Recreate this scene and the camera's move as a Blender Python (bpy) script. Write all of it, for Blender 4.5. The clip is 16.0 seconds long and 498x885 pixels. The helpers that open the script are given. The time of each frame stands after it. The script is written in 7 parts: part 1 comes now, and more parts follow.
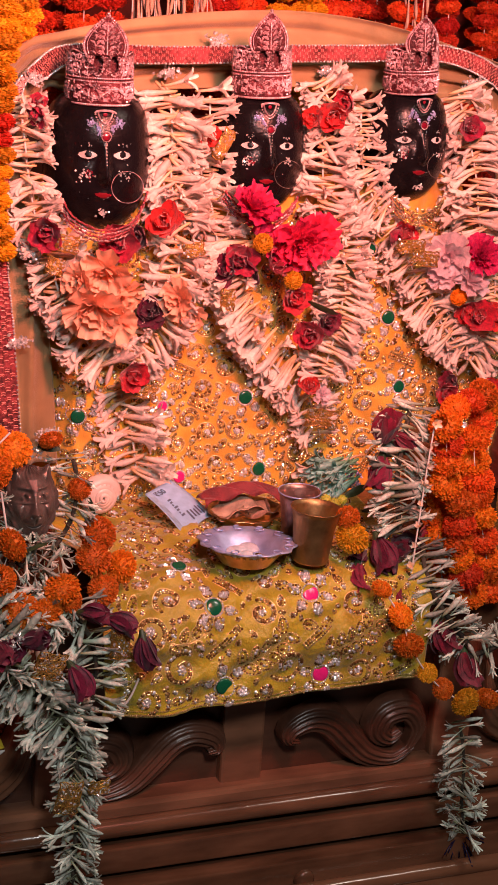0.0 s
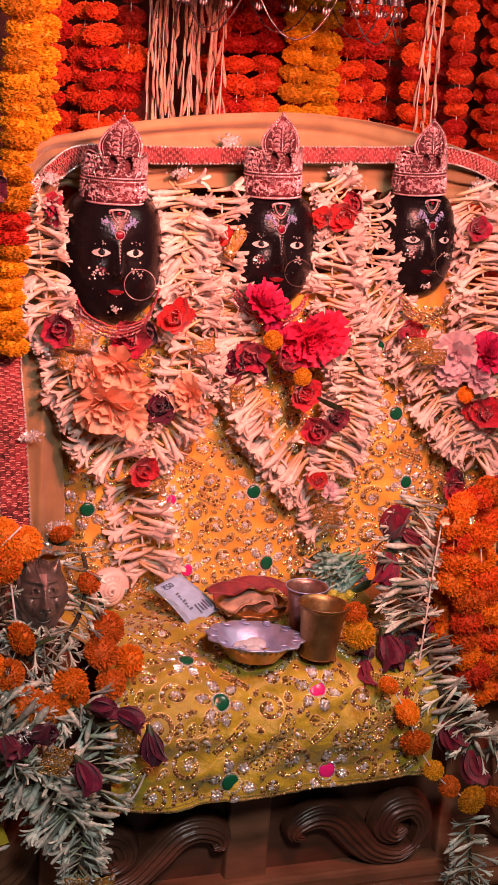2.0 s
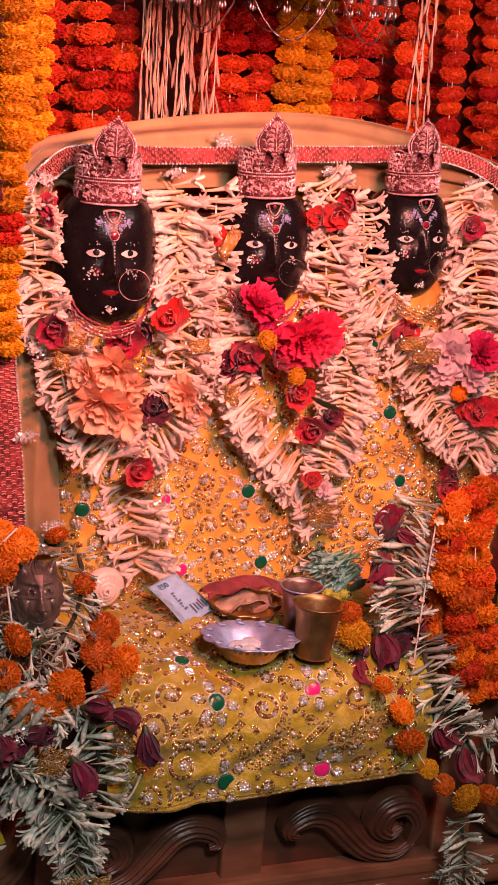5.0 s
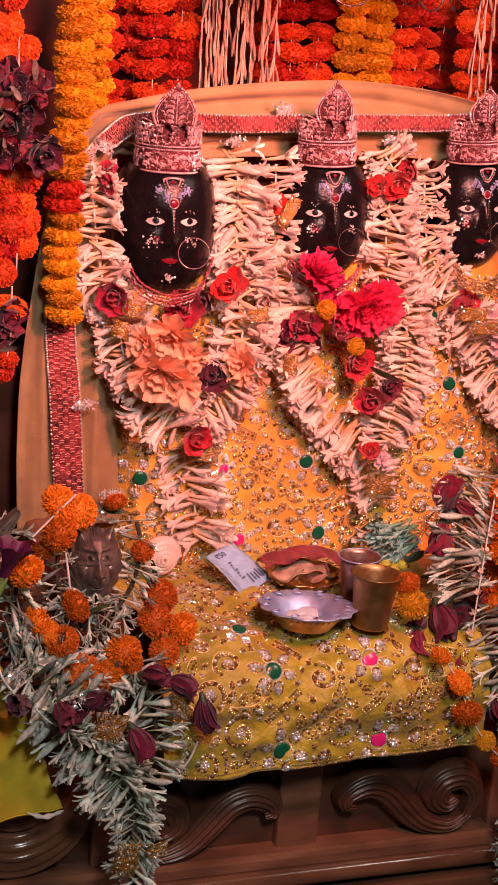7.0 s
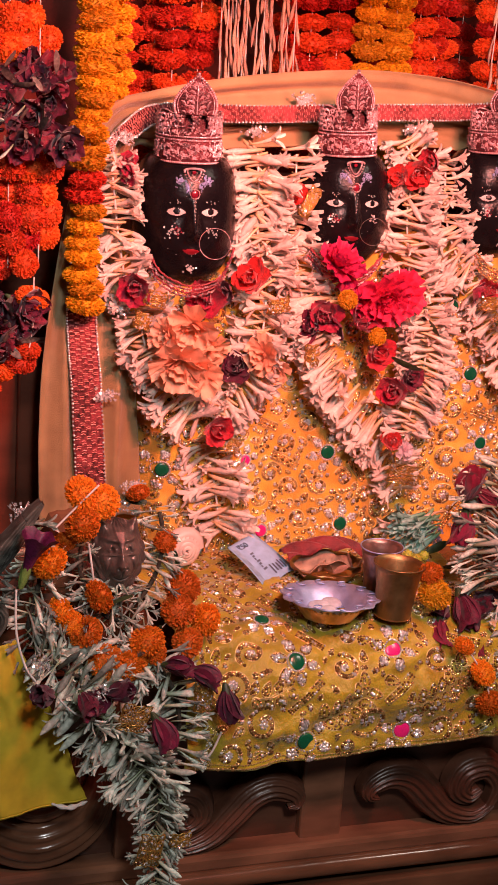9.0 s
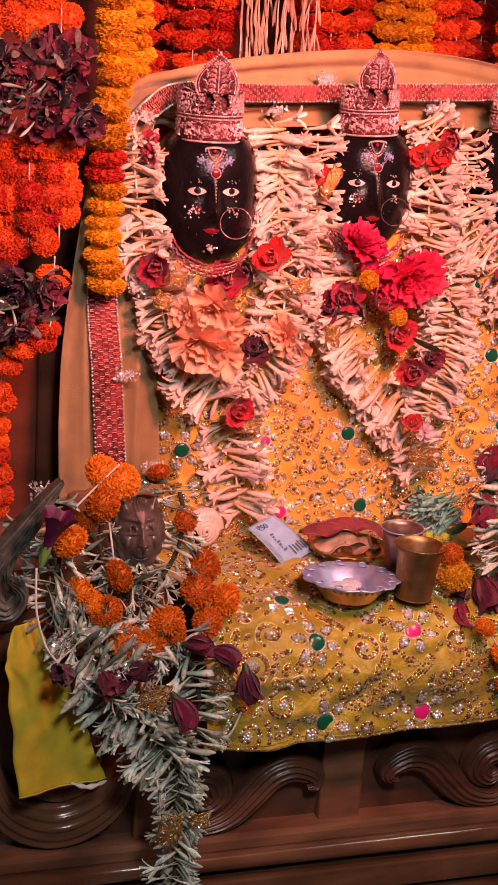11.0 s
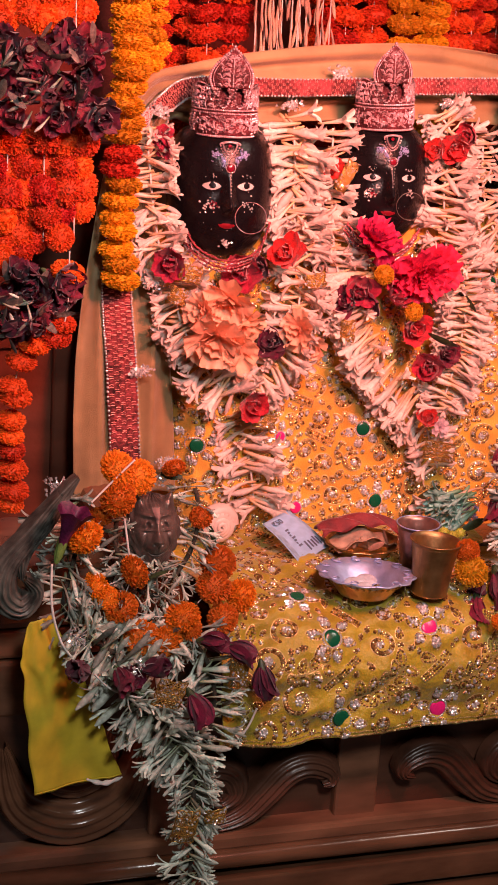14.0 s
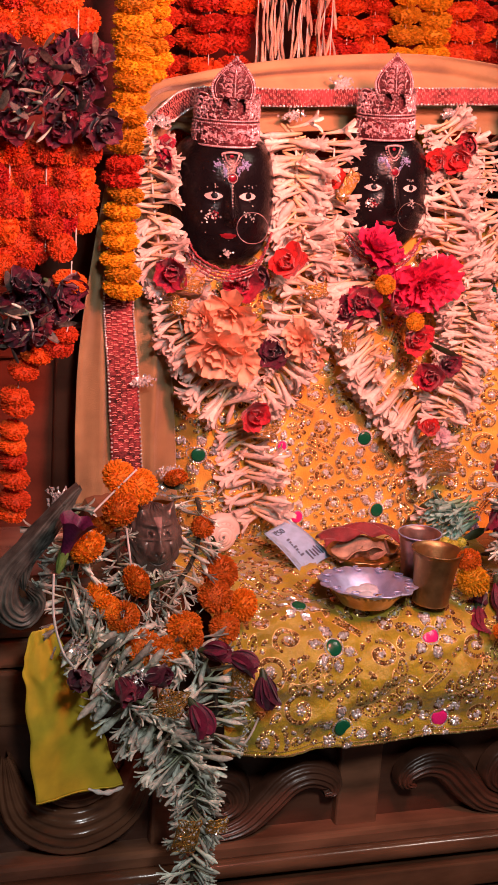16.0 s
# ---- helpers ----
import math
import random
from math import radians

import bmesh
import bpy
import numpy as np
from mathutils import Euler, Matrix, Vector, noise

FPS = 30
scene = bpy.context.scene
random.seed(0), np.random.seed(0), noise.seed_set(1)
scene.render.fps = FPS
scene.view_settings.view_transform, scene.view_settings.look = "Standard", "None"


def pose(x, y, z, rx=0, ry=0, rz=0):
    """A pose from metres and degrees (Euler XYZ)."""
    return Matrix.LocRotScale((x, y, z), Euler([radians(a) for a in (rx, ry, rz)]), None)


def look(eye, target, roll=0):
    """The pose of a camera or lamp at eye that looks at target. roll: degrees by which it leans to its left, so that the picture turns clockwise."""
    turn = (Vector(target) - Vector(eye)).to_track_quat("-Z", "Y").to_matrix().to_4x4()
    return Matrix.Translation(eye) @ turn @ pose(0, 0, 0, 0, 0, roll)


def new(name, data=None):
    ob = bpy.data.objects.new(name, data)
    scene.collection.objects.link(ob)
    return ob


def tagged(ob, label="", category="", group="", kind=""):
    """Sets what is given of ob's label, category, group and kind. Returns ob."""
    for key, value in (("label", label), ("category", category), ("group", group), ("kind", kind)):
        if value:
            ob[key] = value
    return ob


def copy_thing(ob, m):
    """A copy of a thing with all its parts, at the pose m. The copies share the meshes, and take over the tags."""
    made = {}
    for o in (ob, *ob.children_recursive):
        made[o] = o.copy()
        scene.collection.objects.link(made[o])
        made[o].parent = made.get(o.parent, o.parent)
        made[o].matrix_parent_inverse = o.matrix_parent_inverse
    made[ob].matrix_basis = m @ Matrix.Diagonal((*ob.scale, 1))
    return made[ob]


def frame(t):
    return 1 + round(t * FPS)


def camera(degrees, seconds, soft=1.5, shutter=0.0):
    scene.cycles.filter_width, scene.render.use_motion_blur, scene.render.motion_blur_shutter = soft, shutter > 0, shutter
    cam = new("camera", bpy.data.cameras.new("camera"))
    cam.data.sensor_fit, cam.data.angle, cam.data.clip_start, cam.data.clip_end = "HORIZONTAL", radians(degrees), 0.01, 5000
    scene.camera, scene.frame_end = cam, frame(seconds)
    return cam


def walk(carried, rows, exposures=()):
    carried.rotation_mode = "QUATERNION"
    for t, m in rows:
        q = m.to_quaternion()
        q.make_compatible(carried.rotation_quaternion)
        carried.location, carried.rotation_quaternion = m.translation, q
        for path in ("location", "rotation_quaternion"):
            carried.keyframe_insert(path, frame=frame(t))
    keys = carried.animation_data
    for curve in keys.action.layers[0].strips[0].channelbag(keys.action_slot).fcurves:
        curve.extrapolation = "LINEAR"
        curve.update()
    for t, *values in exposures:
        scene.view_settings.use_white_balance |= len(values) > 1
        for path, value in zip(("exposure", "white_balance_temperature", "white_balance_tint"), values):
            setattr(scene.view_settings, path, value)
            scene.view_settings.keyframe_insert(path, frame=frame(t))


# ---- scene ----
cam = camera(17.9, 16.0)
PATH = [
    (0, (-1.2663, -2.1853, 1.7104), (-0.4078, -0.5003, 1.0593), 4.00),
    (0.5, (-1.2666, -2.1876, 1.7141), (-0.4155, -0.4925, 1.0798), 4.00),
    (1, (-1.2641, -2.1891, 1.7165), (-0.4002, -0.4963, 1.0937), 4.05),
    (1.5, (-1.2644, -2.1894, 1.7220), (-0.4040, -0.4907, 1.1103), 4.15),
    (2, (-1.2814, -2.1950, 1.7338), (-0.4204, -0.4755, 1.1843), 4.42),
    (2.5, (-1.2762, -2.1932, 1.7385), (-0.3923, -0.4853, 1.1892), 4.29),
    (3, (-1.2621, -2.1954, 1.7469), (-0.3244, -0.5178, 1.1931), 5.26),
    (3.5, (-1.2830, -2.1945, 1.7495), (-0.4006, -0.4746, 1.2362), 4.14),
    (3.7, (-1.2979, -2.1943, 1.7497), (-0.4256, -0.4702, 1.2333), 4.41),
    (5.8, (-1.2860, -2.1851, 1.7375), (-0.4157, -0.4880, 1.1356), 4.61),
    (6, (-1.2863, -2.1832, 1.7324), (-0.4222, -0.4861, 1.1213), 4.88),
    (6.5, (-1.2865, -2.1899, 1.7293), (-0.4472, -0.4753, 1.1329), 4.43),
    (7, (-1.2946, -2.1888, 1.7263), (-0.4866, -0.4558, 1.1398), 4.22),
    (7.5, (-1.3010, -2.1868, 1.7205), (-0.4970, -0.4503, 1.1390), 4.21),
    (8, (-1.3030, -2.1866, 1.7189), (-0.5082, -0.4469, 1.1345), 3.90),
    (10.5, (-1.3055, -2.1789, 1.7096), (-0.5233, -0.4424, 1.0993), 3.92),
    (11, (-1.3076, -2.1790, 1.7031), (-0.5385, -0.4366, 1.0927), 3.82),
    (11.5, (-1.3134, -2.1739, 1.7080), (-0.5448, -0.4309, 1.0986), 3.91),
    (12, (-1.3112, -2.1737, 1.7050), (-0.5375, -0.4349, 1.0902), 4.02),
    (12.5, (-1.3089, -2.1746, 1.7049), (-0.5377, -0.4362, 1.0858), 3.89),
    (13, (-1.3119, -2.1720, 1.7025), (-0.5493, -0.4294, 1.0846), 3.93),
    (13.5, (-1.3101, -2.1715, 1.7025), (-0.5515, -0.4305, 1.0753), 3.77),
    (14, (-1.3114, -2.1690, 1.7013), (-0.5554, -0.4234, 1.0839), 3.66),
    (14.5, (-1.3104, -2.1704, 1.7007), (-0.5561, -0.4265, 1.0766), 3.60),
    (15, (-1.3162, -2.1702, 1.6996), (-0.5644, -0.4218, 1.0848), 3.67),
    (15.5, (-1.3132, -2.1702, 1.6983), (-0.5628, -0.4194, 1.0889), 3.76),
    (16, (-1.3138, -2.1700, 1.7039), (-0.5579, -0.4208, 1.0966), 3.65),
]
walk(cam, [(t, look(eye, target, roll)) for t, eye, target, roll in PATH])

# ---------------------------------------------------------------- light
world = bpy.data.worlds.new("world")
scene.world = world
world.use_nodes = True
world.node_tree.nodes["Background"].inputs[0].default_value = (0.85, 0.78, 0.86, 1)
world.node_tree.nodes["Background"].inputs[1].default_value = 0.10


def lamp(name, eye, target, size, power, colour, spread=180):
    data = bpy.data.lights.new(name, "AREA")
    data.spread = radians(spread)
    data.shape, data.size, data.energy, data.color = "DISK", size, power, colour
    ob = new(name, data)
    ob.matrix_world = look(eye, target)
    return ob


lamp("shrine_spot", (-0.20, -1.0, 2.0), (-0.05, 0.6, 1.46), 0.3, 25, (1.0, 0.238, 0.184), 96)
lamp("hall_lamp", (-0.9, -2.4, 2.6), (-0.1, 0.1, 0.55), 0.4, 38.5, (0.98, 0.985, 0.98))
lamp("hall_lamp", (1.2, -1.2, 2.9), (0.0, 0.2, 0.9), 0.5, 22, (0.98, 0.83, 0.70))

# ---------------------------------------------------------------- materials
rng = random.Random(7)


def mat(name, colour, rough=0.6, metal=0.0, vary=0.0, grain=(40.0, 0.15), bump=(0, 0.0), second=None, sheen=0.0, sub=0.0, spec=0.5, thin=0.0, foot=None, board=False):
    """A surface: base colour that wanders at two scales, object-to-object variation, fine relief."""
    m = bpy.data.materials.new(name)
    m.use_nodes = True
    nt = m.node_tree
    bsdf = nt.nodes["Principled BSDF"]
    bsdf.inputs["Roughness"].default_value = rough
    bsdf.inputs["Metallic"].default_value = metal
    bsdf.inputs["Specular IOR Level"].default_value = spec
    if sheen:
        bsdf.inputs["Sheen Weight"].default_value = sheen
    if sub:
        bsdf.inputs["Subsurface Weight"].default_value = sub
        bsdf.inputs["Subsurface Radius"].default_value = (0.01, 0.005, 0.003)
    tex = nt.nodes.new("ShaderNodeTexCoord")
    n1 = nt.nodes.new("ShaderNodeTexNoise")
    n1.inputs["Scale"].default_value, n1.inputs["Detail"].default_value = grain[0], 5
    n2 = nt.nodes.new("ShaderNodeTexNoise")
    n2.inputs["Scale"].default_value, n2.inputs["Detail"].default_value = grain[0] * 0.13, 2
    add = nt.nodes.new("ShaderNodeMath")
    add.operation = "ADD"
    way = tex.outputs["Object"]
    if board:
        run = nt.nodes.new("ShaderNodeMapping")
        run.inputs["Scale"].default_value = (0.45, 1.6, 1.6)
        nt.links.new(way, run.inputs["Vector"])
        way = run.outputs[0]
    nt.links.new(way, n1.inputs["Vector"])
    nt.links.new(way, n2.inputs["Vector"])
    nt.links.new(n1.outputs["Fac"], add.inputs[0])
    nt.links.new(n2.outputs["Fac"], add.inputs[1])
    mix = nt.nodes.new("ShaderNodeMix")
    mix.data_type = "RGBA"
    dark = second or tuple(c * (1 - 2.2 * grain[1]) for c in colour)
    lite = tuple(min(1, c * (1 + grain[1])) for c in colour)
    mix.inputs[6].default_value, mix.inputs[7].default_value = (*dark, 1), (*lite, 1)
    rng_node = nt.nodes.new("ShaderNodeMapRange")
    rng_node.inputs[1].default_value, rng_node.inputs[2].default_value = 0.75, 1.25
    nt.links.new(add.outputs[0], rng_node.inputs[0])
    nt.links.new(rng_node.outputs[0], mix.inputs[0])
    out = mix.outputs[2]
    if foot:
        split = nt.nodes.new("ShaderNodeSeparateXYZ")
        rise = nt.nodes.new("ShaderNodeMapRange")
        rise.inputs[1].default_value, rise.inputs[2].default_value = 0.05, 0.62
        tint = nt.nodes.new("ShaderNodeMix")
        tint.data_type = "RGBA"
        tint.inputs[6].default_value = (*foot, 1)
        nt.links.new(tex.outputs["Object"], split.inputs[0])
        nt.links.new(split.outputs["Z"], rise.inputs[0])
        nt.links.new(rise.outputs[0], tint.inputs[0])
        nt.links.new(out, tint.inputs[7])
        out = tint.outputs[2]
    if vary:
        info = nt.nodes.new("ShaderNodeObjectInfo")
        hsv = nt.nodes.new("ShaderNodeHueSaturation")
        r1 = nt.nodes.new("ShaderNodeMapRange")
        r1.inputs[3].default_value, r1.inputs[4].default_value = 1 - vary, 1 + vary * 0.6
        r2 = nt.nodes.new("ShaderNodeMapRange")
        r2.inputs[3].default_value, r2.inputs[4].default_value = 0.5 - vary * 0.035, 0.5 + vary * 0.035
        nt.links.new(info.outputs["Random"], r1.inputs[0])
        nt.links.new(info.outputs["Random"], r2.inputs[0])
        nt.links.new(r1.outputs[0], hsv.inputs["Value"])
        nt.links.new(r2.outputs[0], hsv.inputs["Hue"])
        nt.links.new(out, hsv.inputs["Color"])
        out = hsv.outputs[0]
    nt.links.new(out, bsdf.inputs["Base Color"])
    if thin:
        through_light = nt.nodes.new("ShaderNodeBsdfTranslucent")
        blend = nt.nodes.new("ShaderNodeMixShader")
        blend.inputs[0].default_value = thin
        nt.links.new(out, through_light.inputs["Color"])
        nt.links.new(bsdf.outputs[0], blend.inputs[1])
        nt.links.new(through_light.outputs[0], blend.inputs[2])
        nt.links.new(blend.outputs[0], nt.nodes["Material Output"].inputs["Surface"])
    if bump[0]:
        nb = nt.nodes.new("ShaderNodeTexNoise")
        nb.inputs["Scale"].default_value, nb.inputs["Detail"].default_value = bump[0], 4
        b = nt.nodes.new("ShaderNodeBump")
        b.inputs["Strength"].default_value, b.inputs["Distance"].default_value = bump[1], 0.01
        nt.links.new(tex.outputs["Object"], nb.inputs["Vector"])
        nt.links.new(nb.outputs["Fac"], b.inputs["Height"])
        nt.links.new(b.outputs[0], bsdf.inputs["Normal"])
    return m


M = {
    "wood": mat("dark_polished_wood", (0.165, 0.070, 0.038), 0.19, 0, 0, (14, 0.28), (60, 0.05), board=True),
    # same wood twice: paler as if lit, darker as if shaded in the recess
    "wood_lit": mat("worn_brown_wood", (0.25, 0.105, 0.058), 0.3, 0, 0, (14, 0.3), (60, 0.08), board=True),
    "wood_panel": mat("dark_panel_wood", (0.125, 0.048, 0.028), 0.35, 0, 0, (10, 0.35), (60, 0.15), board=True),
    "wood_red": mat("red_brown_wood", (0.12, 0.035, 0.02), 0.35, 0, 0, (12, 0.25), (60, 0.15), board=True),
    "wall": mat("dark_red_wall", (0.17, 0.03, 0.02), 0.85, 0, 0, (5, 0.3), (90, 0.2)),
    "stone_black": mat("black_polished_stone", (0.006, 0.005, 0.006), 0.24, 0, 0, (30, 0.2), (200, 0.12), spec=0.2),
    "enamel": mat("white_enamel", (0.52, 0.46, 0.45), 0.25),
    "red_lac": mat("red_lacquer", (0.17, 0.006, 0.014), 0.3),
    "silver": mat("chased_silver", (0.92, 0.80, 0.80), 0.26, 0.5, 0, (90, 0.2), (260, 0.3)),
    "crown_silver": mat("worn_crown_silver", (0.78, 0.50, 0.54), 0.24, 0.6, 0, (120, 0.3), (260, 0.3)),
    # crown ground: silver coloured near black-red, the shade between the chased leaves
    "silver_shade": mat("dark_silver_recess", (0.11, 0.016, 0.024), 0.45, 0.3, 0, (90, 0.3), (260, 0.5)),
    "gold": mat("gilt_beads", (0.20, 0.10, 0.03), 0.15, 0.4, 0, (200, 0.2)),
    "gold_thread": mat("gold_thread", (0.62, 0.44, 0.18), 0.35, 0.4, 0, (200, 0.2)),
    "gold_bright": mat("bright_gilt_beads", (0.90, 0.60, 0.25), 0.17, 0.75, 0, (200, 0.2)),
    "sequin": mat("silver_sequins", (0.97, 0.95, 0.93), 0.2, 0.6, 0, (200, 0.2)),
    "sequin_blue": mat("blue_silver_sequin", (0.50, 0.56, 0.88), 0.2, 0.6),
    "silver_old": mat("tarnished_silver", (0.26, 0.19, 0.20), 0.35, 0.8, 0, (60, 0.3), (120, 0.3)),
    "dry_core": mat("dry_stalk", (0.055, 0.045, 0.03), 0.9, 0, 0, (60, 0.4), (200, 0.6)),
    "green_gem": mat("green_stone", (0.005, 0.10, 0.045), 0.2, 0, 0, (60, 0.1)),
    "pink_gem": mat("pink_stone", (0.75, 0.02, 0.22), 0.25, 0, 0, (60, 0.1)),
    "ruby": mat("ruby_stone", (0.16, 0.006, 0.02), 0.15, 0, 0, (60, 0.1)),
    "yellow_cloth": mat("yellow_silk", (0.405, 0.305, 0.014), 0.5, 0, 0, (30, 0.2), (120, 0.35), sheen=0.3),
    "orange_cloth": mat("orange_yellow_silk", (0.78, 0.40, 0.04), 0.5, 0, 0, (22, 0.18), (400, 0.3), sheen=0.3),
    "shawl": mat("orange_organza", (0.385, 0.255, 0.115), 0.5, 0, 0, (18, 0.16), (600, 0.25), sheen=0.4, thin=0.15),
    "lime_cloth": mat("lemon_cotton", (0.66, 0.48, 0.03), 0.7, 0, 0, (25, 0.12), (700, 0.2)),
    "ribbon": mat("maroon_trim", (0.33, 0.05, 0.06), 0.5, 0.2, 0, (120, 0.4), (700, 0.5)),
    "m_orange": mat("marigold_orange", (0.95, 0.24, 0.008), 0.7, 0, 0.3, (60, 0.2), thin=0.3),
    "m_yellow": mat("marigold_yellow", (0.85, 0.42, 0.01), 0.7, 0, 0.25, (60, 0.2), thin=0.3),
    "m_red": mat("marigold_red", (0.90, 0.075, 0.016), 0.7, 0, 0.35, (60, 0.25), thin=0.3),
    "m_fire": mat("marigold_fire_orange", (0.95, 0.19, 0.008), 0.7, 0, 0.3, (60, 0.2), thin=0.3),
    "m_deep": mat("marigold_deep_orange", (0.92, 0.115, 0.012), 0.7, 0, 0.3, (60, 0.2), thin=0.3),
    "tube": mat("tuberose_petal", (0.90, 0.73, 0.65), 0.42, 0, 0.22, (9, 0.14), thin=0.2, foot=(0.76, 0.50, 0.25)),
    "tube_old": mat("dried_tuberose", (0.62, 0.40, 0.28), 0.65, 0, 0.35, (25, 0.2)),
    "tube_green": mat("tuberose_wilted", (0.72, 0.77, 0.66), 0.5, 0, 0.7, (9, 0.25), thin=0.12, foot=(0.26, 0.28, 0.15)),
    "tube_mint": mat("mint_green_tuberose", (0.42, 0.74, 0.66), 0.45, 0, 0.4, (9, 0.2), thin=0.15, foot=(0.20, 0.42, 0.22)),
    "rose": mat("red_rose", (0.66, 0.016, 0.055), 0.6, 0, 0.4, (40, 0.25), sheen=0.4, thin=0.35),
    "rose_dark": mat("maroon_rose", (0.20, 0.008, 0.045), 0.6, 0, 0.5, (40, 0.3), sheen=0.3, thin=0.3),
    "rose_crimson": mat("crimson_bud", (0.30, 0.008, 0.05), 0.6, 0, 0.3, (40, 0.25), sheen=0.3, thin=0.3),
    "pink": mat("crimson_carnation", (0.80, 0.03, 0.15), 0.6, 0, 0.3, (40, 0.2), thin=0.4),
    "peach": mat("peach_gladiolus", (1.0, 0.52, 0.34), 0.5, 0, 0.05, (6, 0.08), thin=0.15),
    "lilac": mat("pale_lilac_petal", (0.85, 0.66, 0.72), 0.55, 0, 0.15, (30, 0.12), thin=0.45),
    "lime": mat("lime_floret", (0.50, 0.55, 0.06), 0.6, 0, 0.2, (60, 0.2)),
    "purple": mat("purple_trumpet_petal", (0.13, 0.012, 0.07), 0.5, 0, 0.2, (20, 0.25), thin=0.2),
    "calyx": mat("green_calyx", (0.20, 0.30, 0.07), 0.5, 0, 0.3, (20, 0.2)),
    "tilak": mat("pink_powder_mark", (0.27, 0.16, 0.145), 0.8, 0, 0, (60, 0.2)),
    "leaf": mat("green_leaf", (0.05, 0.085, 0.03), 0.5, 0, 0.5, (40, 0.25)),
    "leaf_grey": mat("wilted_leaf", (0.16, 0.13, 0.11), 0.6, 0, 0.5, (40, 0.3)),
    "petal_dry": mat("dried_petal", (0.58, 0.36, 0.24), 0.6, 0, 0.4, (40, 0.2)),
    "copper_dull": mat("dull_copper", (0.40, 0.26, 0.22), 0.42, 0.9, 0, (40, 0.25), (90, 0.1)),
    "copper": mat("copper", (0.42, 0.27, 0.12), 0.48, 1.0, 0, (40, 0.2), (90, 0.1)),
    "brass": mat("old_brass", (0.55, 0.36, 0.16), 0.32, 1.0, 0, (40, 0.25), (90, 0.1)),
    "steel": mat("hammered_silver", (0.52, 0.62, 0.98), 0.5, 0.75, 0, (60, 0.12), (70, 0.12)),
    "paper": mat("banknote_paper", (0.34, 0.53, 0.78), 0.7, 0, 0, (60, 0.1)),
    "ink": mat("banknote_ink", (0.10, 0.14, 0.22), 0.7),
    "shell": mat("conch_shell", (0.80, 0.62, 0.55), 0.35, 0, 0, (30, 0.15)),
    "bronze": mat("dark_bronze", (0.15, 0.115, 0.10), 0.3, 0.4, 0, (40, 0.3), (120, 0.2)),
    "carved": mat("grey_painted_carving", (0.13, 0.125, 0.105), 0.4, 0.1, 0, (40, 0.4), (160, 0.2)),
    "lace_gold": mat("dull_gold_braid", (0.44, 0.24, 0.055), 0.3, 0.6, 0, (200, 0.2)),
    "thread": mat("white_thread", (0.75, 0.70, 0.65), 0.8),
    "blue": mat("dark_blue_tinsel", (0.02, 0.02, 0.09), 0.3, 0.5),
    "floor": mat("stone_floor", (0.12, 0.09, 0.075), 0.5, 0, 0, (6, 0.2), (50, 0.1)),
}

# ---------------------------------------------------------------- mesh helpers


def mesh_from(name, verts, faces, material, smooth=True):
    me = bpy.data.meshes.new(name)
    me.from_pydata([tuple(v) for v in verts], [], faces)
    for k in (material if isinstance(material, list) else [material]):
        me.materials.append(k)
    if smooth:
        me.polygons.foreach_set("use_smooth", [True] * len(me.polygons))
    me.update()
    return me


def put(name, data, parent=None, m=None):
    ob = new(name, data)
    if parent is not None:
        ob.parent = parent
    if m is not None:
        ob.matrix_basis = m
    return ob


def part(name, bm, material, parent, label="", smooth=False):
    me = bpy.data.meshes.new(name)
    bm.to_mesh(me)
    bm.free()
    me.materials.append(material)
    if smooth:
        me.polygons.foreach_set("use_smooth", [True] * len(me.polygons))
    ob = put(name, me, parent)
    if label:
        ob["label"] = label
    return ob


def box(bm, x0, x1, y0, y1, z0, z1, bevel=0.004):
    """A bevelled block added to bm."""
    made = bmesh.ops.create_cube(bm, size=1)["verts"]
    for v in made:
        v.co = Vector((x0 + (v.co.x + 0.5) * (x1 - x0), y0 + (v.co.y + 0.5) * (y1 - y0), z0 + (v.co.z + 0.5) * (z1 - z0)))
    if bevel:
        edges = list({e for v in made for e in v.link_edges})
        bmesh.ops.bevel(bm, geom=edges, offset=bevel, segments=2, affect="EDGES", profile=0.5)


def block(name, dims, material, parent, bevel=0.004, label=""):
    bm = bmesh.new()
    box(bm, *dims, bevel)
    return part(name, bm, material, parent, label)


def grid_mesh(name, nu, nv, f, material, thick=0.0, smooth=True):
    """A sheet f(u, v), 0..1 each, closed to a thickness if given."""
    verts = [f(i / nu, j / nv) for j in range(nv + 1) for i in range(nu + 1)]
    faces = [(j * (nu + 1) + i, j * (nu + 1) + i + 1, (j + 1) * (nu + 1) + i + 1, (j + 1) * (nu + 1) + i) for j in range(nv) for i in range(nu)]
    me = mesh_from(name, verts, faces, material, smooth)
    return me


def thicken(ob, t):
    mod = ob.modifiers.new("thickness", "SOLIDIFY")
    mod.thickness, mod.offset = t, 0
    return ob


def lathe(name, profile, n, material, wave=0.0, lobes=0, bend=None):
    """A turned body from (radius, height) pairs; wave and lobes scallop its outer rings."""
    verts, faces = [], []
    top = max(r for r, _ in profile)
    for r, z in profile:
        for i in range(n):
            a = 2 * math.pi * i / n
            k = 1 + wave * math.cos(lobes * a) * max(0, r / top - 0.6) * 2.5
            verts.append((r * k * math.cos(a), r * k * math.sin(a), z))
    for j in range(len(profile) - 1):
        for i in range(n):
            faces.append((j * n + i, j * n + (i + 1) % n, (j + 1) * n + (i + 1) % n, (j + 1) * n + i))
    return mesh_from(name, verts, faces, material)


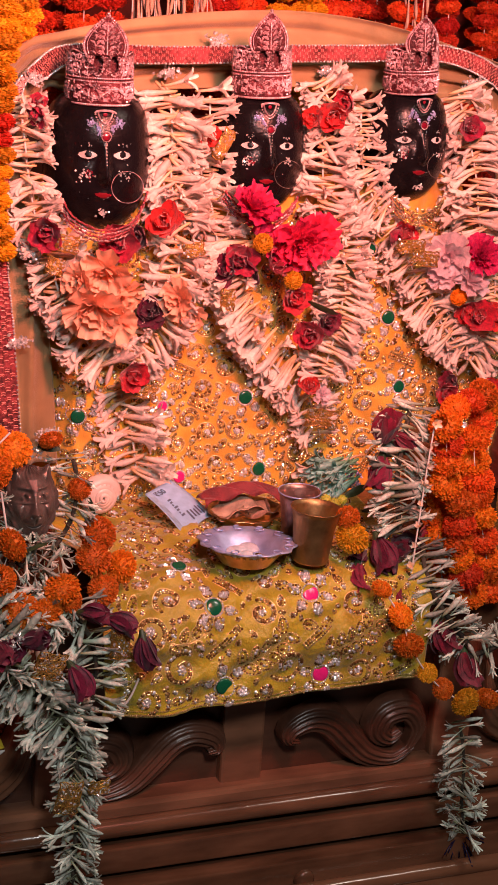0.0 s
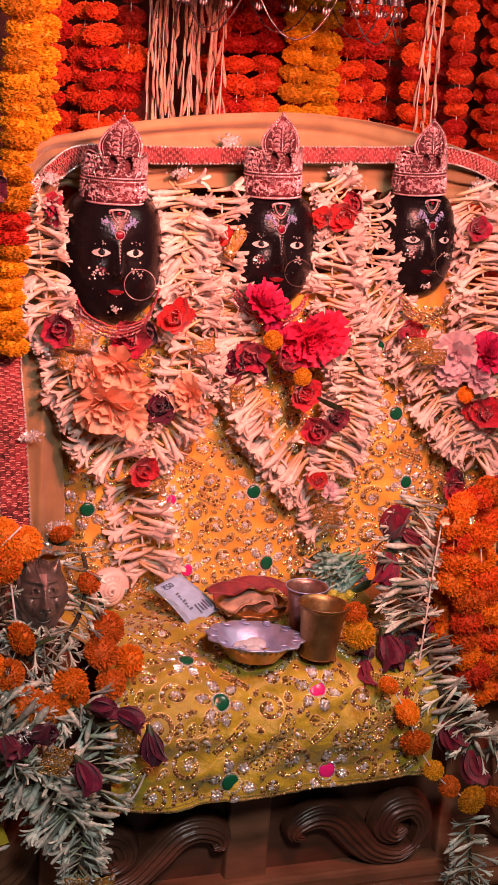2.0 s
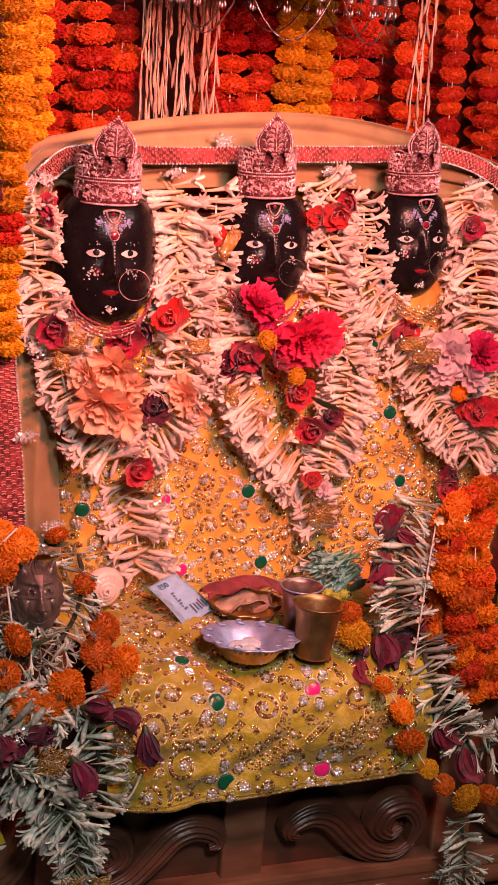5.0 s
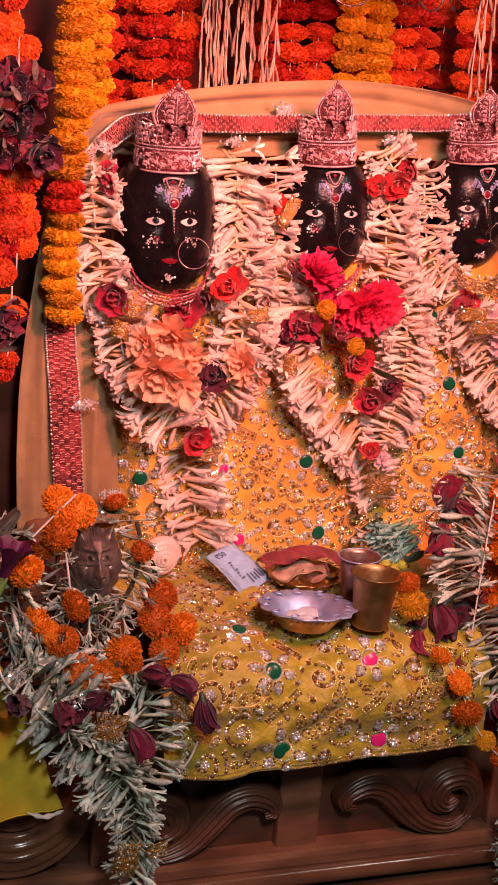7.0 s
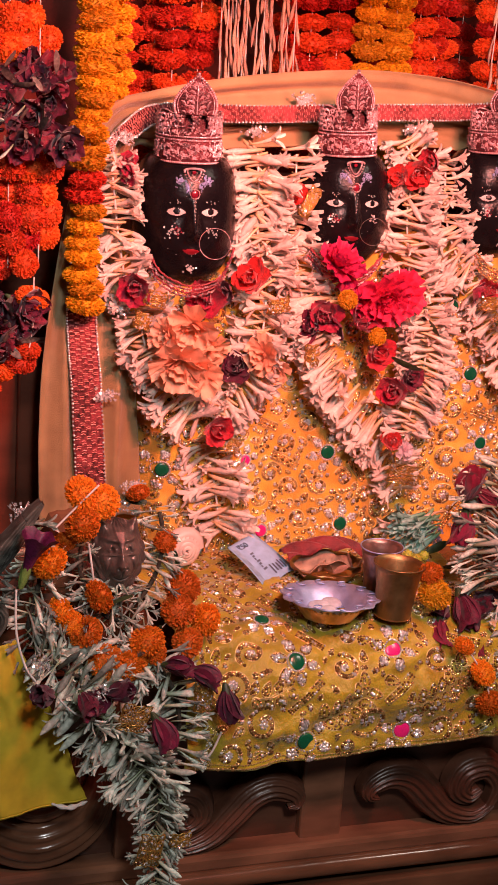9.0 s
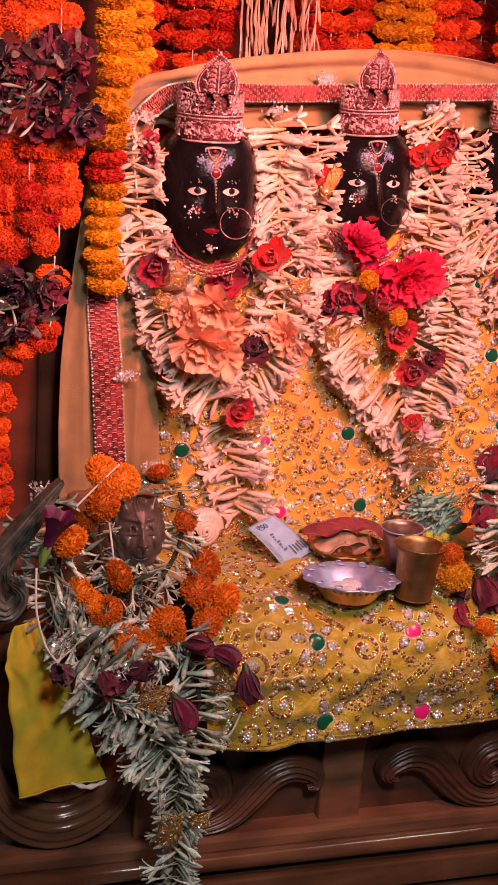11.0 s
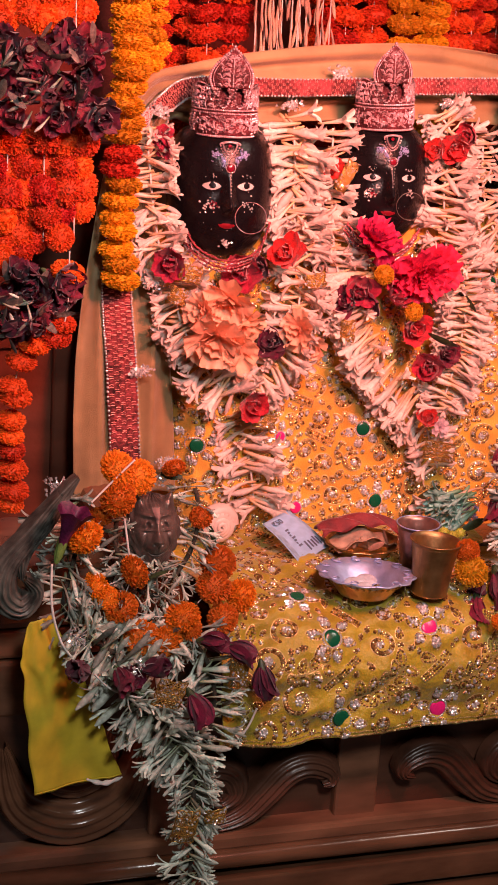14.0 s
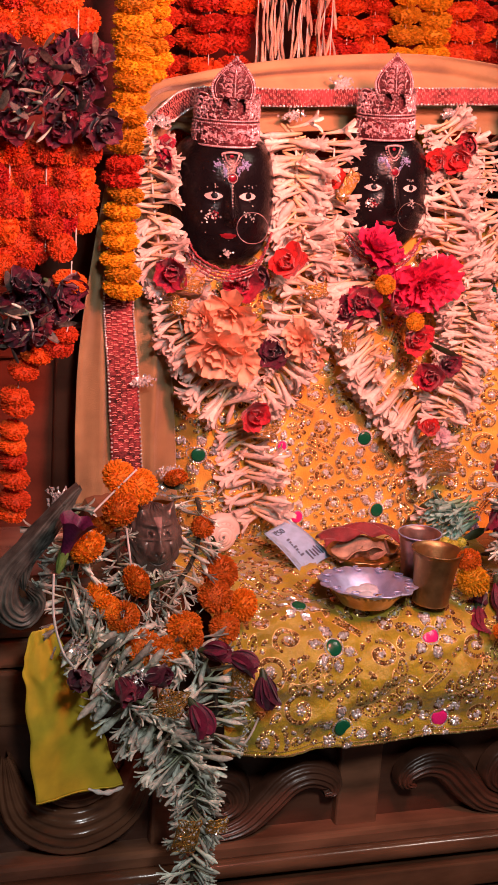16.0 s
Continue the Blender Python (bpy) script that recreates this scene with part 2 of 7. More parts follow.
def tube_along(name, pts, radius, material, sides=6, closed=False):
    """A round cord along points; radius may be a number or a function of 0..1."""
    pts = [Vector(p) for p in pts]
    verts, faces, n = [], [], len(pts)
    for i, p in enumerate(pts):
        a, b = (pts[(i - 1) % n], pts[(i + 1) % n]) if closed else (pts[max(i - 1, 0)], pts[min(i + 1, n - 1)])
        d = (b - a).normalized() if (b - a).length > 1e-9 else Vector((0, 0, 1))
        s = d.cross(Vector((0.31, 0.9, 0.2))).normalized()
        u = d.cross(s)
        r = radius(i / max(1, n - 1)) if callable(radius) else radius
        for k in range(sides):
            w = 2 * math.pi * k / sides
            verts.append(p + r * (math.cos(w) * s + math.sin(w) * u))
    for i in range(n if closed else n - 1):
        j = (i + 1) % n
        for k in range(sides):
            faces.append((i * sides + k, i * sides + (k + 1) % sides, j * sides + (k + 1) % sides, j * sides + k))
    if not closed:
        faces.append(tuple(range(sides - 1, -1, -1)))
        faces.append(tuple((n - 1) * sides + k for k in range(sides)))
    return mesh_from(name, verts, faces, material)


def spline(pts, n):
    """n + 1 points along a smooth curve through pts."""
    pts = [Vector(p) for p in pts]
    out = []
    for i in range(n + 1):
        x = i / n * (len(pts) - 1)
        k = min(int(x), len(pts) - 2)
        f = x - k
        p0, p1, p2, p3 = pts[max(k - 1, 0)], pts[k], pts[k + 1], pts[min(k + 2, len(pts) - 1)]
        out.append(0.5 * ((2 * p1) + (p2 - p0) * f + (2 * p0 - 5 * p1 + 4 * p2 - p3) * f * f + (3 * p1 - p0 - 3 * p2 + p3) * f ** 3))
    return out


def evenly(pts, step):
    """Points at even distances along a smooth curve, with the way there."""
    fine = spline(pts, 40 * (len(pts) - 1))
    out, left = [], 0.0
    for a, b in zip(fine, fine[1:]):
        d = (b - a).length
        while left < d:
            out.append((a.lerp(b, left / d if d else 0), (b - a).normalized()))
            left += step
        left -= d
    return out


def aim(loc, axis, spin=0.0, size=1.0, squash=1.0):
    q = Vector(axis).normalized().to_track_quat("Z", "Y")
    return Matrix.LocRotScale(Vector(loc), q @ Euler((0, 0, spin)).to_quaternion(), Vector((size, size, size * squash)))


def thing(name, at, label, category, group="", kind=""):
    ob = new(name)
    ob.empty_display_size = 0.02
    ob.location = at
    return tagged(ob, label, category, group, kind)


def jit(r):
    return Vector((rng.uniform(-r, r), rng.uniform(-r, r), rng.uniform(-r, r)))


# ---------------------------------------------------------------- flowers (unit size, facing +z)


def petal(verts, faces, base, out, up, length, width, curl, ruffle=0.0, nu=2, nv=3, cup=0.25, seed=0, fanned=False, blunt=False):
    """One petal: from base along out, curling towards up by curl radians."""
    out, up = Vector(out).normalized(), Vector(up).normalized()
    side = out.cross(up).normalized()
    k0 = len(verts)
    r = random.Random(seed)
    phase, beat = r.uniform(0, 6), r.uniform(4.5, 7.5) if fanned else r.uniform(4, 8)
    for j in range(nv + 1):
        t = j / nv
        a = curl * t
        way = out * math.cos(a * 0.6) + up * math.sin(a * 0.6)
        w = width * (0.22 + 0.95 * t ** 0.8 - 0.12 * t ** 4) if fanned else width * math.sin(math.pi * (0.12 + 0.74 * t)) * (1.0 if t < 0.99 else 0.75)
        if blunt:
            w = width * (0.55 + 0.75 * math.sin(math.pi * t ** 0.9 * 0.62)) * (1.0 if t < 0.75 else 0.93 if t < 0.99 else 0.62)
        for i in range(nu + 1):
            s = i / nu * 2 - 1
            p = Vector(base) + way * (length * t) + side * (w * s) + up * (cup * w * s * s)
            if ruffle and t > 0.5:
                p += up * (ruffle * math.sin(beat * s + phase) * (2 * t - 1)) + way * (r.uniform(-ruffle, ruffle) * 0.55 * (t > 0.99))
            verts.append(p)
    for j in range(nv):
        for i in range(nu):
            a = k0 + j * (nu + 1) + i
            faces.append((a, a + 1, a + nu + 2, a + nu + 1))


def ring_frame(d):
    d = Vector(d).normalized()
    s = d.cross(Vector((0.1, 0.2, 1)) if abs(d.z) < 0.9 else Vector((1, 0.1, 0))).normalized()
    return d, s, d.cross(s)


def marigold_mesh(name, material, seed, petals=460):
    """A pompom of frilled petals on a core."""
    r = random.Random(seed)
    verts, faces = [], []
    for j in range(5):
        for i in range(8):
            a, b = 2 * math.pi * i / 8, -0.9 + 2.47 * j / 4
            verts.append((0.86 * math.cos(a) * math.cos(b), 0.86 * math.sin(a) * math.cos(b), 0.74 * math.sin(b)))
    faces += [(j * 8 + i, j * 8 + (i + 1) % 8, j * 8 + 8 + (i + 1) % 8, j * 8 + 8 + i) for j in range(4) for i in range(8)]
    for k in range(petals):
        z = 1 - 1.96 * (k + 0.5) / petals
        a = k * 2.39996 + r.uniform(-0.2, 0.2)
        q = math.sqrt(max(0, 1 - z * z))
        d, s, u = ring_frame((q * math.cos(a), q * math.sin(a), z * 0.85))
        w, tw = r.uniform(0.06, 0.10), r.uniform(0, math.pi)
        s2 = s * math.cos(tw) + u * math.sin(tw)
        u2 = d.cross(s2)
        L = r.uniform(0.90, 1.03)
        b = len(verts)
        verts += [d * 0.74, d * L * 0.93 + s2 * w + u2 * r.uniform(0.0, 0.08), d * L + s2 * w * 0.45 - u2 * 0.02, d * L - s2 * w * 0.45 - u2 * 0.02, d * L * 0.93 - s2 * w + u2 * r.uniform(0.0, 0.08)]
        faces += [(b, b + 1, b + 2), (b, b + 2, b + 3), (b, b + 3, b + 4)]
    return mesh_from(name, verts, faces, material, False)


def tuberose_mesh(name, material, seed, opened=True, splay=True):
    """A fleshy curved tube, 1 long, cut at its foot, with six blunt petals at its mouth; or a closed bud."""
    r = random.Random(seed)
    verts, faces, n = [], [], 8
    bend, sway = r.uniform(-0.16, 0.16), r.uniform(-0.07, 0.07)
    radii = (0.026, 0.033, 0.037, 0.043, 0.052, 0.064, 0.076) if opened else (0.026, 0.048, 0.052, 0.060, 0.078, 0.088, 0.070, 0.020)
    long = r.uniform(0.66, 0.74) if opened else r.uniform(0.85, 1.0)
    thick = 0.92 if splay else 0.52
    for j, rad in enumerate(radii):
        t = j / (len(radii) - 1)
        for i in range(n):
            a = 2 * math.pi * i / n
            q = rad * thick * (1 + 0.10 * math.cos(3 * a + seed) * t)
            verts.append(Vector((q * math.cos(a) + bend * t * t, q * math.sin(a) + sway * math.sin(3 * t), long * t)))
    faces += [(j * n + i, j * n + (i + 1) % n, (j + 1) * n + (i + 1) % n, (j + 1) * n + i) for j in range(len(radii) - 1) for i in range(n)]
    faces.append(tuple(range(n - 1, -1, -1)))
    if opened:
        lean = r.uniform(2.3, 4.4) if seed % 3 else r.uniform(1.2, 2.0)
        for k in range(6):
            a = 2 * math.pi * k / 6 + r.uniform(-0.2, 0.2)
            o = Vector((math.cos(a), math.sin(a), lean * r.uniform(0.75, 1.4) * (1 if splay else 1.5)))
            m = 0.074 * thick
            petal(verts, faces, (m * math.cos(a) + bend, m * math.sin(a) + sway * 0.14, long - 0.05), o, (-math.cos(a), -math.sin(a), 0.6), r.uniform(0.30, 0.42), r.uniform(0.050, 0.068) * thick, -0.55 if k % 2 else 0.1, nu=3, nv=5, cup=0.9, seed=seed * 10 + k, blunt=True)
    return mesh_from(name, verts, faces, material)


def rose_mesh(name, material, seed, layers=((3, 0.12, 0.55), (5, 0.4, 0.7), (6, 0.75, 0.85), (7, 1.15, 1.0)), ruffle=0.05, width=0.46, fine=4, curl=0.6, fanned=False):
    """Cupped petals in rings; each ring (count, opening angle, length)."""
    r = random.Random(seed)
    verts, faces = [], []
    for n, tilt, L in layers:
        for k in range(n):
            a = 2 * math.pi * (k + r.uniform(-0.25, 0.25)) / n + tilt * 3
            t = tilt + r.uniform(-0.22, 0.22)
            o = Vector((math.cos(a) * math.sin(t), math.sin(a) * math.sin(t), math.cos(t)))
            u = Vector((-math.cos(a) * math.cos(t), -math.sin(a) * math.cos(t), math.sin(t)))
            petal(verts, faces, o * 0.02, o, u, L * r.uniform(0.9, 1.1), width * L, curl * r.uniform(0.3, 1.3), ruffle, fine, fine, 0.4, seed * 100 + k + n, fanned)
    return mesh_from(name, verts, faces, material)


def bud_mesh(name, material, seed):
    """A closed pointed bud of wrapped petals."""
    r = random.Random(seed)
    verts, faces = [], []
    for k in range(7):
        a = 2 * math.pi * k / 3.5 + r.uniform(-0.2, 0.2)
        q = 0.07 if k < 3 else 0.12
        base = Vector((math.cos(a) * q, math.sin(a) * q, 0))
        petal(verts, faces, base, (math.cos(a) * 0.30, math.sin(a) * 0.30, 1), (-math.cos(a), -math.sin(a), 0.3), r.uniform(0.9, 1.15), 0.40, 0.5 if k % 3 else -0.1, 0.05, 5, 6, 0.55, seed * 9 + k)
    slots = [0] * len(faces)
    for k in range(5):
        a = 2 * math.pi * k / 5
        petal(verts, faces, (math.cos(a) * 0.06, math.sin(a) * 0.06, -0.22), (math.cos(a) * 0.45, math.sin(a) * 0.45, 1), (-math.cos(a), -math.sin(a), 0.3), 0.5, 0.10, 0.3, 0.0, 2, 3, 0.4, k)
    slots += [1] * (len(faces) - len(slots))
    me = mesh_from(name, verts, faces, [material, M["leaf"]])
    me.polygons.foreach_set("material_index", slots)
    return me


def trumpet_mesh(name, material, seed):
    """A ruffled trumpet, 1 long, on a green calyx."""
    r = random.Random(seed)
    verts, faces, n = [], [], 20
    rings = ((0.05, 0.0), (0.08, 0.08), (0.10, 0.25), (0.13, 0.45), (0.18, 0.65), (0.25, 0.82), (0.33, 0.95), (0.38, 1.0))
    for rad, z in rings:
        for i in range(n):
            a = 2 * math.pi * i / n
            q = rad * (1 + 0.16 * z * math.cos(5 * a + seed) + 0.05 * z * math.sin(11 * a))
            verts.append((q * math.cos(a) + 0.08 * z * z, q * math.sin(a), z + 0.05 * z * math.sin(5 * a)))
    faces += [(j * n + i, j * n + (i + 1) % n, j * n + n + (i + 1) % n, j * n + n + i) for j in range(len(rings) - 1) for i in range(n)]
    slots = [0] * len(faces)
    for k in range(6):
        a = 2 * math.pi * k / 6
        petal(verts, faces, (math.cos(a) * 0.05, math.sin(a) * 0.05, -0.28), (math.cos(a) * 0.28, math.sin(a) * 0.28, 1), (-math.cos(a), -math.sin(a), 0.3), r.uniform(0.5, 0.62), 0.085, 0.25, 0.0, 2, 4, 0.4, k)
    slots += [1] * (len(faces) - len(slots))
    me = mesh_from(name, verts, faces, [material, M["calyx"]])
    me.polygons.foreach_set("material_index", slots)
    return me


def leaf_mesh(name, material, seed, broad=1.0):
    r = random.Random(seed)
    verts, faces = [], []
    petal(verts, faces, (0, 0, 0), (0, 0.25, 1), (0, 1, -0.2), 1.0, r.uniform(0.16, 0.24) * broad, r.uniform(-0.9, 0.6), 0.03, 2, 5, 0.3, seed)
    return mesh_from(name, verts, faces, material)


def kinds(maker, material, n, **more):
    return [maker(material.name + "_flower", material, 11 * i + 3, **more) for i in range(n)]


LOOSE = ((4, 0.2, 0.6), (5, 0.6, 0.85), (6, 1.1, 1.05))
F = {
    "m_orange": kinds(marigold_mesh, M["m_orange"], 4),
    "m_yellow": kinds(marigold_mesh, M["m_yellow"], 3),
    "m_red": kinds(marigold_mesh, M["m_red"], 3),
    "m_fire": kinds(marigold_mesh, M["m_fire"], 3),
    "m_deep": kinds(marigold_mesh, M["m_deep"], 3),
    "tube": kinds(tuberose_mesh, M["tube"], 6),
    "tube_old": kinds(tuberose_mesh, M["tube_old"], 3),
    "tube_old_bud": kinds(tuberose_mesh, M["tube_old"], 6, opened=False),
    "tube_bud": kinds(tuberose_mesh, M["tube"], 3, opened=False),
    "tube_green": kinds(tuberose_mesh, M["tube_green"], 6, splay=False),
    "tube_mint": kinds(tuberose_mesh, M["tube_mint"], 4, splay=False),
    "tube_mint_bud": kinds(tuberose_mesh, M["tube_mint"], 2, opened=False),
    "tube_green_bud": kinds(tuberose_mesh, M["tube_green"], 3, opened=False),
    "rose": kinds(rose_mesh, M["rose"], 5, layers=LOOSE, ruffle=0.07, width=0.46, fine=6, curl=0.5),
    "rose_dark": kinds(rose_mesh, M["rose_dark"], 4, layers=LOOSE, ruffle=0.09, width=0.44, fine=6, curl=0.4),
    "pink": kinds(rose_mesh, M["pink"], 3, layers=((5, 0.15, 0.6), (8, 0.5, 0.75), (9, 0.9, 0.9), (9, 1.3, 1.0)), ruffle=0.08, fine=8, curl=0.2, width=0.34, fanned=True),
    "peach": kinds(rose_mesh, M["peach"], 3, layers=((4, 0.25, 0.8), (5, 0.6, 1.0), (6, 1.05, 1.1)), ruffle=0.065, width=0.36, fine=10, curl=-0.1, fanned=True),
    "lilac": kinds(rose_mesh, M["lilac"], 2, layers=((3, 0.3, 0.7), (5, 0.9, 0.95), (6, 1.35, 1.0)), ruffle=0.07, width=0.42, fine=9, curl=-0.1, fanned=True),
    "floret": kinds(rose_mesh, M["tube"], 3, layers=((5, 1.1, 1.0), (3, 0.4, 0.5)), width=0.3, fine=3),
    "bud": kinds(bud_mesh, M["rose_dark"], 3),
    "bud_red": kinds(bud_mesh, M["rose_crimson"], 3),
    "trumpet": kinds(trumpet_mesh, M["purple"], 1),
    "lime": kinds(marigold_mesh, M["lime"], 2, petals=40),
    "leaf": kinds(leaf_mesh, M["leaf"], 4),
    "petal_dry": kinds(leaf_mesh, M["petal_dry"], 4),
    "leaf_grey": kinds(leaf_mesh, M["leaf_grey"], 4),
}


def flower(kind, parent, loc, axis, size, name="flower", squash=1.0):
    return put(name, rng.choice(F[kind]), parent, aim(Vector(loc) - parent.location, axis, rng.uniform(0, 6.28), size, squash))


TOWARD = Vector((-0.42, -0.86, 0.28))


def string(parent, pts, radius=0.0012, material="thread", name="string"):
    base = parent.location
    return put(name, tube_along(name, [p - base for p in spline(pts, 12 * (len(pts) - 1))], radius, M[material], 5), parent)


def bead_garland(pts, kinds_, label, size, step, squash=0.62, group="", category="flower garland", wob=0.25, name="marigold_garland"):
    """Flowers threaded one on another along a string."""
    g = thing(name, pts[0], label, category, group)
    string(g, pts)
    for i, (p, d) in enumerate(evenly(pts, step)):
        kind = kinds_[i % len(kinds_)] if isinstance(kinds_, tuple) else kinds_
        way = (d * rng.choice((1, 1, -1)) + jit(wob))
        flower(kind, g, p + jit(size * 0.14), way, size * rng.uniform(0.88, 1.14), squash=squash * rng.uniform(0.9, 1.15))
    return g


def tuberose_garland(pts, label, length=0.07, step=0.008, sides=(1, -1), fan=0.3, droop=(0, 0, 0), core=0.0, kind="tube", out=0.25, group="", name="tuberose_garland", loose=0.10, lean=0.25):
    """Tuberoses bound side by side across a string in two layers, mouths to its sides, with a few that face outwards."""
    g = thing(name, pts[0], label, "flower garland", group)
    string(g, pts, core or 0.002, "dry_core" if core else "thread", "core" if core else "string")
    fresh = kind == "tube"
    for layer, gap in ((-0.012, step * 1.8), (0.004, step * 2.0)):
        slant = {s: 0.0 for s in sides}
        for i, (p, d) in enumerate(evenly(pts, gap)):
            side = d.cross(TOWARD).normalized()
            for s in sides:
                if rng.random() < 0.4:
                    slant[s] = lean + rng.uniform(-fan, fan)
                way = side * s + TOWARD * (rng.uniform(-0.15, out) + (0.15 if layer > 0 else -0.05)) + d * (slant[s] + rng.uniform(-0.08, 0.08)) + Vector(droop) + jit(loose * 0.7)
                size = length * rng.uniform(0.85, 1.2) if fresh else length * rng.uniform(0.8, 1.25)
                fat = rng.uniform(0.95, 1.2) if fresh else rng.uniform(0.8, 1.15)
                back = rng.uniform(0.05, 0.42) if len(sides) > 1 else rng.uniform(0.35, 0.6)
                root = p - way.normalized() * size * back + TOWARD * (layer + rng.uniform(-0.006, 0.010)) + d * rng.uniform(-0.010, 0.010)
                flower(kind if rng.random() < (0.82 if fresh else 0.65) else kind + "_bud", g, root, way, size * fat, squash=1 / fat)
            if layer > 0 and fresh and rng.random() < 0.16:
                flower(kind, g, p + side * rng.uniform(-0.02, 0.02), TOWARD * 0.8 + d * rng.uniform(-0.3, 0.9) + side * rng.uniform(-0.9, 0.9), length * rng.uniform(0.6, 0.85), squash=0.8)
    return g


def cluster(name, label, category, spots, group=""):
    """A knot of flowers: spots of (place, kind, size) or (place, kind, size, axis)."""
    g = thing(name, spots[0][0], label, category, group)
    for s in spots:
        axis = Vector(s[3]) if len(s) > 3 else TOWARD + jit(0.7)
        flower(s[1], g, s[0], axis, s[2])
    return g


# ---------------------------------------------------------------- the room


def slab(name, dims, material, label="", category=""):
    bm = bmesh.new()
    box(bm, *dims, 0)
    ob = part(name, bm, material, None)
    return tagged(ob, label, category, kind="structure")


slab("floor", (-3.2, 3.2, -3.6, 1.5, -0.25, -0.15), M["floor"], "worn stone floor of the temple hall", "floor")
slab("ceiling", (-3.2, 3.2, -3.6, 1.5, 3.2, 3.3), M["wall"], "dark painted ceiling over the shrine", "ceiling")
slab("wall_north", (-3.2, 3.2, 1.25, 1.4, -0.15, 3.2), M["wall"], "dark red wall behind the garlands", "wall")
slab("wall_south", (-3.2, 3.2, -3.6, -3.45, -0.15, 3.2), M["wall"], "plain dark wall across the hall", "wall")
slab("wall_west", (-3.35, -3.2, -3.6, 1.5, -0.15, 3.2), M["wall"], "plain dark side wall", "wall")
slab("wall_east", (3.2, 3.35, -3.6, 1.5, -0.15, 3.2), M["wall"], "plain dark side wall", "wall")

# ---------------------------------------------------------------- the throne
SEAT = 0.62
HEADS = [(-0.265, 0.455, 1.250), (0.051, 0.455, 1.265), (0.366, 0.455, 1.275)]


def drape_y(x, z):
    """The front of the garments that cover the three seated figures."""
    bulge = sum(math.exp(-(((x - c[0]) / 0.10) ** 2)) for c in HEADS)
    return 0.385 + 0.13 * (z - 0.62) - 0.035 * bulge + max(0.0, -0.315 - x) * 1.6


def scroll(name, pts, width, parent, material="wood"):
    """A carved scroll with grooves that follow it, standing proud of its panel."""
    line = spline(pts, 26)
    verts, faces, n = [], [], 27
    for i, p in enumerate(line):
        t = i / 26
        a, b = line[max(i - 1, 0)], line[min(i + 1, 26)]
        d = (b - a).normalized()
        s = Vector((d.z, 0, -d.x))
        w = width * (0.10 + 1.2 * math.sin(math.pi * (0.02 + 0.93 * t)))
        for k in range(n):
            u = k / (n - 1) * 2 - 1
            rise = 0.028 * max(0.0, 1 - u * u) ** 0.5 + 0.0032 * math.cos(u * 17)
            verts.append(p + s * (u * w) + Vector((0, -rise, 0)))
    faces = [(i * n + k, i * n + k + 1, (i + 1) * n + k + 1, (i + 1) * n + k) for i in range(26) for k in range(n - 1)]
    return put(name, mesh_from(name, verts, faces, M[material]), parent)


SKEW = Matrix.Translation((-0.15, 0.02, 0)) @ pose(0, 0, 0, 0, 0, -4) @ Matrix.Translation((0.15, -0.02, 0))
throne = thing("throne", (0, 0, 0), "dark polished carved wooden throne with panelled base", "throne")
throne.matrix_basis = Matrix.Translation((-0.15, 0.02, 0)) @ pose(0, 0, 0, 0, 0, -6) @ Matrix.Translation((0.15, -0.02, 0))
YB = 0.03
block("seat_board", (-0.80, 0.66, 0.06, 0.75, 0.545, 0.60), M["wood"], throne, 0.008)
block("top_rail", (-0.82, 0.68, YB + 0.03, 0.10, 0.44, 0.54), M["wood"], throne, 0.006)
block("back_board", (-0.82, 0.68, YB + 0.05, 0.75, 0.02, 0.54), M["wood"], throne, 0.0)
# posts and lower rail take the lit tone, recessed panels the shaded one
for x0, x1 in ((-0.80, -0.755), (-0.485, -0.40), (-0.145, -0.065), (0.275, 0.355), (0.60, 0.66)):
    block("post", (x0, x1, YB + 0.012, YB + 0.06, 0.190, 0.44), M["wood_lit"], throne, 0.006)
for x0, x1 in ((-0.755, -0.485), (-0.40, -0.145), (-0.065, 0.275), (0.355, 0.60)):
    block("panel", (x0, x1, YB + 0.035, YB + 0.055, 0.19, 0.44), M["wood_panel"], throne, 0.0)
block("lower_rail", (-0.82, 0.68, YB - 0.012, YB + 0.06, 0.165, 0.200), M["wood_lit"], throne, 0.009)
block("plinth", (-0.95, 0.85, -0.16, 0.75, -0.15, -0.005), M["wood"], throne, 0.01)
for z0, z1, y in ((0.122, 0.136, 0.012), (0.070, 0.120, -0.030), (0.058, 0.070, 0.0), (-0.0, 0.056, -0.055)):
    block("moulding", (-0.86, 0.72, YB + y, YB + 0.06, z0, z1), M["wood"], throne, 0.0035)
for z, y, r in ((0.153, -0.012, 0.0175), (0.004, -0.075, 0.016)):
    put("round_moulding", tube_along("round_moulding", [(-0.86, YB + y, z), (-0.4, YB + y, z), (0.3, YB + y, z), (0.72, YB + y, z)], r, M["wood"], 20), throne)
put("wooden_knob", lathe("wooden_knob", [(0.0, 0.012), (0.012, 0.011), (0.019, 0.006), (0.020, 0.0)], 20, M["wood"]), throne, Matrix.Translation((0.006, -0.026, 0.018)) @ pose(0, 0, 0, 90, 0, 0))
SWEEP = ((-0.003, 0.276), (-0.020, 0.278), (-0.016, 0.298), (0.022, 0.314), (0.062, 0.302), (0.098, 0.264), (0.138, 0.226), (0.190, 0.213), (0.228, 0.236))
CURL = ((0.215, 0.225), (0.238, 0.270), (0.215, 0.310), (0.172, 0.306), (0.158, 0.275), (0.180, 0.256), (0.200, 0.270))
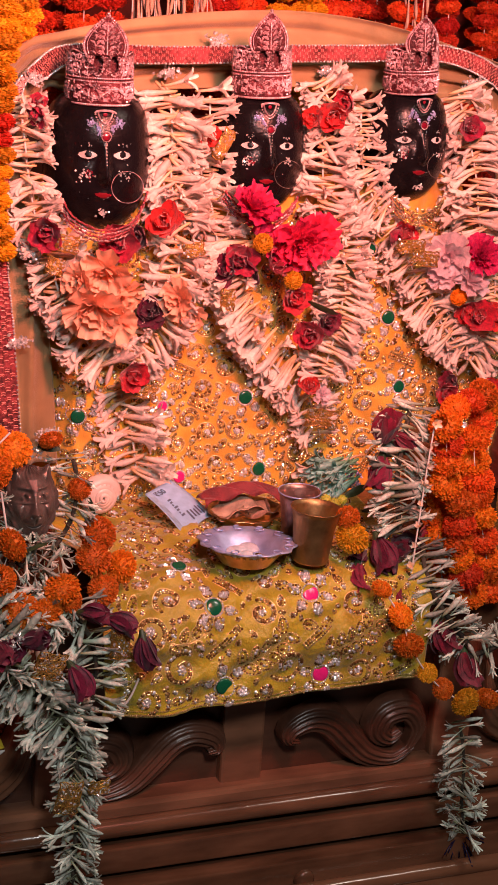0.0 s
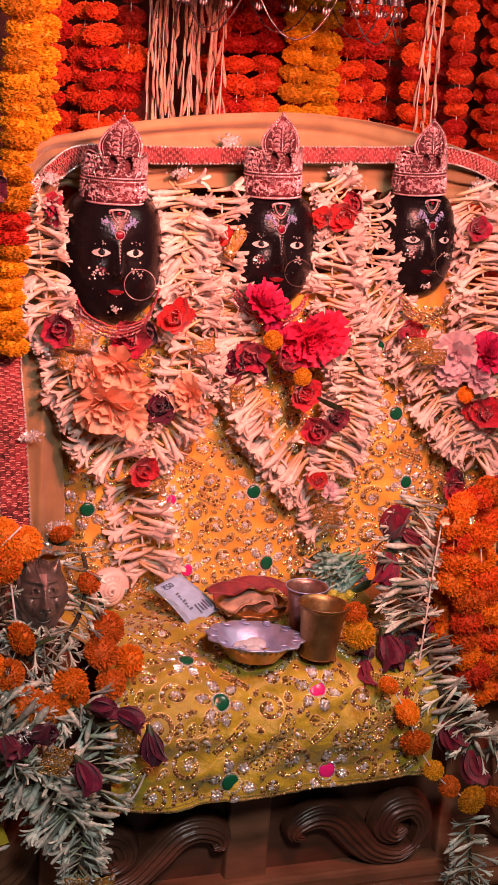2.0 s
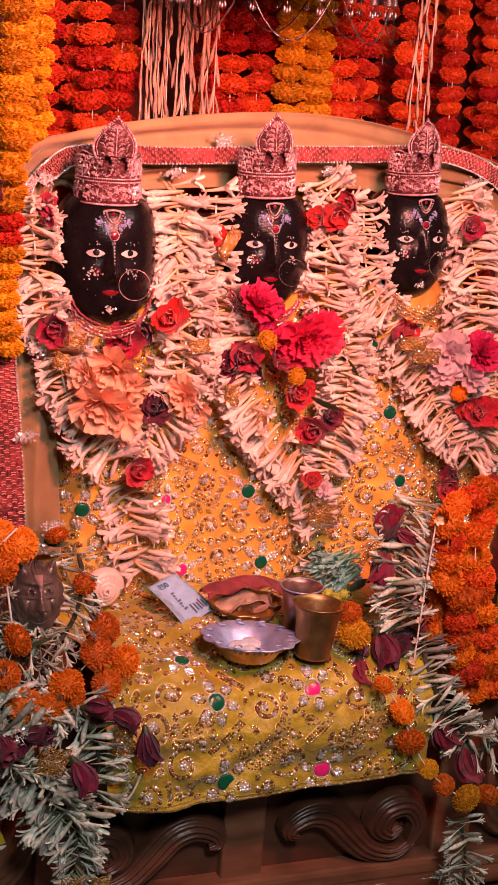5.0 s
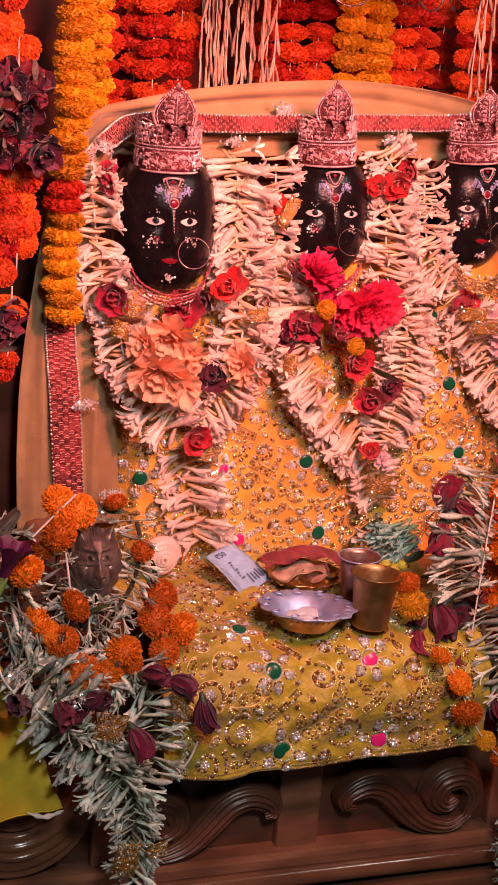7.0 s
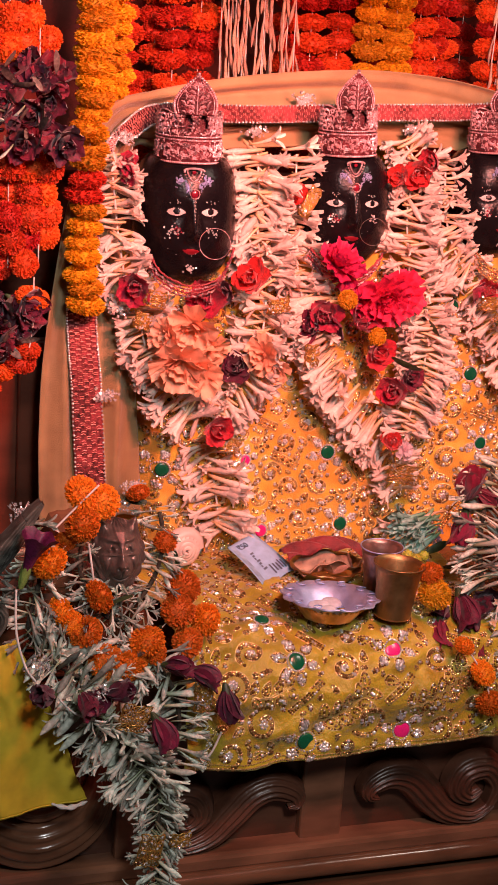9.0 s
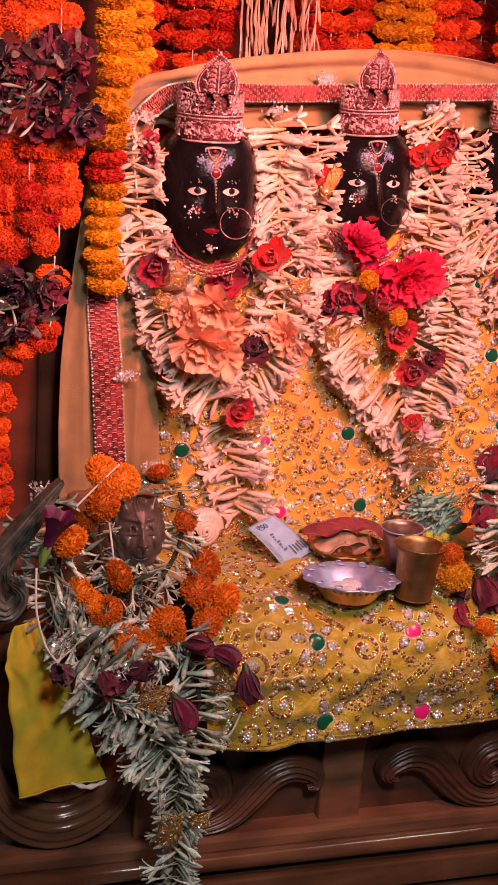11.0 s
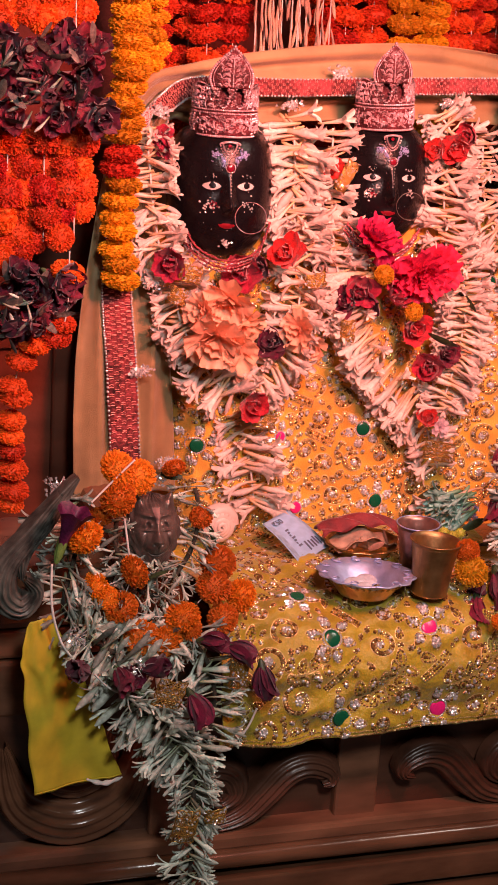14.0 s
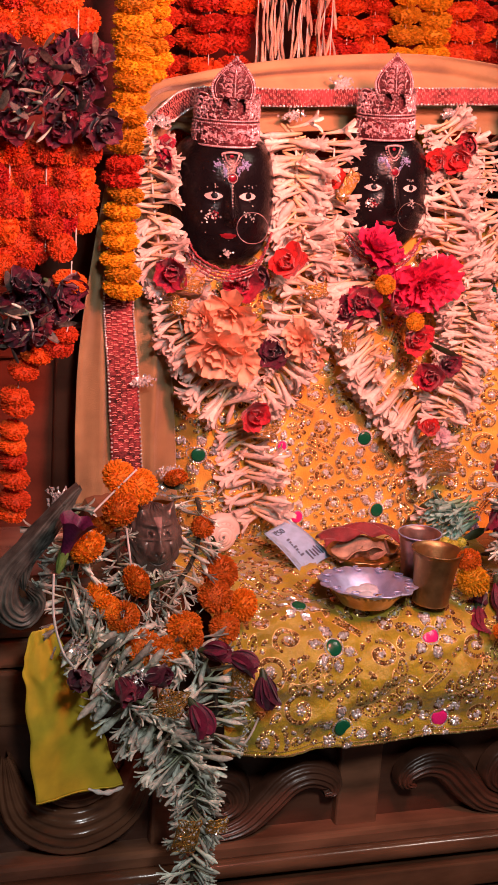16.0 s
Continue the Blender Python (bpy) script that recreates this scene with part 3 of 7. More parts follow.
for flip in (1, -1):
    for line in (SWEEP, CURL):
        scroll("carved_scroll", [(x if flip > 0 else -0.180 - x, 0.05, z) for x, z in line], 0.026, throne, "wood_panel")
for cx in (-0.62, 0.48):
    pts = [(cx - 0.12, 0.055, 0.40), (cx - 0.09, 0.05, 0.29), (cx, 0.05, 0.245), (cx + 0.09, 0.05, 0.29), (cx + 0.12, 0.055, 0.40)]
    scroll("carved_scroll", pts, 0.04, throne)
    pts = [(cx - 0.06, 0.055, 0.42), (cx - 0.04, 0.05, 0.35), (cx, 0.05, 0.33), (cx + 0.04, 0.05, 0.35), (cx + 0.06, 0.055, 0.42)]
    scroll("carved_scroll", pts, 0.035, throne)
# panelled back of the throne, which shows beside the shawl
block("back_panel", (-0.86, 0.42, 0.66, 0.70, 0.60, 1.30), M["wood_red"], throne, 0.006)
block("side_panel", (-0.80, -0.50, 0.46, 0.50, 0.60, 1.02), M["wood_red"], throne, 0.01)
block("side_panel_frame", (-0.80, -0.745, 0.446, 0.465, 0.60, 1.02), M["wood_red"], throne, 0.005)
block("side_panel_frame", (-0.60, -0.535, 0.443, 0.465, 0.60, 1.02), M["wood_red"], throne, 0.005)
block("side_panel_frame", (-0.744, -0.601, 0.446, 0.465, 0.965, 1.02), M["wood_red"], throne, 0.005)

# ---------------------------------------------------------------- beads and stones sewn on cloth


def bead_cloud(name, spots, material, parent, rise=0.6, lift=0.0005, flat=True):
    """Sewn beads: spots of (place, normal, radius); flat ones are tilted sequins, the others round. One mesh of kind stuff."""
    verts, faces = [], []
    for p, nrm, r in spots:
        d, s, u = ring_frame(nrm)
        p = p + d * lift
        b = len(verts)
        w = rng.uniform(0, 1.5)
        s, u = s * math.cos(w) + u * math.sin(w), u * math.cos(w) - s * math.sin(w)
        if flat:
            t = d + s * rng.uniform(-0.5, 0.5) + u * rng.uniform(-0.5, 0.5)
            verts += [p + s * r, p + u * r, p - s * r, p - u * r, p + (s + u) * r * 0.35 + t * r * rise, p - (s + u) * r * 0.35 + t * r * rise]
            faces += [(b, b + 1, b + 4), (b + 2, b + 3, b + 5), (b + 1, b + 2, b + 5, b + 4), (b + 3, b, b + 4, b + 5)]
        else:
            for q, h in ((1.0, 0.0), (0.66, 0.48)):
                verts += [p + (s * math.cos(k * 1.0472) + u * math.sin(k * 1.0472)) * r * q + d * r * h for k in range(6)]
            verts.append(p + d * r * 0.66)
            faces += [(b + k, b + (k + 1) % 6, b + 6 + (k + 1) % 6, b + 6 + k) for k in range(6)] + [(b + 6 + k, b + 6 + (k + 1) % 6, b + 12) for k in range(6)]
    ob = put(name, mesh_from(name, verts, faces, material, not flat), parent)
    return tagged(ob, kind="stuff")


def thread_work(name, lines, width, material, parent):
    """Couched metal thread: lines of (place, normal) sewn on cloth as raised narrow ribs. One mesh of kind stuff."""
    verts, faces = [], []
    for line in lines:
        b = len(verts)
        for i, (p, nrm) in enumerate(line):
            q0, q1 = line[max(0, i - 1)][0], line[min(len(line) - 1, i + 1)][0]
            side = (q1 - q0).cross(nrm).normalized() * width
            verts += [p - side, p + nrm * width * 1.4, p + side]
        for i in range(len(line) - 1):
            c = b + 3 * i
            faces += [(c, c + 3, c + 4, c + 1), (c + 1, c + 4, c + 5, c + 2)]
    ob = put(name, mesh_from(name, verts, faces, material), parent)
    return tagged(ob, kind="stuff")


def gem_mesh(name, material):
    return lathe(name, [(0.0, 0.17), (0.55, 0.15), (0.85, 0.09), (1.0, 0.0), (0.95, -0.06)], 14, material)


GEMS = {k: gem_mesh(k, M[k]) for k in ("green_gem", "pink_gem", "ruby", "brass")}


def leaf_beads(cu, cv, turn, s, fill=0.5, threads=None):
    """Bead places (u, v, radius, silver) of one sewn leaf: thread outline, row of beads, bright heart."""
    out = []
    c, n_ = math.cos(turn), math.sin(turn)
    spot = lambda x, y: (cu + c * x - n_ * y, cv + n_ * x + c * y)
    shape = lambda a, q: spot(s * q * math.cos(a), s * 0.60 * q * math.sin(a) * (1 - 0.35 * math.cos(a)))
    threads.append([shape(a, 1.05) for a in np.linspace(0, 2 * math.pi, 13)])
    for a in np.linspace(0, 2 * math.pi, max(7, int(4.4 * s / 0.0040)))[:-1]:
        out.append((*shape(a, 0.80), 0.0017, rng.random() < fill * 0.12))
    for x in (-0.36, -0.04, 0.28):
        out.append((*spot(s * x + rng.uniform(-0.001, 0.001), rng.uniform(-0.12, 0.12) * s), 0.0025, rng.random() < fill))
    return out


def curl_beads(cu, cv, turn, s, threads, way=0):
    """A bold spiral of beads with a bright floret at its heart."""
    out, way = [], way or rng.choice((-1, 1))
    arm = lambda a, w: (cu + (s * (1.0 - 0.095 * a) - w) * math.cos(way * a + turn), cv + (s * (1.0 - 0.095 * a) - w) * math.sin(way * a + turn))
    threads.append([arm(a, -0.0038) for a in np.linspace(0, 6.6, 26)])
    out += [(*arm(a, 0.0), 0.0026, rng.random() < 0.10) for a in np.linspace(0.0, 7.2, int(5.2 * s / 0.0046))]
    out += [(*arm(a, 0.0042), 0.0015, rng.random() < 0.05) for a in np.linspace(0.2, 5.8, int(4.6 * s / 0.0040))]
    for k in range(7):
        a = k * 0.8976 + turn
        out.append((cu + s * 0.20 * math.cos(a), cv + s * 0.20 * math.sin(a), 0.0024, rng.random() < 0.75))
    return out + [(cu, cv, 0.0032, 1)]


def spray_beads(u0, v0, u1, v1, s, fill, threads):
    """A stem of pale thread with leaves on both sides."""
    out, d = [], math.hypot(u1 - u0, v1 - v0)
    turn = math.atan2(v1 - v0, u1 - u0)
    n = max(2, int(d / (s * 1.25)))
    bow = lambda t: (u0 + (u1 - u0) * t - 0.12 * d * math.sin(math.pi * t) * math.sin(turn), v0 + (v1 - v0) * t + 0.12 * d * math.sin(math.pi * t) * math.cos(turn))
    for w in (-0.0012, 0.0012):
        threads.append([(u - w * math.sin(turn), v + w * math.cos(turn)) for u, v in (bow(t) for t in np.linspace(0, 1, 14))])
    for k in range(n + 1):
        u, v = bow(k / n)
        for q in (-1, 1):
            a = turn + q * 1.0
            out += leaf_beads(u + s * 1.2 * math.cos(a), v + s * 1.2 * math.sin(a), a, s, fill, threads)
    return out


def band_beads(u0, v0, u1, v1, threads):
    """A slanting band: two rows of beads with sequins between."""
    out, d = [], math.hypot(u1 - u0, v1 - v0)
    a = math.atan2(v1 - v0, u1 - u0)
    for w in (-0.008, 0.008):
        threads.append([(u0 + (u1 - u0) * t - w * math.sin(a), v0 + (v1 - v0) * t + w * math.cos(a)) for t in np.linspace(0, 1, 8)])
    for t in np.linspace(0, 1, int(d / 0.0044)):
        for w, r in ((-0.0052, 0.0019), (0, 0.0021), (0.0052, 0.0019)):
            out.append((u0 + (u1 - u0) * t - w * math.sin(a), v0 + (v1 - v0) * t + w * math.cos(a), r, rng.random() < 0.07))
    return out


def embroider(surface, parent, u_range, v_range, gems, light=0.3, bright=0.45, glint=0.04, thread="gold_thread", scale=1.1, curls=(), sprays=(), bands=(), fill=0):
    """Sew leaves, curls and bands over surface(u, v) -> (place, normal), round the given stones (u, v, kind, size)."""
    gold, pale, glints, silver, taken, beads, threads = [], [], [], [], [], [], []

    def free(u, v, r):
        return v < 1.18 - 2.2 * max(0.0, u - 0.5) and u_range[0] + r < u < u_range[1] - r and v_range[0] + r < v < v_range[1] - r and all((u - q) ** 2 + (v - w) ** 2 > (r + t) ** 2 for q, w, t in taken)

    for u, v, k, size in gems:
        p, nrm = surface(u, v)
        size *= 0.88
        put(k.replace("_gem", "_stone"), GEMS[k], parent, aim(p + nrm * 0.002, nrm, rng.uniform(0, 6), size))
        beads += [(u + size * 1.12 * math.cos(a), v + size * 1.12 * math.sin(a), 0.0016, 1) for a in np.linspace(0, 6.28, 26)]
        for k in range(6):
            a = k * math.pi / 3 + 0.3
            q, w = u + size * 2.15 * math.cos(a), v + size * 2.15 * math.sin(a)
            beads += leaf_beads(q, w, a, size * 1.0, 1.0, threads)
            beads += [(q + size * rng.uniform(-0.5, 0.5), w + size * rng.uniform(-0.5, 0.5), rng.uniform(0.0020, 0.0034), 1) for _ in range(13 if k % 3 else 6)]
        taken.append((u, v, size * 3.0))
    for u, v, s in curls:
        beads += curl_beads(u, v, rng.uniform(0, 6.28), s, threads)
        taken.append((u, v, s * 1.1))
    for u0, v0, u1, v1, s in sprays:
        beads += spray_beads(u0, v0, u1, v1, s, bright, threads)
        taken += [(u0 + (u1 - u0) * t, v0 + (v1 - v0) * t, s * 1.9) for t in (0, 0.25, 0.5, 0.75, 1)]
    for line in bands:
        beads += band_beads(*line, threads)
        taken += [(line[0] + (line[2] - line[0]) * t, line[1] + (line[3] - line[1]) * t, 0.010) for t in (0, 0.33, 0.67, 1)]
    area = (u_range[1] - u_range[0]) * (v_range[1] - v_range[0])
    spot = lambda: (rng.uniform(*u_range), rng.uniform(*v_range))
    for _ in range(int(area * 1100)):
        (u, v), s = spot(), rng.uniform(0.021, 0.028) * scale
        if free(u, v, s * 1.1):
            beads += curl_beads(u, v, rng.uniform(0, 6.28), s, threads)
            taken.append((u, v, s * 1.12))
    for _ in range(int(area * 5000)):
        (u, v), a, d = spot(), rng.uniform(0.3, 1.2) * rng.choice((-1, 1)), rng.uniform(0.035, 0.07)
        ends = (u - d / 2 * math.cos(a), v - d / 2 * math.sin(a), u + d / 2 * math.cos(a), v + d / 2 * math.sin(a))
        line = [(ends[0] + (ends[2] - ends[0]) * t, ends[1] + (ends[3] - ends[1]) * t) for t in (0, 0.25, 0.5, 0.75, 1)]
        if rng.random() < 0.6 and all(free(q, w, 0.022) for q, w in line):
            beads += spray_beads(*ends, 0.0125 * scale, bright, threads)
            taken += [(q, w, 0.023) for q, w in line]
        elif all(free(q, w, 0.009) for q, w in line):
            beads += band_beads(*ends, threads)
            taken += [(q, w, 0.010) for q, w in line]
    for _ in range(int(area * 30000)):
        (u, v), s = spot(), rng.uniform(0.0105, 0.014) * scale
        if free(u, v, s * 0.85):
            beads += leaf_beads(u, v, rng.uniform(0, 6.28), s, bright, threads)
            taken.append((u, v, s * 0.9))
    for _ in range(int(area * 20000)):
        (u, v), s = spot(), rng.uniform(0.006, 0.0075)
        if free(u, v, s * 0.8):
            beads += leaf_beads(u, v, rng.uniform(0, 6.28), s, bright, threads)
            taken.append((u, v, s * 0.9))
    for _ in range(int(area * fill)):
        (u, v), s = spot(), rng.uniform(0.0038, 0.0052)
        if free(u, v, s * 0.8):
            beads += leaf_beads(u, v, rng.uniform(0, 6.28), s, bright * 0.6, threads)
            taken.append((u, v, s))
    rng.shuffle(beads)
    for u, v, r, shine in beads:
        if u_range[0] < u < u_range[1] and v_range[0] < v < v_range[1]:
            p, nrm = surface(u, v)
            (silver if shine else glints if rng.random() < glint else pale if rng.random() < light else gold).append((p, nrm, r * rng.uniform(1.25, 1.6)))
    bead_cloud("gold_beading", gold, M["gold"], parent, 0.7, 0.0008, False)
    bead_cloud("pale_beading", pale, M["gold_bright"], parent, 0.7, 0.0008, False)
    inside = lambda line: all(u_range[0] < u < u_range[1] and v_range[0] < v < v_range[1] for u, v in line)
    thread_work("thread_work", [[surface(u, v) for u, v in line] for line in threads if inside(line)], 0.0014, M[thread], parent)
    bead_cloud("gold_sequin_work", glints, M["gold_bright"], parent, 0.6, 0.0012, False)
    cut_ = len(silver) // 3
    bead_cloud("sequin_work", silver[cut_:], M["sequin"], parent, 0.6, 0.0012, False)
    bead_cloud("faceted_sequin_work", silver[:cut_], M["sequin"], parent, 0.6, 0.0022)


# the embroidered cloth over the seat: along u, and over the rounded front edge along v (length from the back)
SC_X0, SC_X1, SC_LEN = -0.40, 0.20, 0.62


def seat_cloth_at(u, v):
    """u: metres along the seat; v: metres from the back, over the edge and down."""
    wav = 0.003 * math.sin(u * 21 + 1) + 0.002 * math.sin(u * 47)
    flat, r = 0.30, 0.13
    if v < flat:
        p = Vector((u, 0.375 - v, SEAT + 0.012 + 0.010 * math.sin(v * 19 + u * 9) * (v / flat)))
        n = Vector((0, -0.05, 1))
    elif v < flat + r * 1.35:
        a = (v - flat) / r
        p = Vector((u, 0.075 - r * math.sin(a) * 0.95, SEAT + 0.014 - r * 0.92 * (1 - math.cos(a))))
        n = Vector((0, -math.sin(a), math.cos(a)))
    else:
        a = 1.35
        d = v - flat - r * 1.35
        p = Vector((u, 0.075 - r * math.sin(a) * 0.95 - 0.004 + wav * d * 6, SEAT + 0.014 - r * 0.92 * (1 - math.cos(a)) - d))
        n = Vector((0, -1, 0.12))
    p.z += 0.004 * math.sin((u + 0.1) * 6.0) * (v / SC_LEN)
    p += n * (0.013 * noise.noise(Vector((u * 9, v * 13, 1.0))) + 0.0045 * math.sin(v * 75 + u * 22 + 5 * noise.noise(Vector((u * 7, v * 9, 9.0)))) * min(1.0, max(0.0, (v - 0.25) / 0.15)) + 0.004 * noise.noise(Vector((u * 31, v * 40, 4.0))) + 0.0028 * noise.noise(Vector((u * 70, v * 28, 6.0))))
    return p, n.normalized()


seat_cloth = thing("seat_cloth", (0, 0, 0), "yellow silk cloth with gold sequins and stones over the seat", "cloth")
seat_cloth.matrix_basis = SKEW
hem = lambda u: 0.603 + 0.003 * math.sin(u * 40)
sheet = grid_mesh("cloth", 170, 130, lambda a, b: seat_cloth_at(SC_X0 + a * (SC_X1 - SC_X0), b * hem(SC_X0 + a * (SC_X1 - SC_X0)))[0], M["yellow_cloth"])
thicken(put("cloth", sheet, seat_cloth), 0.002)
GEM_SEAT = [(-0.205, 0.42, "green_gem", 0.017), (-0.025, 0.415, "pink_gem", 0.017), (-0.185, 0.568, "green_gem", 0.017), (-0.005, 0.572, "pink_gem", 0.017), (-0.245, 0.33, "green_gem", 0.014)]
CURLS = [(-0.28, 0.395, 0.026), (-0.118, 0.44, 0.026), (-0.32, 0.45, 0.03), (0.058, 0.44, 0.026), (-0.108, 0.385, 0.018), (-0.265, 0.525, 0.031), (-0.325, 0.575, 0.028), (-0.072, 0.54, 0.034), (-0.112, 0.585, 0.018), (0.065, 0.572, 0.024), (0.125, 0.535, 0.024)]
SPRAYS = [(-0.155, 0.535, -0.085, 0.485, 0.016), (0.0, 0.525, 0.10, 0.465, 0.015), (-0.29, 0.475, -0.225, 0.465, 0.014)]
BANDS = [(-0.215, 0.512, -0.16, 0.462), (-0.045, 0.508, 0.005, 0.468), (0.105, 0.50, 0.15, 0.44)]
edging = [(seat_cloth_at(u, hem(u) - q)[0], Vector((0, -1, 0.1)), r) for u in np.linspace(SC_X0 + 0.003, SC_X1 - 0.003, 200) for q, r in ((0.004, 0.0022), (0.011, 0.0016))]
bead_cloud("hem_beading", edging, M["gold_thread"], seat_cloth, 0.8, 0.002)
embroider(seat_cloth_at, seat_cloth, (SC_X0 + 0.02, SC_X1 - 0.02), (0.02, 0.600), GEM_SEAT, 0.22, 0.34, 0.36, "gold_thread", 1.1, CURLS, SPRAYS, BANDS)


def drape_at(u, v):
    z = v
    e = 0.004
    p = Vector((u, drape_y(u, z), z))
    n = Vector((-(drape_y(u + e, z) - drape_y(u - e, z)) / (2 * e), 1, -0.13)) * -1
    p.y += 0.012 * noise.noise(Vector((u * 11, z * 5, 2.0))) + 0.004 * noise.noise(Vector((u * 35, z * 30, 7.0)))
    return p, n.normalized()


drape = thing("garment", (0, 0, 0), "orange-yellow embroidered silk garment draped over the three figures", "garment")
sheet = grid_mesh("cloth", 250, 150, lambda a, b: drape_at(-0.375 + a * 1.075, 0.60 + b * (0.62 - 2.2 * max(0.0, a * 1.075 - 0.875)))[0], M["orange_cloth"])
put("cloth", sheet, drape)
GEM_DRAPE = [(0.332, 0.95, "green_gem", 0.015), (0.024, 0.813, "green_gem", 0.015), (0.05, 0.675, "green_gem", 0.015), (-0.31, 0.80, "green_gem", 0.015),
             (0.362, 0.81, "green_gem", 0.014), (-0.139, 0.802, "pink_gem", 0.011), (-0.10, 0.66, "pink_gem", 0.013), (0.296, 1.08, "green_gem", 0.013)]
embroider(drape_at, drape, (-0.34, 0.645), (0.63, 1.16), GEM_DRAPE, 0.5, 0.42, 0.6, "gold_thread", 0.84, fill=26000)

# ---------------------------------------------------------------- figures


def head_mesh(apart):
    """A smooth black stone head with a slight nose, and eyes and lips inlaid flush; one plain mesh."""
    verts, faces, mats = [], [], []
    nu, nv = 190, 190

    def almond(x, z, cx, cz, w, h):
        u = (x - cx) / w
        return abs(u) < 1 and abs(z - cz) < h * (1 - u * u) ** 0.8

    for j in range(nv + 1):
        b = math.pi * j / nv + 0.3 * math.sin(2 * math.pi * j / nv)
        z = math.cos(b)
        e = 3.4 if z > 0 else 2.3
        rad = max(0.0, 1 - abs(z) ** e) ** (1 / e)
        for i in range(nu):
            a = 2 * math.pi * i / nu - 0.72 * math.sin(2 * math.pi * i / nu)
            x, y = rad * math.sin(a), -rad * math.cos(a)
            chin = 1 - 0.10 * max(0, -z) ** 2
            px, py, pz = 0.089 * math.copysign(abs(x) ** 0.92, x) * chin, 0.088 * y * chin, 0.116 * z
            front = max(0, -y)
            lobe = lambda cx, cz, w, h: math.exp(-(((px - cx) / w) ** 2) - ((pz - cz) / h) ** 2)
            rise = 0.017 * lobe(0, -0.016, 0.011, 0.014) + 0.010 * lobe(0, 0.008, 0.009, 0.026) + 0.007 * lobe(0, -0.086, 0.02, 0.016)
            rise += 0.006 * lobe(0, -0.046, 0.018, 0.008)
            for s in (-1, 1):
                rise += 0.004 * lobe(s * 0.04, -0.022, 0.02, 0.02) - 0.006 * lobe(s * apart, 0.018, 0.02, 0.013) + 0.005 * lobe(s * apart, 0.017, 0.012, 0.008)
            verts.append((px, py - front * rise, pz))
    for j in range(nv):
        for i in range(nu):
            f = (j * nu + i, (j + 1) * nu + i, (j + 1) * nu + (i + 1) % nu, j * nu + (i + 1) % nu)
            c = [sum(verts[k][q] for k in f) / 4 for q in range(3)]
            slot = 0
            if c[1] < 0:
                for s in (-1, 1):
                    if almond(c[0], c[2], s * apart, 0.018, 0.0150, 0.0064):
                        slot = 0 if math.hypot(c[0] - s * apart - 0.001, c[2] - 0.0190) < 0.0054 else 1
                if almond(c[0], c[2] - 9 * c[0] ** 2, -0.002, -0.047, 0.0140, 0.0046):
                    slot = 2
            faces.append(f)
            mats.append(slot)
    me = mesh_from("idol_head", verts, faces, [M["stone_black"], M["enamel"], M["red_lac"]])
    me.polygons.foreach_set("material_index", mats)
    return me


APART = (0.0285, 0.0355, 0.0370)
TURN = (-10, -10, -4)
SIZES = (1.06, 0.98, 0.94)
POSE = [Matrix.Translation(HEADS[i]) @ pose(0, 0, 0, -4, 0, TURN[i]) @ Matrix.Scale(SIZES[i], 4) for i in range(3)]
for i in range(3):
    h = put("idol_statue", head_mesh(APART[i]), None, POSE[i])
    tagged(h, "black polished stone idol head with inlaid white eyes", "statue", "three idols")


def leaf_half(z):
    """Half width of the crown's pointed front plate at the height z."""
    t = min(1.0, max(0.0, (z - 0.072) / 0.093))
    return 0.021 + 0.0125 * math.sin(t / 0.42 * math.pi / 2) if t < 0.42 else 0.0335 * (1 - ((t - 0.42) / 0.58) ** 1.75)


def shoulder(a):
    """Height of the crown's side walls at the angle a from the front."""
    return 0.094 + 0.006 * abs(math.sin(a * 4.2)) - 0.020 * max(0.0, abs(a) - 1.2)


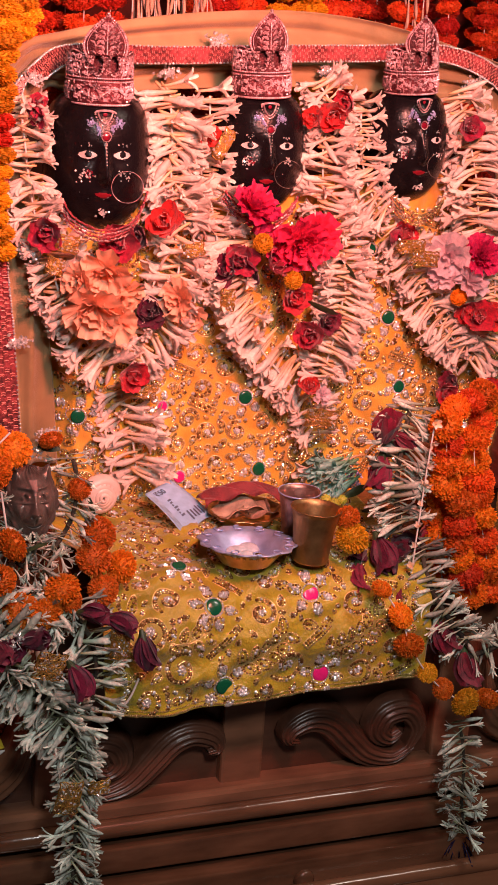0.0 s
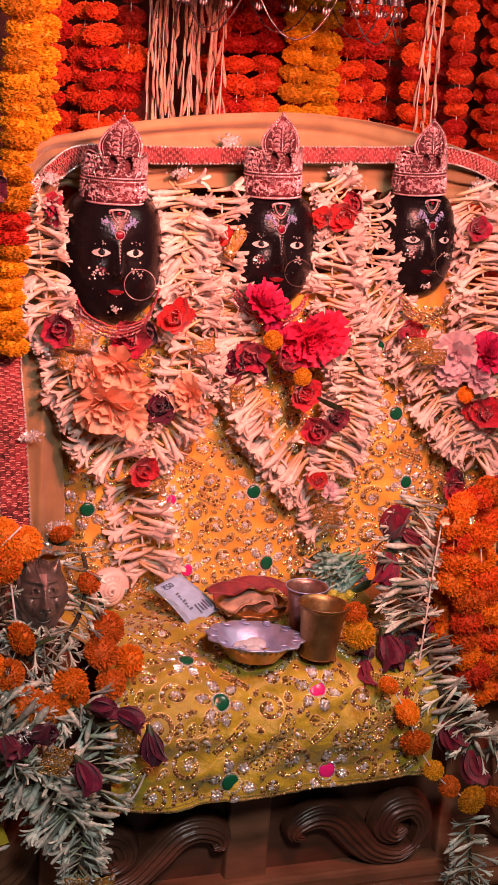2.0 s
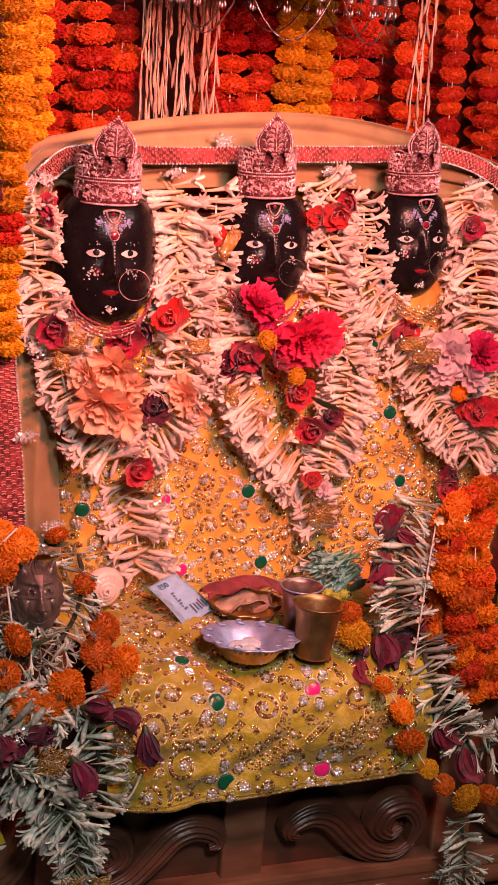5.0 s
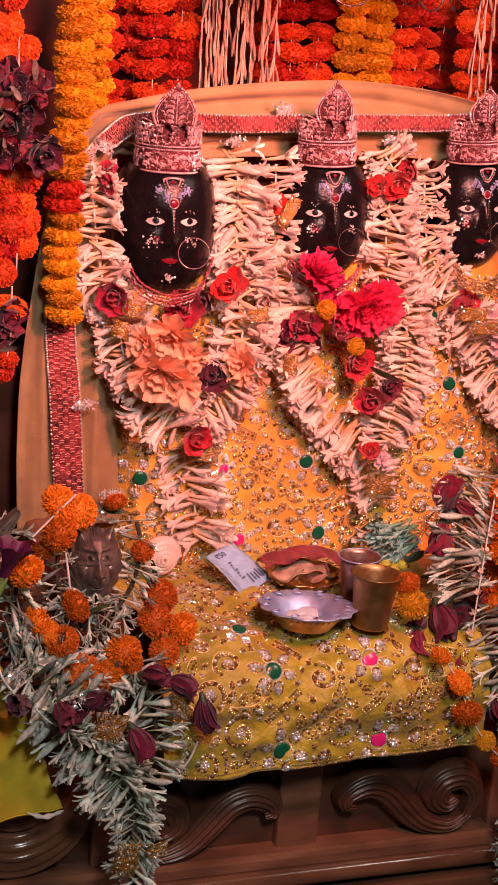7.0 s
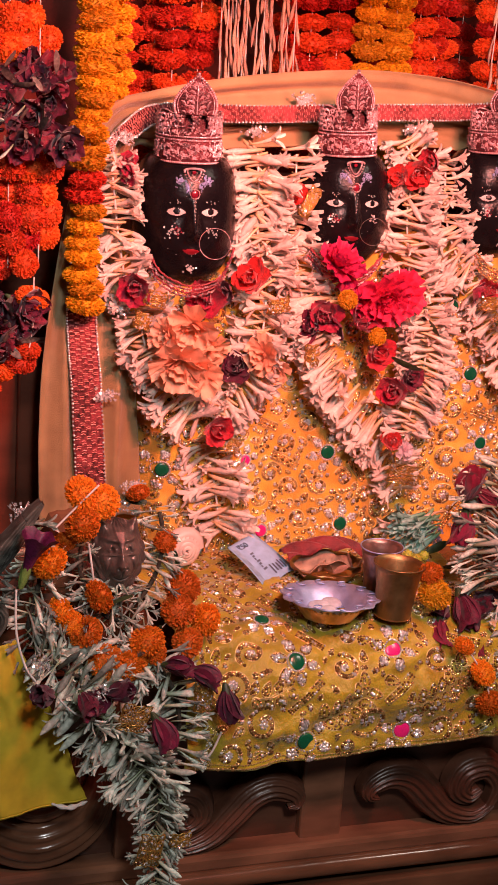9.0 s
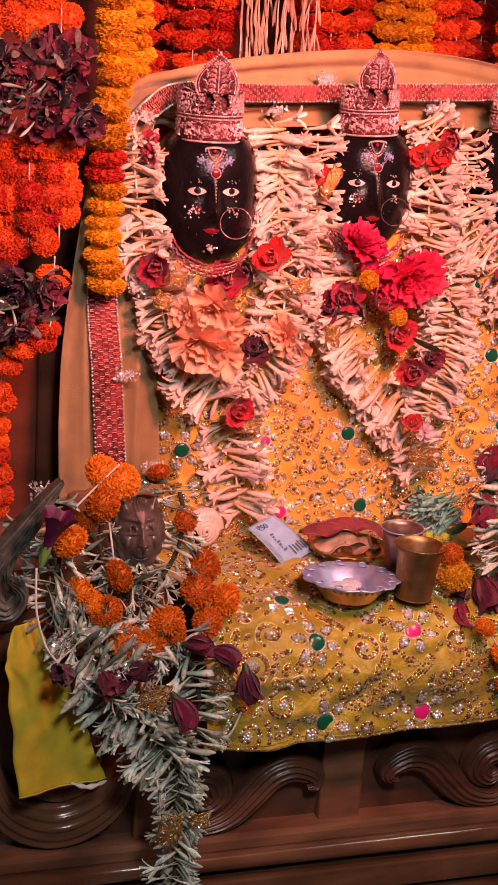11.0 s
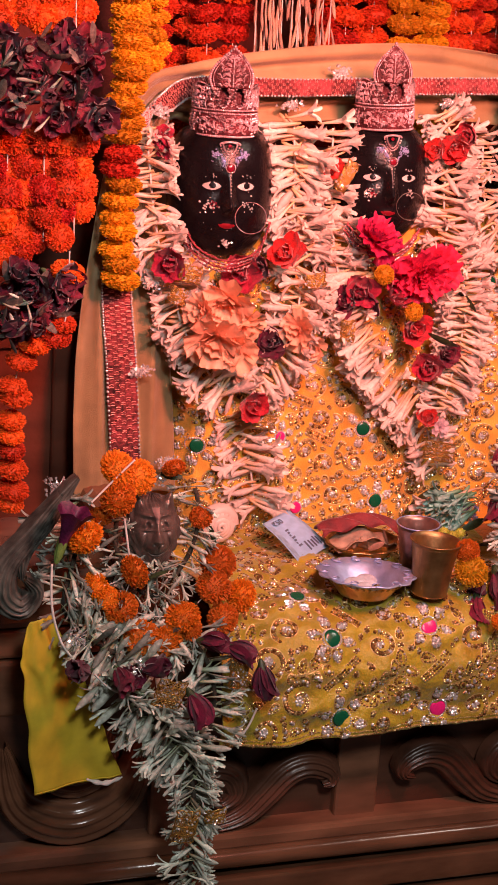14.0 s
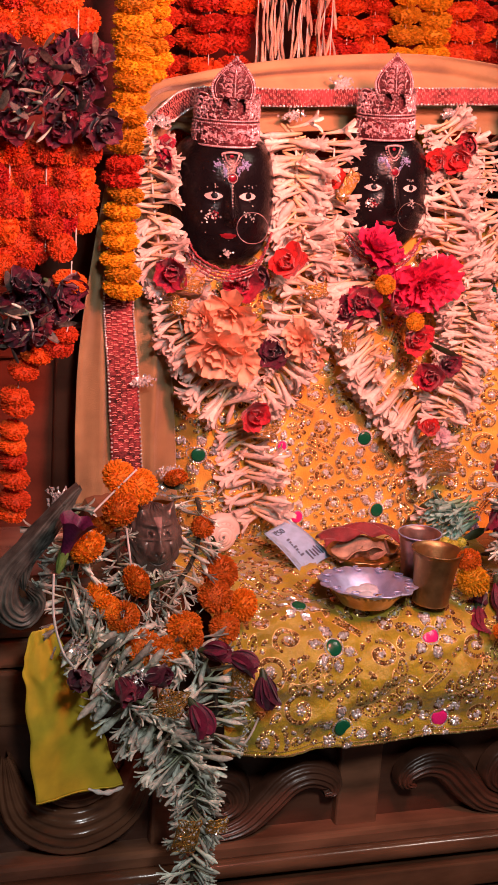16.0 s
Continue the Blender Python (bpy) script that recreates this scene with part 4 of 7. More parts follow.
def build_crown():
    """A silver crown: band, open side walls, a pointed front plate, chased vines, beading and stones."""
    c = thing("crown", (0, 0, 0), "chased silver crown with a pointed beaded front", "crown", "three crowns")
    R = 0.0525
    rad = lambda z: R * (1 - 0.02 * (z > 0.049) - 0.5 * max(0, z - 0.05))

    def at(a, z, out=0.0):
        r = rad(z) + out
        return Vector((r * math.sin(a), -r * math.cos(a), z))

    def on(x, z, out=0.0):
        return at(math.asin(max(-1, min(1, x / R))), z, out + 0.004)

    # band, walls, plate and cap carry the recess shade in their colour
    put("band", grid_mesh("band", 48, 4, lambda u, v: at((u - 0.5) * 2 * math.pi, 0.048 * v), M["silver_shade"]), c)
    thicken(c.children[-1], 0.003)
    hole = lambda a, z: ((abs(abs(a) - 0.25) / (0.145 - 1.5 * max(0, z - 0.076))) ** 2 + ((z - 0.077) / 0.017) ** 2) < 1
    verts, faces = [], []
    nu, nv = 70, 22
    for j in range(nv + 1):
        for i in range(nu + 1):
            a = (i / nu - 0.5) * 3.5
            verts.append(at(a, 0.05 + (shoulder(a) - 0.05) * j / nv, 0.001))
    for j in range(nv):
        for i in range(nu):
            a = ((i + 0.5) / nu - 0.5) * 3.5
            if not hole(a, 0.05 + (shoulder(a) - 0.05) * (j + 0.5) / nv):
                faces.append((j * (nu + 1) + i, j * (nu + 1) + i + 1, (j + 1) * (nu + 1) + i + 1, (j + 1) * (nu + 1) + i))
    thicken(put("side_wall", mesh_from("side_wall", verts, faces, M["silver_shade"]), c), 0.002)
    plate = grid_mesh("front_plate", 14, 22, lambda u, v: on((u * 2 - 1) * leaf_half(0.092 + 0.073 * v), 0.092 + 0.073 * v), M["silver_shade"])
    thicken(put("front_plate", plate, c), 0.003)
    put("cap", lathe("cap", [(0.050, 0.05), (0.045, 0.08), (0.028, 0.095), (0.0, 0.10)], 24, M["silver_shade"]), c)
    beads = [(at(a, z, 0.002), at(a, 0), r) for z, r in ((0.003, 0.0025), (0.045, 0.0021), (0.051, 0.0021)) for a in np.linspace(-2.2, 2.2, 64)]
    beads += [(at(a, shoulder(a) - 0.001, 0.003), at(a, 0), 0.0018) for a in np.linspace(-1.75, 1.75, 90) if abs(a) > 0.5]
    for s in (-1, 1):
        beads += [(on(s * leaf_half(z), z, 0.002), Vector((s * 0.2, -1, 0)), 0.0026) for z in np.linspace(0.080, 0.163, 24)]
        beads += [(at(s * 0.25 + 0.17 * math.cos(w), 0.077 + 0.021 * math.sin(w), 0.004), at(0, 0), 0.0020) for w in np.linspace(0, 6.28, 19)]
    bead_cloud("beading", beads + [(on(0, 0.167, 0.002), Vector((0, -1, 0)), 0.0036)], M["crown_silver"], c, 1.2, 0.0005, False)
    # chased vines: thin ribs, with leaves as raised silver strokes
    verts, faces = [], []

    def leafy(a, z, s, turn, out=0.002):
        b = len(verts)
        ca, sa = math.cos(turn), math.sin(turn)
        for lx, lz, o in ((0, 0, 0.001), (0.27, 0.55, 0.001), (0, 1, 0.001), (-0.27, 0.55, 0.001), (0, 0.5, 0.0036)):
            x, zz = (lx * ca - lz * sa) * s, (lx * sa + lz * ca) * s
            verts.append(at(a + x / R, z + zz, out + o))
        faces.extend([(b, b + 1, b + 4), (b + 1, b + 2, b + 4), (b + 2, b + 3, b + 4), (b + 3, b, b + 4)])

    ribs = []
    ribs.append([at(a, 0.025 + 0.0105 * math.sin(a * 5.2), 0.003) for a in np.linspace(-2.1, 2.1, 90)])
    for i, a in enumerate(np.linspace(-2.0, 2.0, 27)):
        z, up = 0.025 + 0.0105 * math.sin(a * 5.2), 1 if math.cos(a * 5.2) > 0 else -1
        for q in (-1, 1):
            leafy(a, z, 0.0095 if (i + q) % 3 else 0.0125, q * 1.0 + (0.5 * up) + (math.pi if math.sin(a * 5.2) > 0 else 0))
    for k in range(-6, 7):
        for m_ in range(5):
            leafy((k + 0.5) * 0.3021 * 2 / 2 * 2, 0.025 + (0.009 if k % 2 else -0.009), 0.0062, m_ * 1.2566)
    for a in np.linspace(0.52, 1.6, 5):
        for s in (-1, 1):
            ribs.append([at(s * (a + 0.06 * math.sin(t * 5)), 0.053 + 0.038 * t, 0.003) for t in np.linspace(0, 1, 8)])
            for k in range(4):
                leafy(s * (a + 0.05 * math.sin(k * 1.7)), 0.056 + 0.010 * k, 0.0105, (0.8 if k % 2 else -0.8))
                leafy(s * (a + 0.05 * math.sin(k * 1.7)), 0.058 + 0.010 * k, 0.0075, (-1.2 if k % 2 else 1.2))
    ribs.append([on(0, z, 0.002) for z in np.linspace(0.094, 0.152, 8)])
    for s in (-1, 1):
        ribs.append([on(s * (leaf_half(z) - 0.0042), z, 0.001) for z in np.linspace(0.094, 0.155, 16)])
        for k, z in enumerate((0.094, 0.103, 0.112, 0.121, 0.130, 0.139)):
            w = leaf_half(z) / R
            leafy(s * w * 0.10, z, 0.0115, -s * 0.75, 0.005)
            leafy(s * w * 0.52, z + 0.002, 0.0095, -s * (0.2 if k % 2 else 1.1), 0.005)
            if k < 5:
                leafy(s * w * 0.50, z + 0.004, 0.0085, s * 1.2, 0.005)
    for k in range(5):
        leafy(0, 0.145, 0.010, (k - 2) * 0.55, 0.005)
    r = random.Random(5)
    for _ in range(300):
        leafy(r.uniform(-1.9, 1.9), r.uniform(0.010, 0.040), r.uniform(0.005, 0.008), r.uniform(0, 6.28), 0.0012)
        a, z = r.uniform(-1.65, 1.65), r.uniform(0.054, 0.088)
        if not hole(a, z) and not hole(a, z + 0.005):
            leafy(a, z, r.uniform(0.005, 0.008), r.uniform(-1.2, 1.2), 0.0012)
    for _ in range(60):
        z = r.uniform(0.095, 0.145)
        leafy(r.uniform(-0.62, 0.62) * leaf_half(z) / R, z, r.uniform(0.004, 0.007), r.uniform(0, 6.28), 0.0045)
    put("chasing", mesh_from("chasing", verts, faces, M["crown_silver"], False), c)
    thread_work("vine_ribs", [[(p, Vector((p.x, p.y, 0)).normalized()) for p in line] for line in ribs], 0.0011, M["crown_silver"], c)
    # shield-shaped drop at the brow
    edge = [(0.0165 * math.cos(t) * (1 - 0.25 * (math.sin(t) < 0) * abs(math.sin(t))), -R - 0.010, -0.010 + (0.005 if math.sin(t) > 0 else 0.025) * math.sin(t)) for t in np.linspace(0, 6.283, 30)[:-1]]
    bead_cloud("drop_beading", [(Vector(p), Vector((0, -1, 0.1)), 0.0019) for p in edge], M["crown_silver"], c, 1.0, 0.0005, False)
    put("brow_drop", tube_along("brow_drop", [(x * 0.72, y, z * 0.8 - 0.002) for x, y, z in edge], 0.0017, M["crown_silver"], 6, True), c)
    put("red_stone", GEMS["ruby"], c, aim((0, -R - 0.009, -0.013), (0, -1, 0), 0, 0.0036))
    return c


crown = build_crown()
TILTS = ((-0.001, 0.097, 0.5, 0.87), (-0.002, 0.104, -2.0, 0.945), (0.0, 0.108, -3.5, 0.925))
CROWN_POSE = [POSE[i] @ pose(x, -0.022, z, 3, lean, 0) for i, (x, z, lean, _) in enumerate(TILTS)]
for i in (1, 2):
    copy_thing(crown, CROWN_POSE[i]).scale = Vector((SIZES[i], SIZES[i], SIZES[i] * TILTS[i][3]))
crown.matrix_basis = CROWN_POSE[0]
crown.scale.z *= TILTS[0][3]

# ---------------------------------------------------------------- the shawl that arches over the heads


def ribbon_sheet(name, mid, half, material, parent, n=60, m=6, wave=0.004, thick=0.0015, pleat=0.0):
    """A strip of cloth along mid, with the half-width vectors given at each control point."""
    line, wid = spline(mid, n), spline(half, n)

    def at(u, v):
        i = min(n, round(u * n))
        s = v * 2 - 1
        fold = wave * (math.sin(5.5 * s + u * 9) + 0.6 * math.sin(11 * s - u * 14)) + wave * 0.3 * noise.noise(Vector((u * 30, s * 3, 0)))
        hang_ = min(1.0, abs(wid[i].x) / 0.06)
        fold -= pleat * hang_ * sum(max(0.0, 1 - abs(s - c - 0.10 * math.sin(u * 17 + c * 9)) / 0.10) for c in (-0.62, -0.22, 0.16, 0.55))
        return line[i] + wid[i] * s + Vector((0, fold, fold * 0.4))

    ob = put(name, grid_mesh(name, n, m, at, material), parent)
    return thicken(ob, thick)


shawl = thing("shawl", (0, 0, 0), "sheer orange shawl with silver trim arched over the idols", "cloth")
ARCH = [(-0.437, 0.400, 0.707), (-0.443, 0.405, 0.852), (-0.446, 0.415, 0.996), (-0.437, 0.450, 1.151), (-0.417, 0.500, 1.302), (-0.363, 0.530, 1.398), (-0.274, 0.560, 1.410), (-0.084, 0.570, 1.431), (0.126, 0.570, 1.443), (0.324, 0.570, 1.435), (0.478, 0.560, 1.404), (0.621, 0.530, 1.375), (0.640, 0.510, 1.302), (0.673, 0.500, 1.209), (0.692, 0.490, 1.077), (0.746, 0.475, 0.967), (0.800, 0.455, 0.818), (0.885, 0.440, 0.606)]
WIDE = [(0.100, 0.02, 0), (0.098, 0.02, 0), (0.090, 0.02, 0), (0.075, 0.03, 0.0), (0.05, 0.03, -0.02), (0.04, 0.03, -0.04), (0.02, 0.02, -0.060), (0, 0.0, -0.068), (0, 0.0, -0.070), (0, 0.0, -0.066), (-0.02, 0.0, -0.060), (-0.040, 0.02, -0.03), (-0.036, 0.02, -0.005), (-0.036, 0.02, 0), (-0.062, 0.02, 0), (-0.092, 0.02, 0), (-0.094, 0.02, 0), (-0.078, 0.02, 0)]
ribbon_sheet("veil", ARCH, WIDE, M["shawl"], shawl, 150, 44, 0.007, pleat=0.006)
TRIM = [(-0.445, 0.380, 0.758), (-0.460, 0.385, 0.963), (-0.467, 0.405, 1.101), (-0.445, 0.450, 1.261), (-0.405, 0.480, 1.369), (-0.354, 0.510, 1.400), (-0.290, 0.515, 1.430), (-0.105, 0.520, 1.430), (0.101, 0.520, 1.437), (0.295, 0.520, 1.441), (0.471, 0.515, 1.445), (0.592, 0.510, 1.409), (0.657, 0.500, 1.345), (0.675, 0.490, 1.282), (0.701, 0.480, 1.177), (0.731, 0.470, 1.069)]
TW = [(0.028, 0, 0), (0.028, 0, 0), (0.027, 0, 0), (0.024, 0, 0.01), (0.016, 0, 0.012), (0.01, 0, -0.014), (0.006, 0, -0.016), (0, 0, -0.0155), (0, 0, -0.0155), (0, 0, -0.0155), (-0.004, 0, -0.0155), (-0.01, 0, -0.014), (-0.013, 0, -0.008), (-0.008, 0, 0), (-0.006, 0, 0), (-0.004, 0, 0)]
ribbon_sheet("trim", TRIM, TW, M["ribbon"], shawl, 110, 3, 0.001)
edge, wid = spline(TRIM, 840), spline(TW, 840)
spots, weave, rungs = [], [], []
for i in range(0, 839):
    if i % 2 == 0:
        spots += [(edge[i] + wid[i] * q * 0.97 + Vector((0, -0.003, 0)) + jit(0.0006), TOWARD, rng.uniform(0.0018, 0.0028)) for q in (-1, 1)]
    if i % 5 == 0:
        weave.append((edge[i] + wid[i] * rng.uniform(-0.8, 0.8) + Vector((0, -0.004, 0)), TOWARD + jit(0.5), rng.uniform(0.0012, 0.0022)))
    for k, (a, b) in enumerate(((-0.86, -0.55), (-0.50, -0.20), (-0.15, 0.15), (0.20, 0.50), (0.55, 0.86))):
        if (i + 2 * k) % 4 < 2 and rng.random() < 0.9:
            lift = Vector((0, -0.0035, 0)) + jit(0.0008)
            rungs.append([(edge[i] + wid[i] * (a + (b - a) * t) + lift + (edge[i + 1] - edge[i]) * 0.3 * math.sin(3.1 * t), TOWARD) for t in (0, 0.5, 1)])
thread_work("trim_weave", rungs, 0.0008, mat("rose_metal_thread", (0.62, 0.22, 0.20), 0.3, 0.5), shawl)
bead_cloud("silver_beading", spots, M["sequin"], shawl, 1.0, 0.0005, False)
bead_cloud("trim_sequin_work", weave, mat("rose_sequin", (0.75, 0.32, 0.28), 0.35, 0.5), shawl, 0.8)
spots = []
for c in ((-0.001, 0.540, 1.458), (-0.097, 0.535, 1.396), (0.232, 0.535, 1.406), (-0.371, 0.490, 1.388), (-0.402, 0.390, 1.102), (-0.426, 0.375, 0.949), (-0.368, 0.370, 0.778), (0.745, 0.460, 0.782), (0.528, 0.480, 1.390)):
    for _ in range(80):
        spots.append((Vector(c) + Vector((rng.gauss(0, 0.010), 0, rng.gauss(0, 0.0055))), TOWARD + jit(0.6), rng.uniform(0.002, 0.0042)))
bead_cloud("sequin_spray", spots, M["sequin"], shawl, 0.9)

EDGE = [(0.756, 0.460, 1.071), (0.751, 0.450, 0.962), (0.776, 0.440, 0.875), (0.812, 0.430, 0.812), (0.870, 0.420, 0.721)]
ribbon_sheet("edge_trim", EDGE, [(0.004, 0, 0)] * 3 + [(0.008, 0, 0), (0.012, 0, 0)], M["ribbon"], shawl, 40, 3, 0.001)
spots = [(p + Vector((rng.uniform(-0.006, 0.006) * (1 + 1.5 * (i > 100)), -0.004, 0)), TOWARD + jit(0.5), rng.uniform(0.0016, 0.003)) for i, p in enumerate(spline(EDGE, 160)) for _ in range(2)]
bead_cloud("edge_beading", spots, M["gold_bright"], shawl, 0.8)

# ---------------------------------------------------------------- hanging marigold garlands behind
RED_LABEL = "string of red-orange marigolds hanging behind the throne"
YEL_LABEL = "string of yellow marigolds hanging behind the throne"


def hang(x, y, z0, z1, kind, label, size=0.034, step=0.034, lean=0.0, group="hanging garlands"):
    pts = [(x, y, z1), (x + lean * 0.5 + rng.uniform(-0.006, 0.006), y, (z0 + z1) / 2), (x + lean, y, z0)]
    return bead_garland(pts, kind, label, size, step, 0.60, group)


for px, yy, kind, z0 in ((95, 0.86, "m_red", 1.28), (140, 0.90, "m_red", 1.28), (185, 0.84, "m_red", 1.28), (222, 0.88, "m_red", 1.28), (392, 0.86, "m_red", 1.28), (440, 0.84, "m_red", 1.28), (490, 0.87, "m_red", 1.28),
                         (552, 0.82, "m_yellow", 1.28), (600, 0.82, "m_yellow", 1.28), (655, 0.86, "m_red", 1.28), (690, 0.92, "m_red", 1.28), (800, 0.86, "m_red", 1.30)):
    x = -0.27 + (px - 80) / 506 * 0.60 + (yy - 0.85) * 0.5
    hang(x, yy, z0, 2.10, kind, YEL_LABEL if kind == "m_yellow" else RED_LABEL, 0.037, 0.043 if kind == "m_red" else 0.038)
for p, z0, kind in (((0.863, 0.950, 1.495), 1.35, "m_red"), ((0.932, 0.800, 1.386), (0.992, 0.800, 0.999)[2], ("m_deep", "m_red")), ((1.033, 0.840, 1.383), (1.090, 0.840, 1.029)[2], "m_yellow"), ((0.693, 0.840, 1.672), 1.36, "m_red"), ((1.163, 0.900, 1.378), 1.0, "m_red")):
    hang(p[0], p[1], z0, 2.10, kind, YEL_LABEL if kind == "m_yellow" else RED_LABEL, 0.030, 0.037)

for k in range(13):
    hang(0.42 + 0.085 * k + rng.uniform(-0.02, 0.02), 1.08 + rng.uniform(-0.05, 0.05), 0.95 + 0.1 * (k % 3), 2.10, "m_red", RED_LABEL, 0.034, 0.044)
bm = bmesh.new()
box(bm, -3.2, 3.2, 1.06, 1.10, 2.12, 2.16, 0.004)
box(bm, -3.2, 3.2, 0.80, 0.83, 2.12, 2.16, 0.004)
box(bm, -3.2, 3.2, 0.93, 0.96, 2.12, 2.16, 0.004)
tagged(part("beam", bm, M["wood"], None), "dark wooden bars from which the garlands hang", "beam", kind="structure")
bm = bmesh.new()
box(bm, -3.2, 3.2, 0.29, 0.31, 2.20, 2.22, 0.004)
tagged(part("beam", bm, M["wood"], None), "dark wooden bar above the front of the throne", "beam", kind="structure")

# long strands of closed tuberose buds that hang behind the heads


def bud_strands(p0, p1, count, spread, label, z1=2.12):
    g = thing("tuberose_strand", (p0[0], p0[1], z1), label, "flower garland", "hanging garlands")
    for k in range(count):
        x = p0[0] + (k / max(1, count - 1) - 0.5) * spread + rng.uniform(-0.006, 0.006)
        y = p0[1] + rng.uniform(-0.02, 0.02)
        foot = Vector((x + (p1[0] - p0[0]), y, p1[2] + rng.uniform(-0.02, 0.02)))
        top = Vector((x, y, z1))
        string(g, [top, top.lerp(foot, 0.5) + jit(0.004), foot], 0.0014)
        n = int((top - foot).length / 0.042)
        for i in range(n):
            p = top.lerp(foot, (i + rng.random() * 0.5) / n)
            flower("tube_old_bud", g, p, Vector((rng.uniform(-0.16, 0.16), rng.uniform(-0.3, 0.1), -1)), rng.uniform(0.040, 0.052), "bud", 1.5)
    return g


bud_strands((0.005, 0.800, 1.616), (0.011, 0.800, 1.447), 16, 0.160, "bundle of pale tuberose strands hanging behind the heads")
bud_strands((0.598, 0.810, 1.750), (0.586, 0.810, 1.472), 3, 0.035, "thin pale tuberose strands hanging behind the heads")

# ---------------------------------------------------------------- tuberose garlands worn by the figures
WHITE = "thick garland of creamy white tuberoses worn by an idol"
T = tuberose_garland
T([(-0.416, 0.426, 1.362), (-0.409, 0.417, 1.292), (-0.406, 0.399, 1.228), (-0.394, 0.390, 1.156)], WHITE, 0.058, fan=0.6, loose=0.2, group="idol garlands")
T([(-0.136, 0.438, 1.378), (-0.135, 0.419, 1.301), (-0.140, 0.397, 1.214), (-0.112, 0.388, 1.144)], WHITE, 0.074, 0.0062, fan=0.7, loose=0.2, group="idol garlands")
T([(-0.048, 0.457, 1.366), (-0.052, 0.433, 1.258), (-0.053, 0.413, 1.179), (-0.050, 0.384, 1.112)], WHITE, 0.062, step=0.008, group="idol garlands")
T([(-0.370, 0.395, 1.120), (-0.355, 0.374, 1.034), (-0.309, 0.363, 0.952), (-0.261, 0.356, 0.898)], WHITE, 0.065, group="idol garlands")
T([(-0.123, 0.384, 1.114), (-0.136, 0.365, 1.047), (-0.166, 0.356, 0.977), (-0.232, 0.348, 0.910)], WHITE, 0.07, step=0.009, group="idol garlands")
T([(-0.235, 0.370, 0.850), (-0.214, 0.360, 0.775), (-0.206, 0.338, 0.683)], "short tail of white tuberoses hanging on the garment", 0.072, 0.0075, group="idol garlands", fan=0.2)
T([(-0.033, 0.384, 1.112), (-0.026, 0.362, 1.021), (0.016, 0.352, 0.941), (0.070, 0.343, 0.874), (0.124, 0.346, 0.819)], WHITE, 0.075, 0.0055, fan=0.12, sides=(1,), lean=0.3, out=0.35, group="idol garlands")
T([(0.176, 0.362, 1.150), (0.198, 0.346, 1.078), (0.192, 0.335, 0.976), (0.160, 0.325, 0.868)], WHITE, 0.062, 0.0052, fan=0.2, lean=0.1, out=0.35, group="idol garlands")
T([(0.170, 0.450, 1.390), (0.192, 0.440, 1.350), (0.168, 0.410, 1.272), (0.165, 0.389, 1.200), (0.172, 0.380, 1.140)], WHITE, 0.066, 0.0075, group="idol garlands", fan=0.8, loose=0.25)
T([(0.268, 0.455, 1.348), (0.259, 0.425, 1.269), (0.266, 0.395, 1.203), (0.306, 0.377, 1.133)], WHITE, 0.060, group="idol garlands", fan=0.8, loose=0.25)
T([(0.330, 0.380, 1.111), (0.372, 0.360, 1.030), (0.432, 0.351, 0.943), (0.498, 0.343, 0.868)], WHITE, 0.062, 0.0075, fan=0.2, group="idol garlands")
T([(0.472, 0.439, 1.378), (0.496, 0.417, 1.289), (0.511, 0.396, 1.204), (0.514, 0.376, 1.130), (0.553, 0.362, 1.040), (0.545, 0.347, 0.920), (0.505, 0.340, 0.865)], WHITE, 0.074, fan=0.2, group="idol garlands")
T([(0.148, 0.351, 0.812), (0.160, 0.342, 0.772), (0.170, 0.335, 0.738)], "short tail of tuberoses hanging on the garment", 0.062, 0.010, group="idol garlands")
cluster("tuberose_bunch", "small bunch of mint green tuberoses lying on the seat", "flowers", [(Vector((0.190, 0.235, 0.708)) + Vector((rng.uniform(-0.02, 0.02), rng.uniform(-0.02, 0.03), rng.uniform(-0.022, 0.026))), rng.choice(("tube_mint", "tube_mint", "tube_mint_bud", "tube")), rng.uniform(0.075, 0.10), (-1, -0.25 + rng.uniform(-0.3, 0.3), rng.uniform(-0.75, 0.25))) for _ in range(30)])

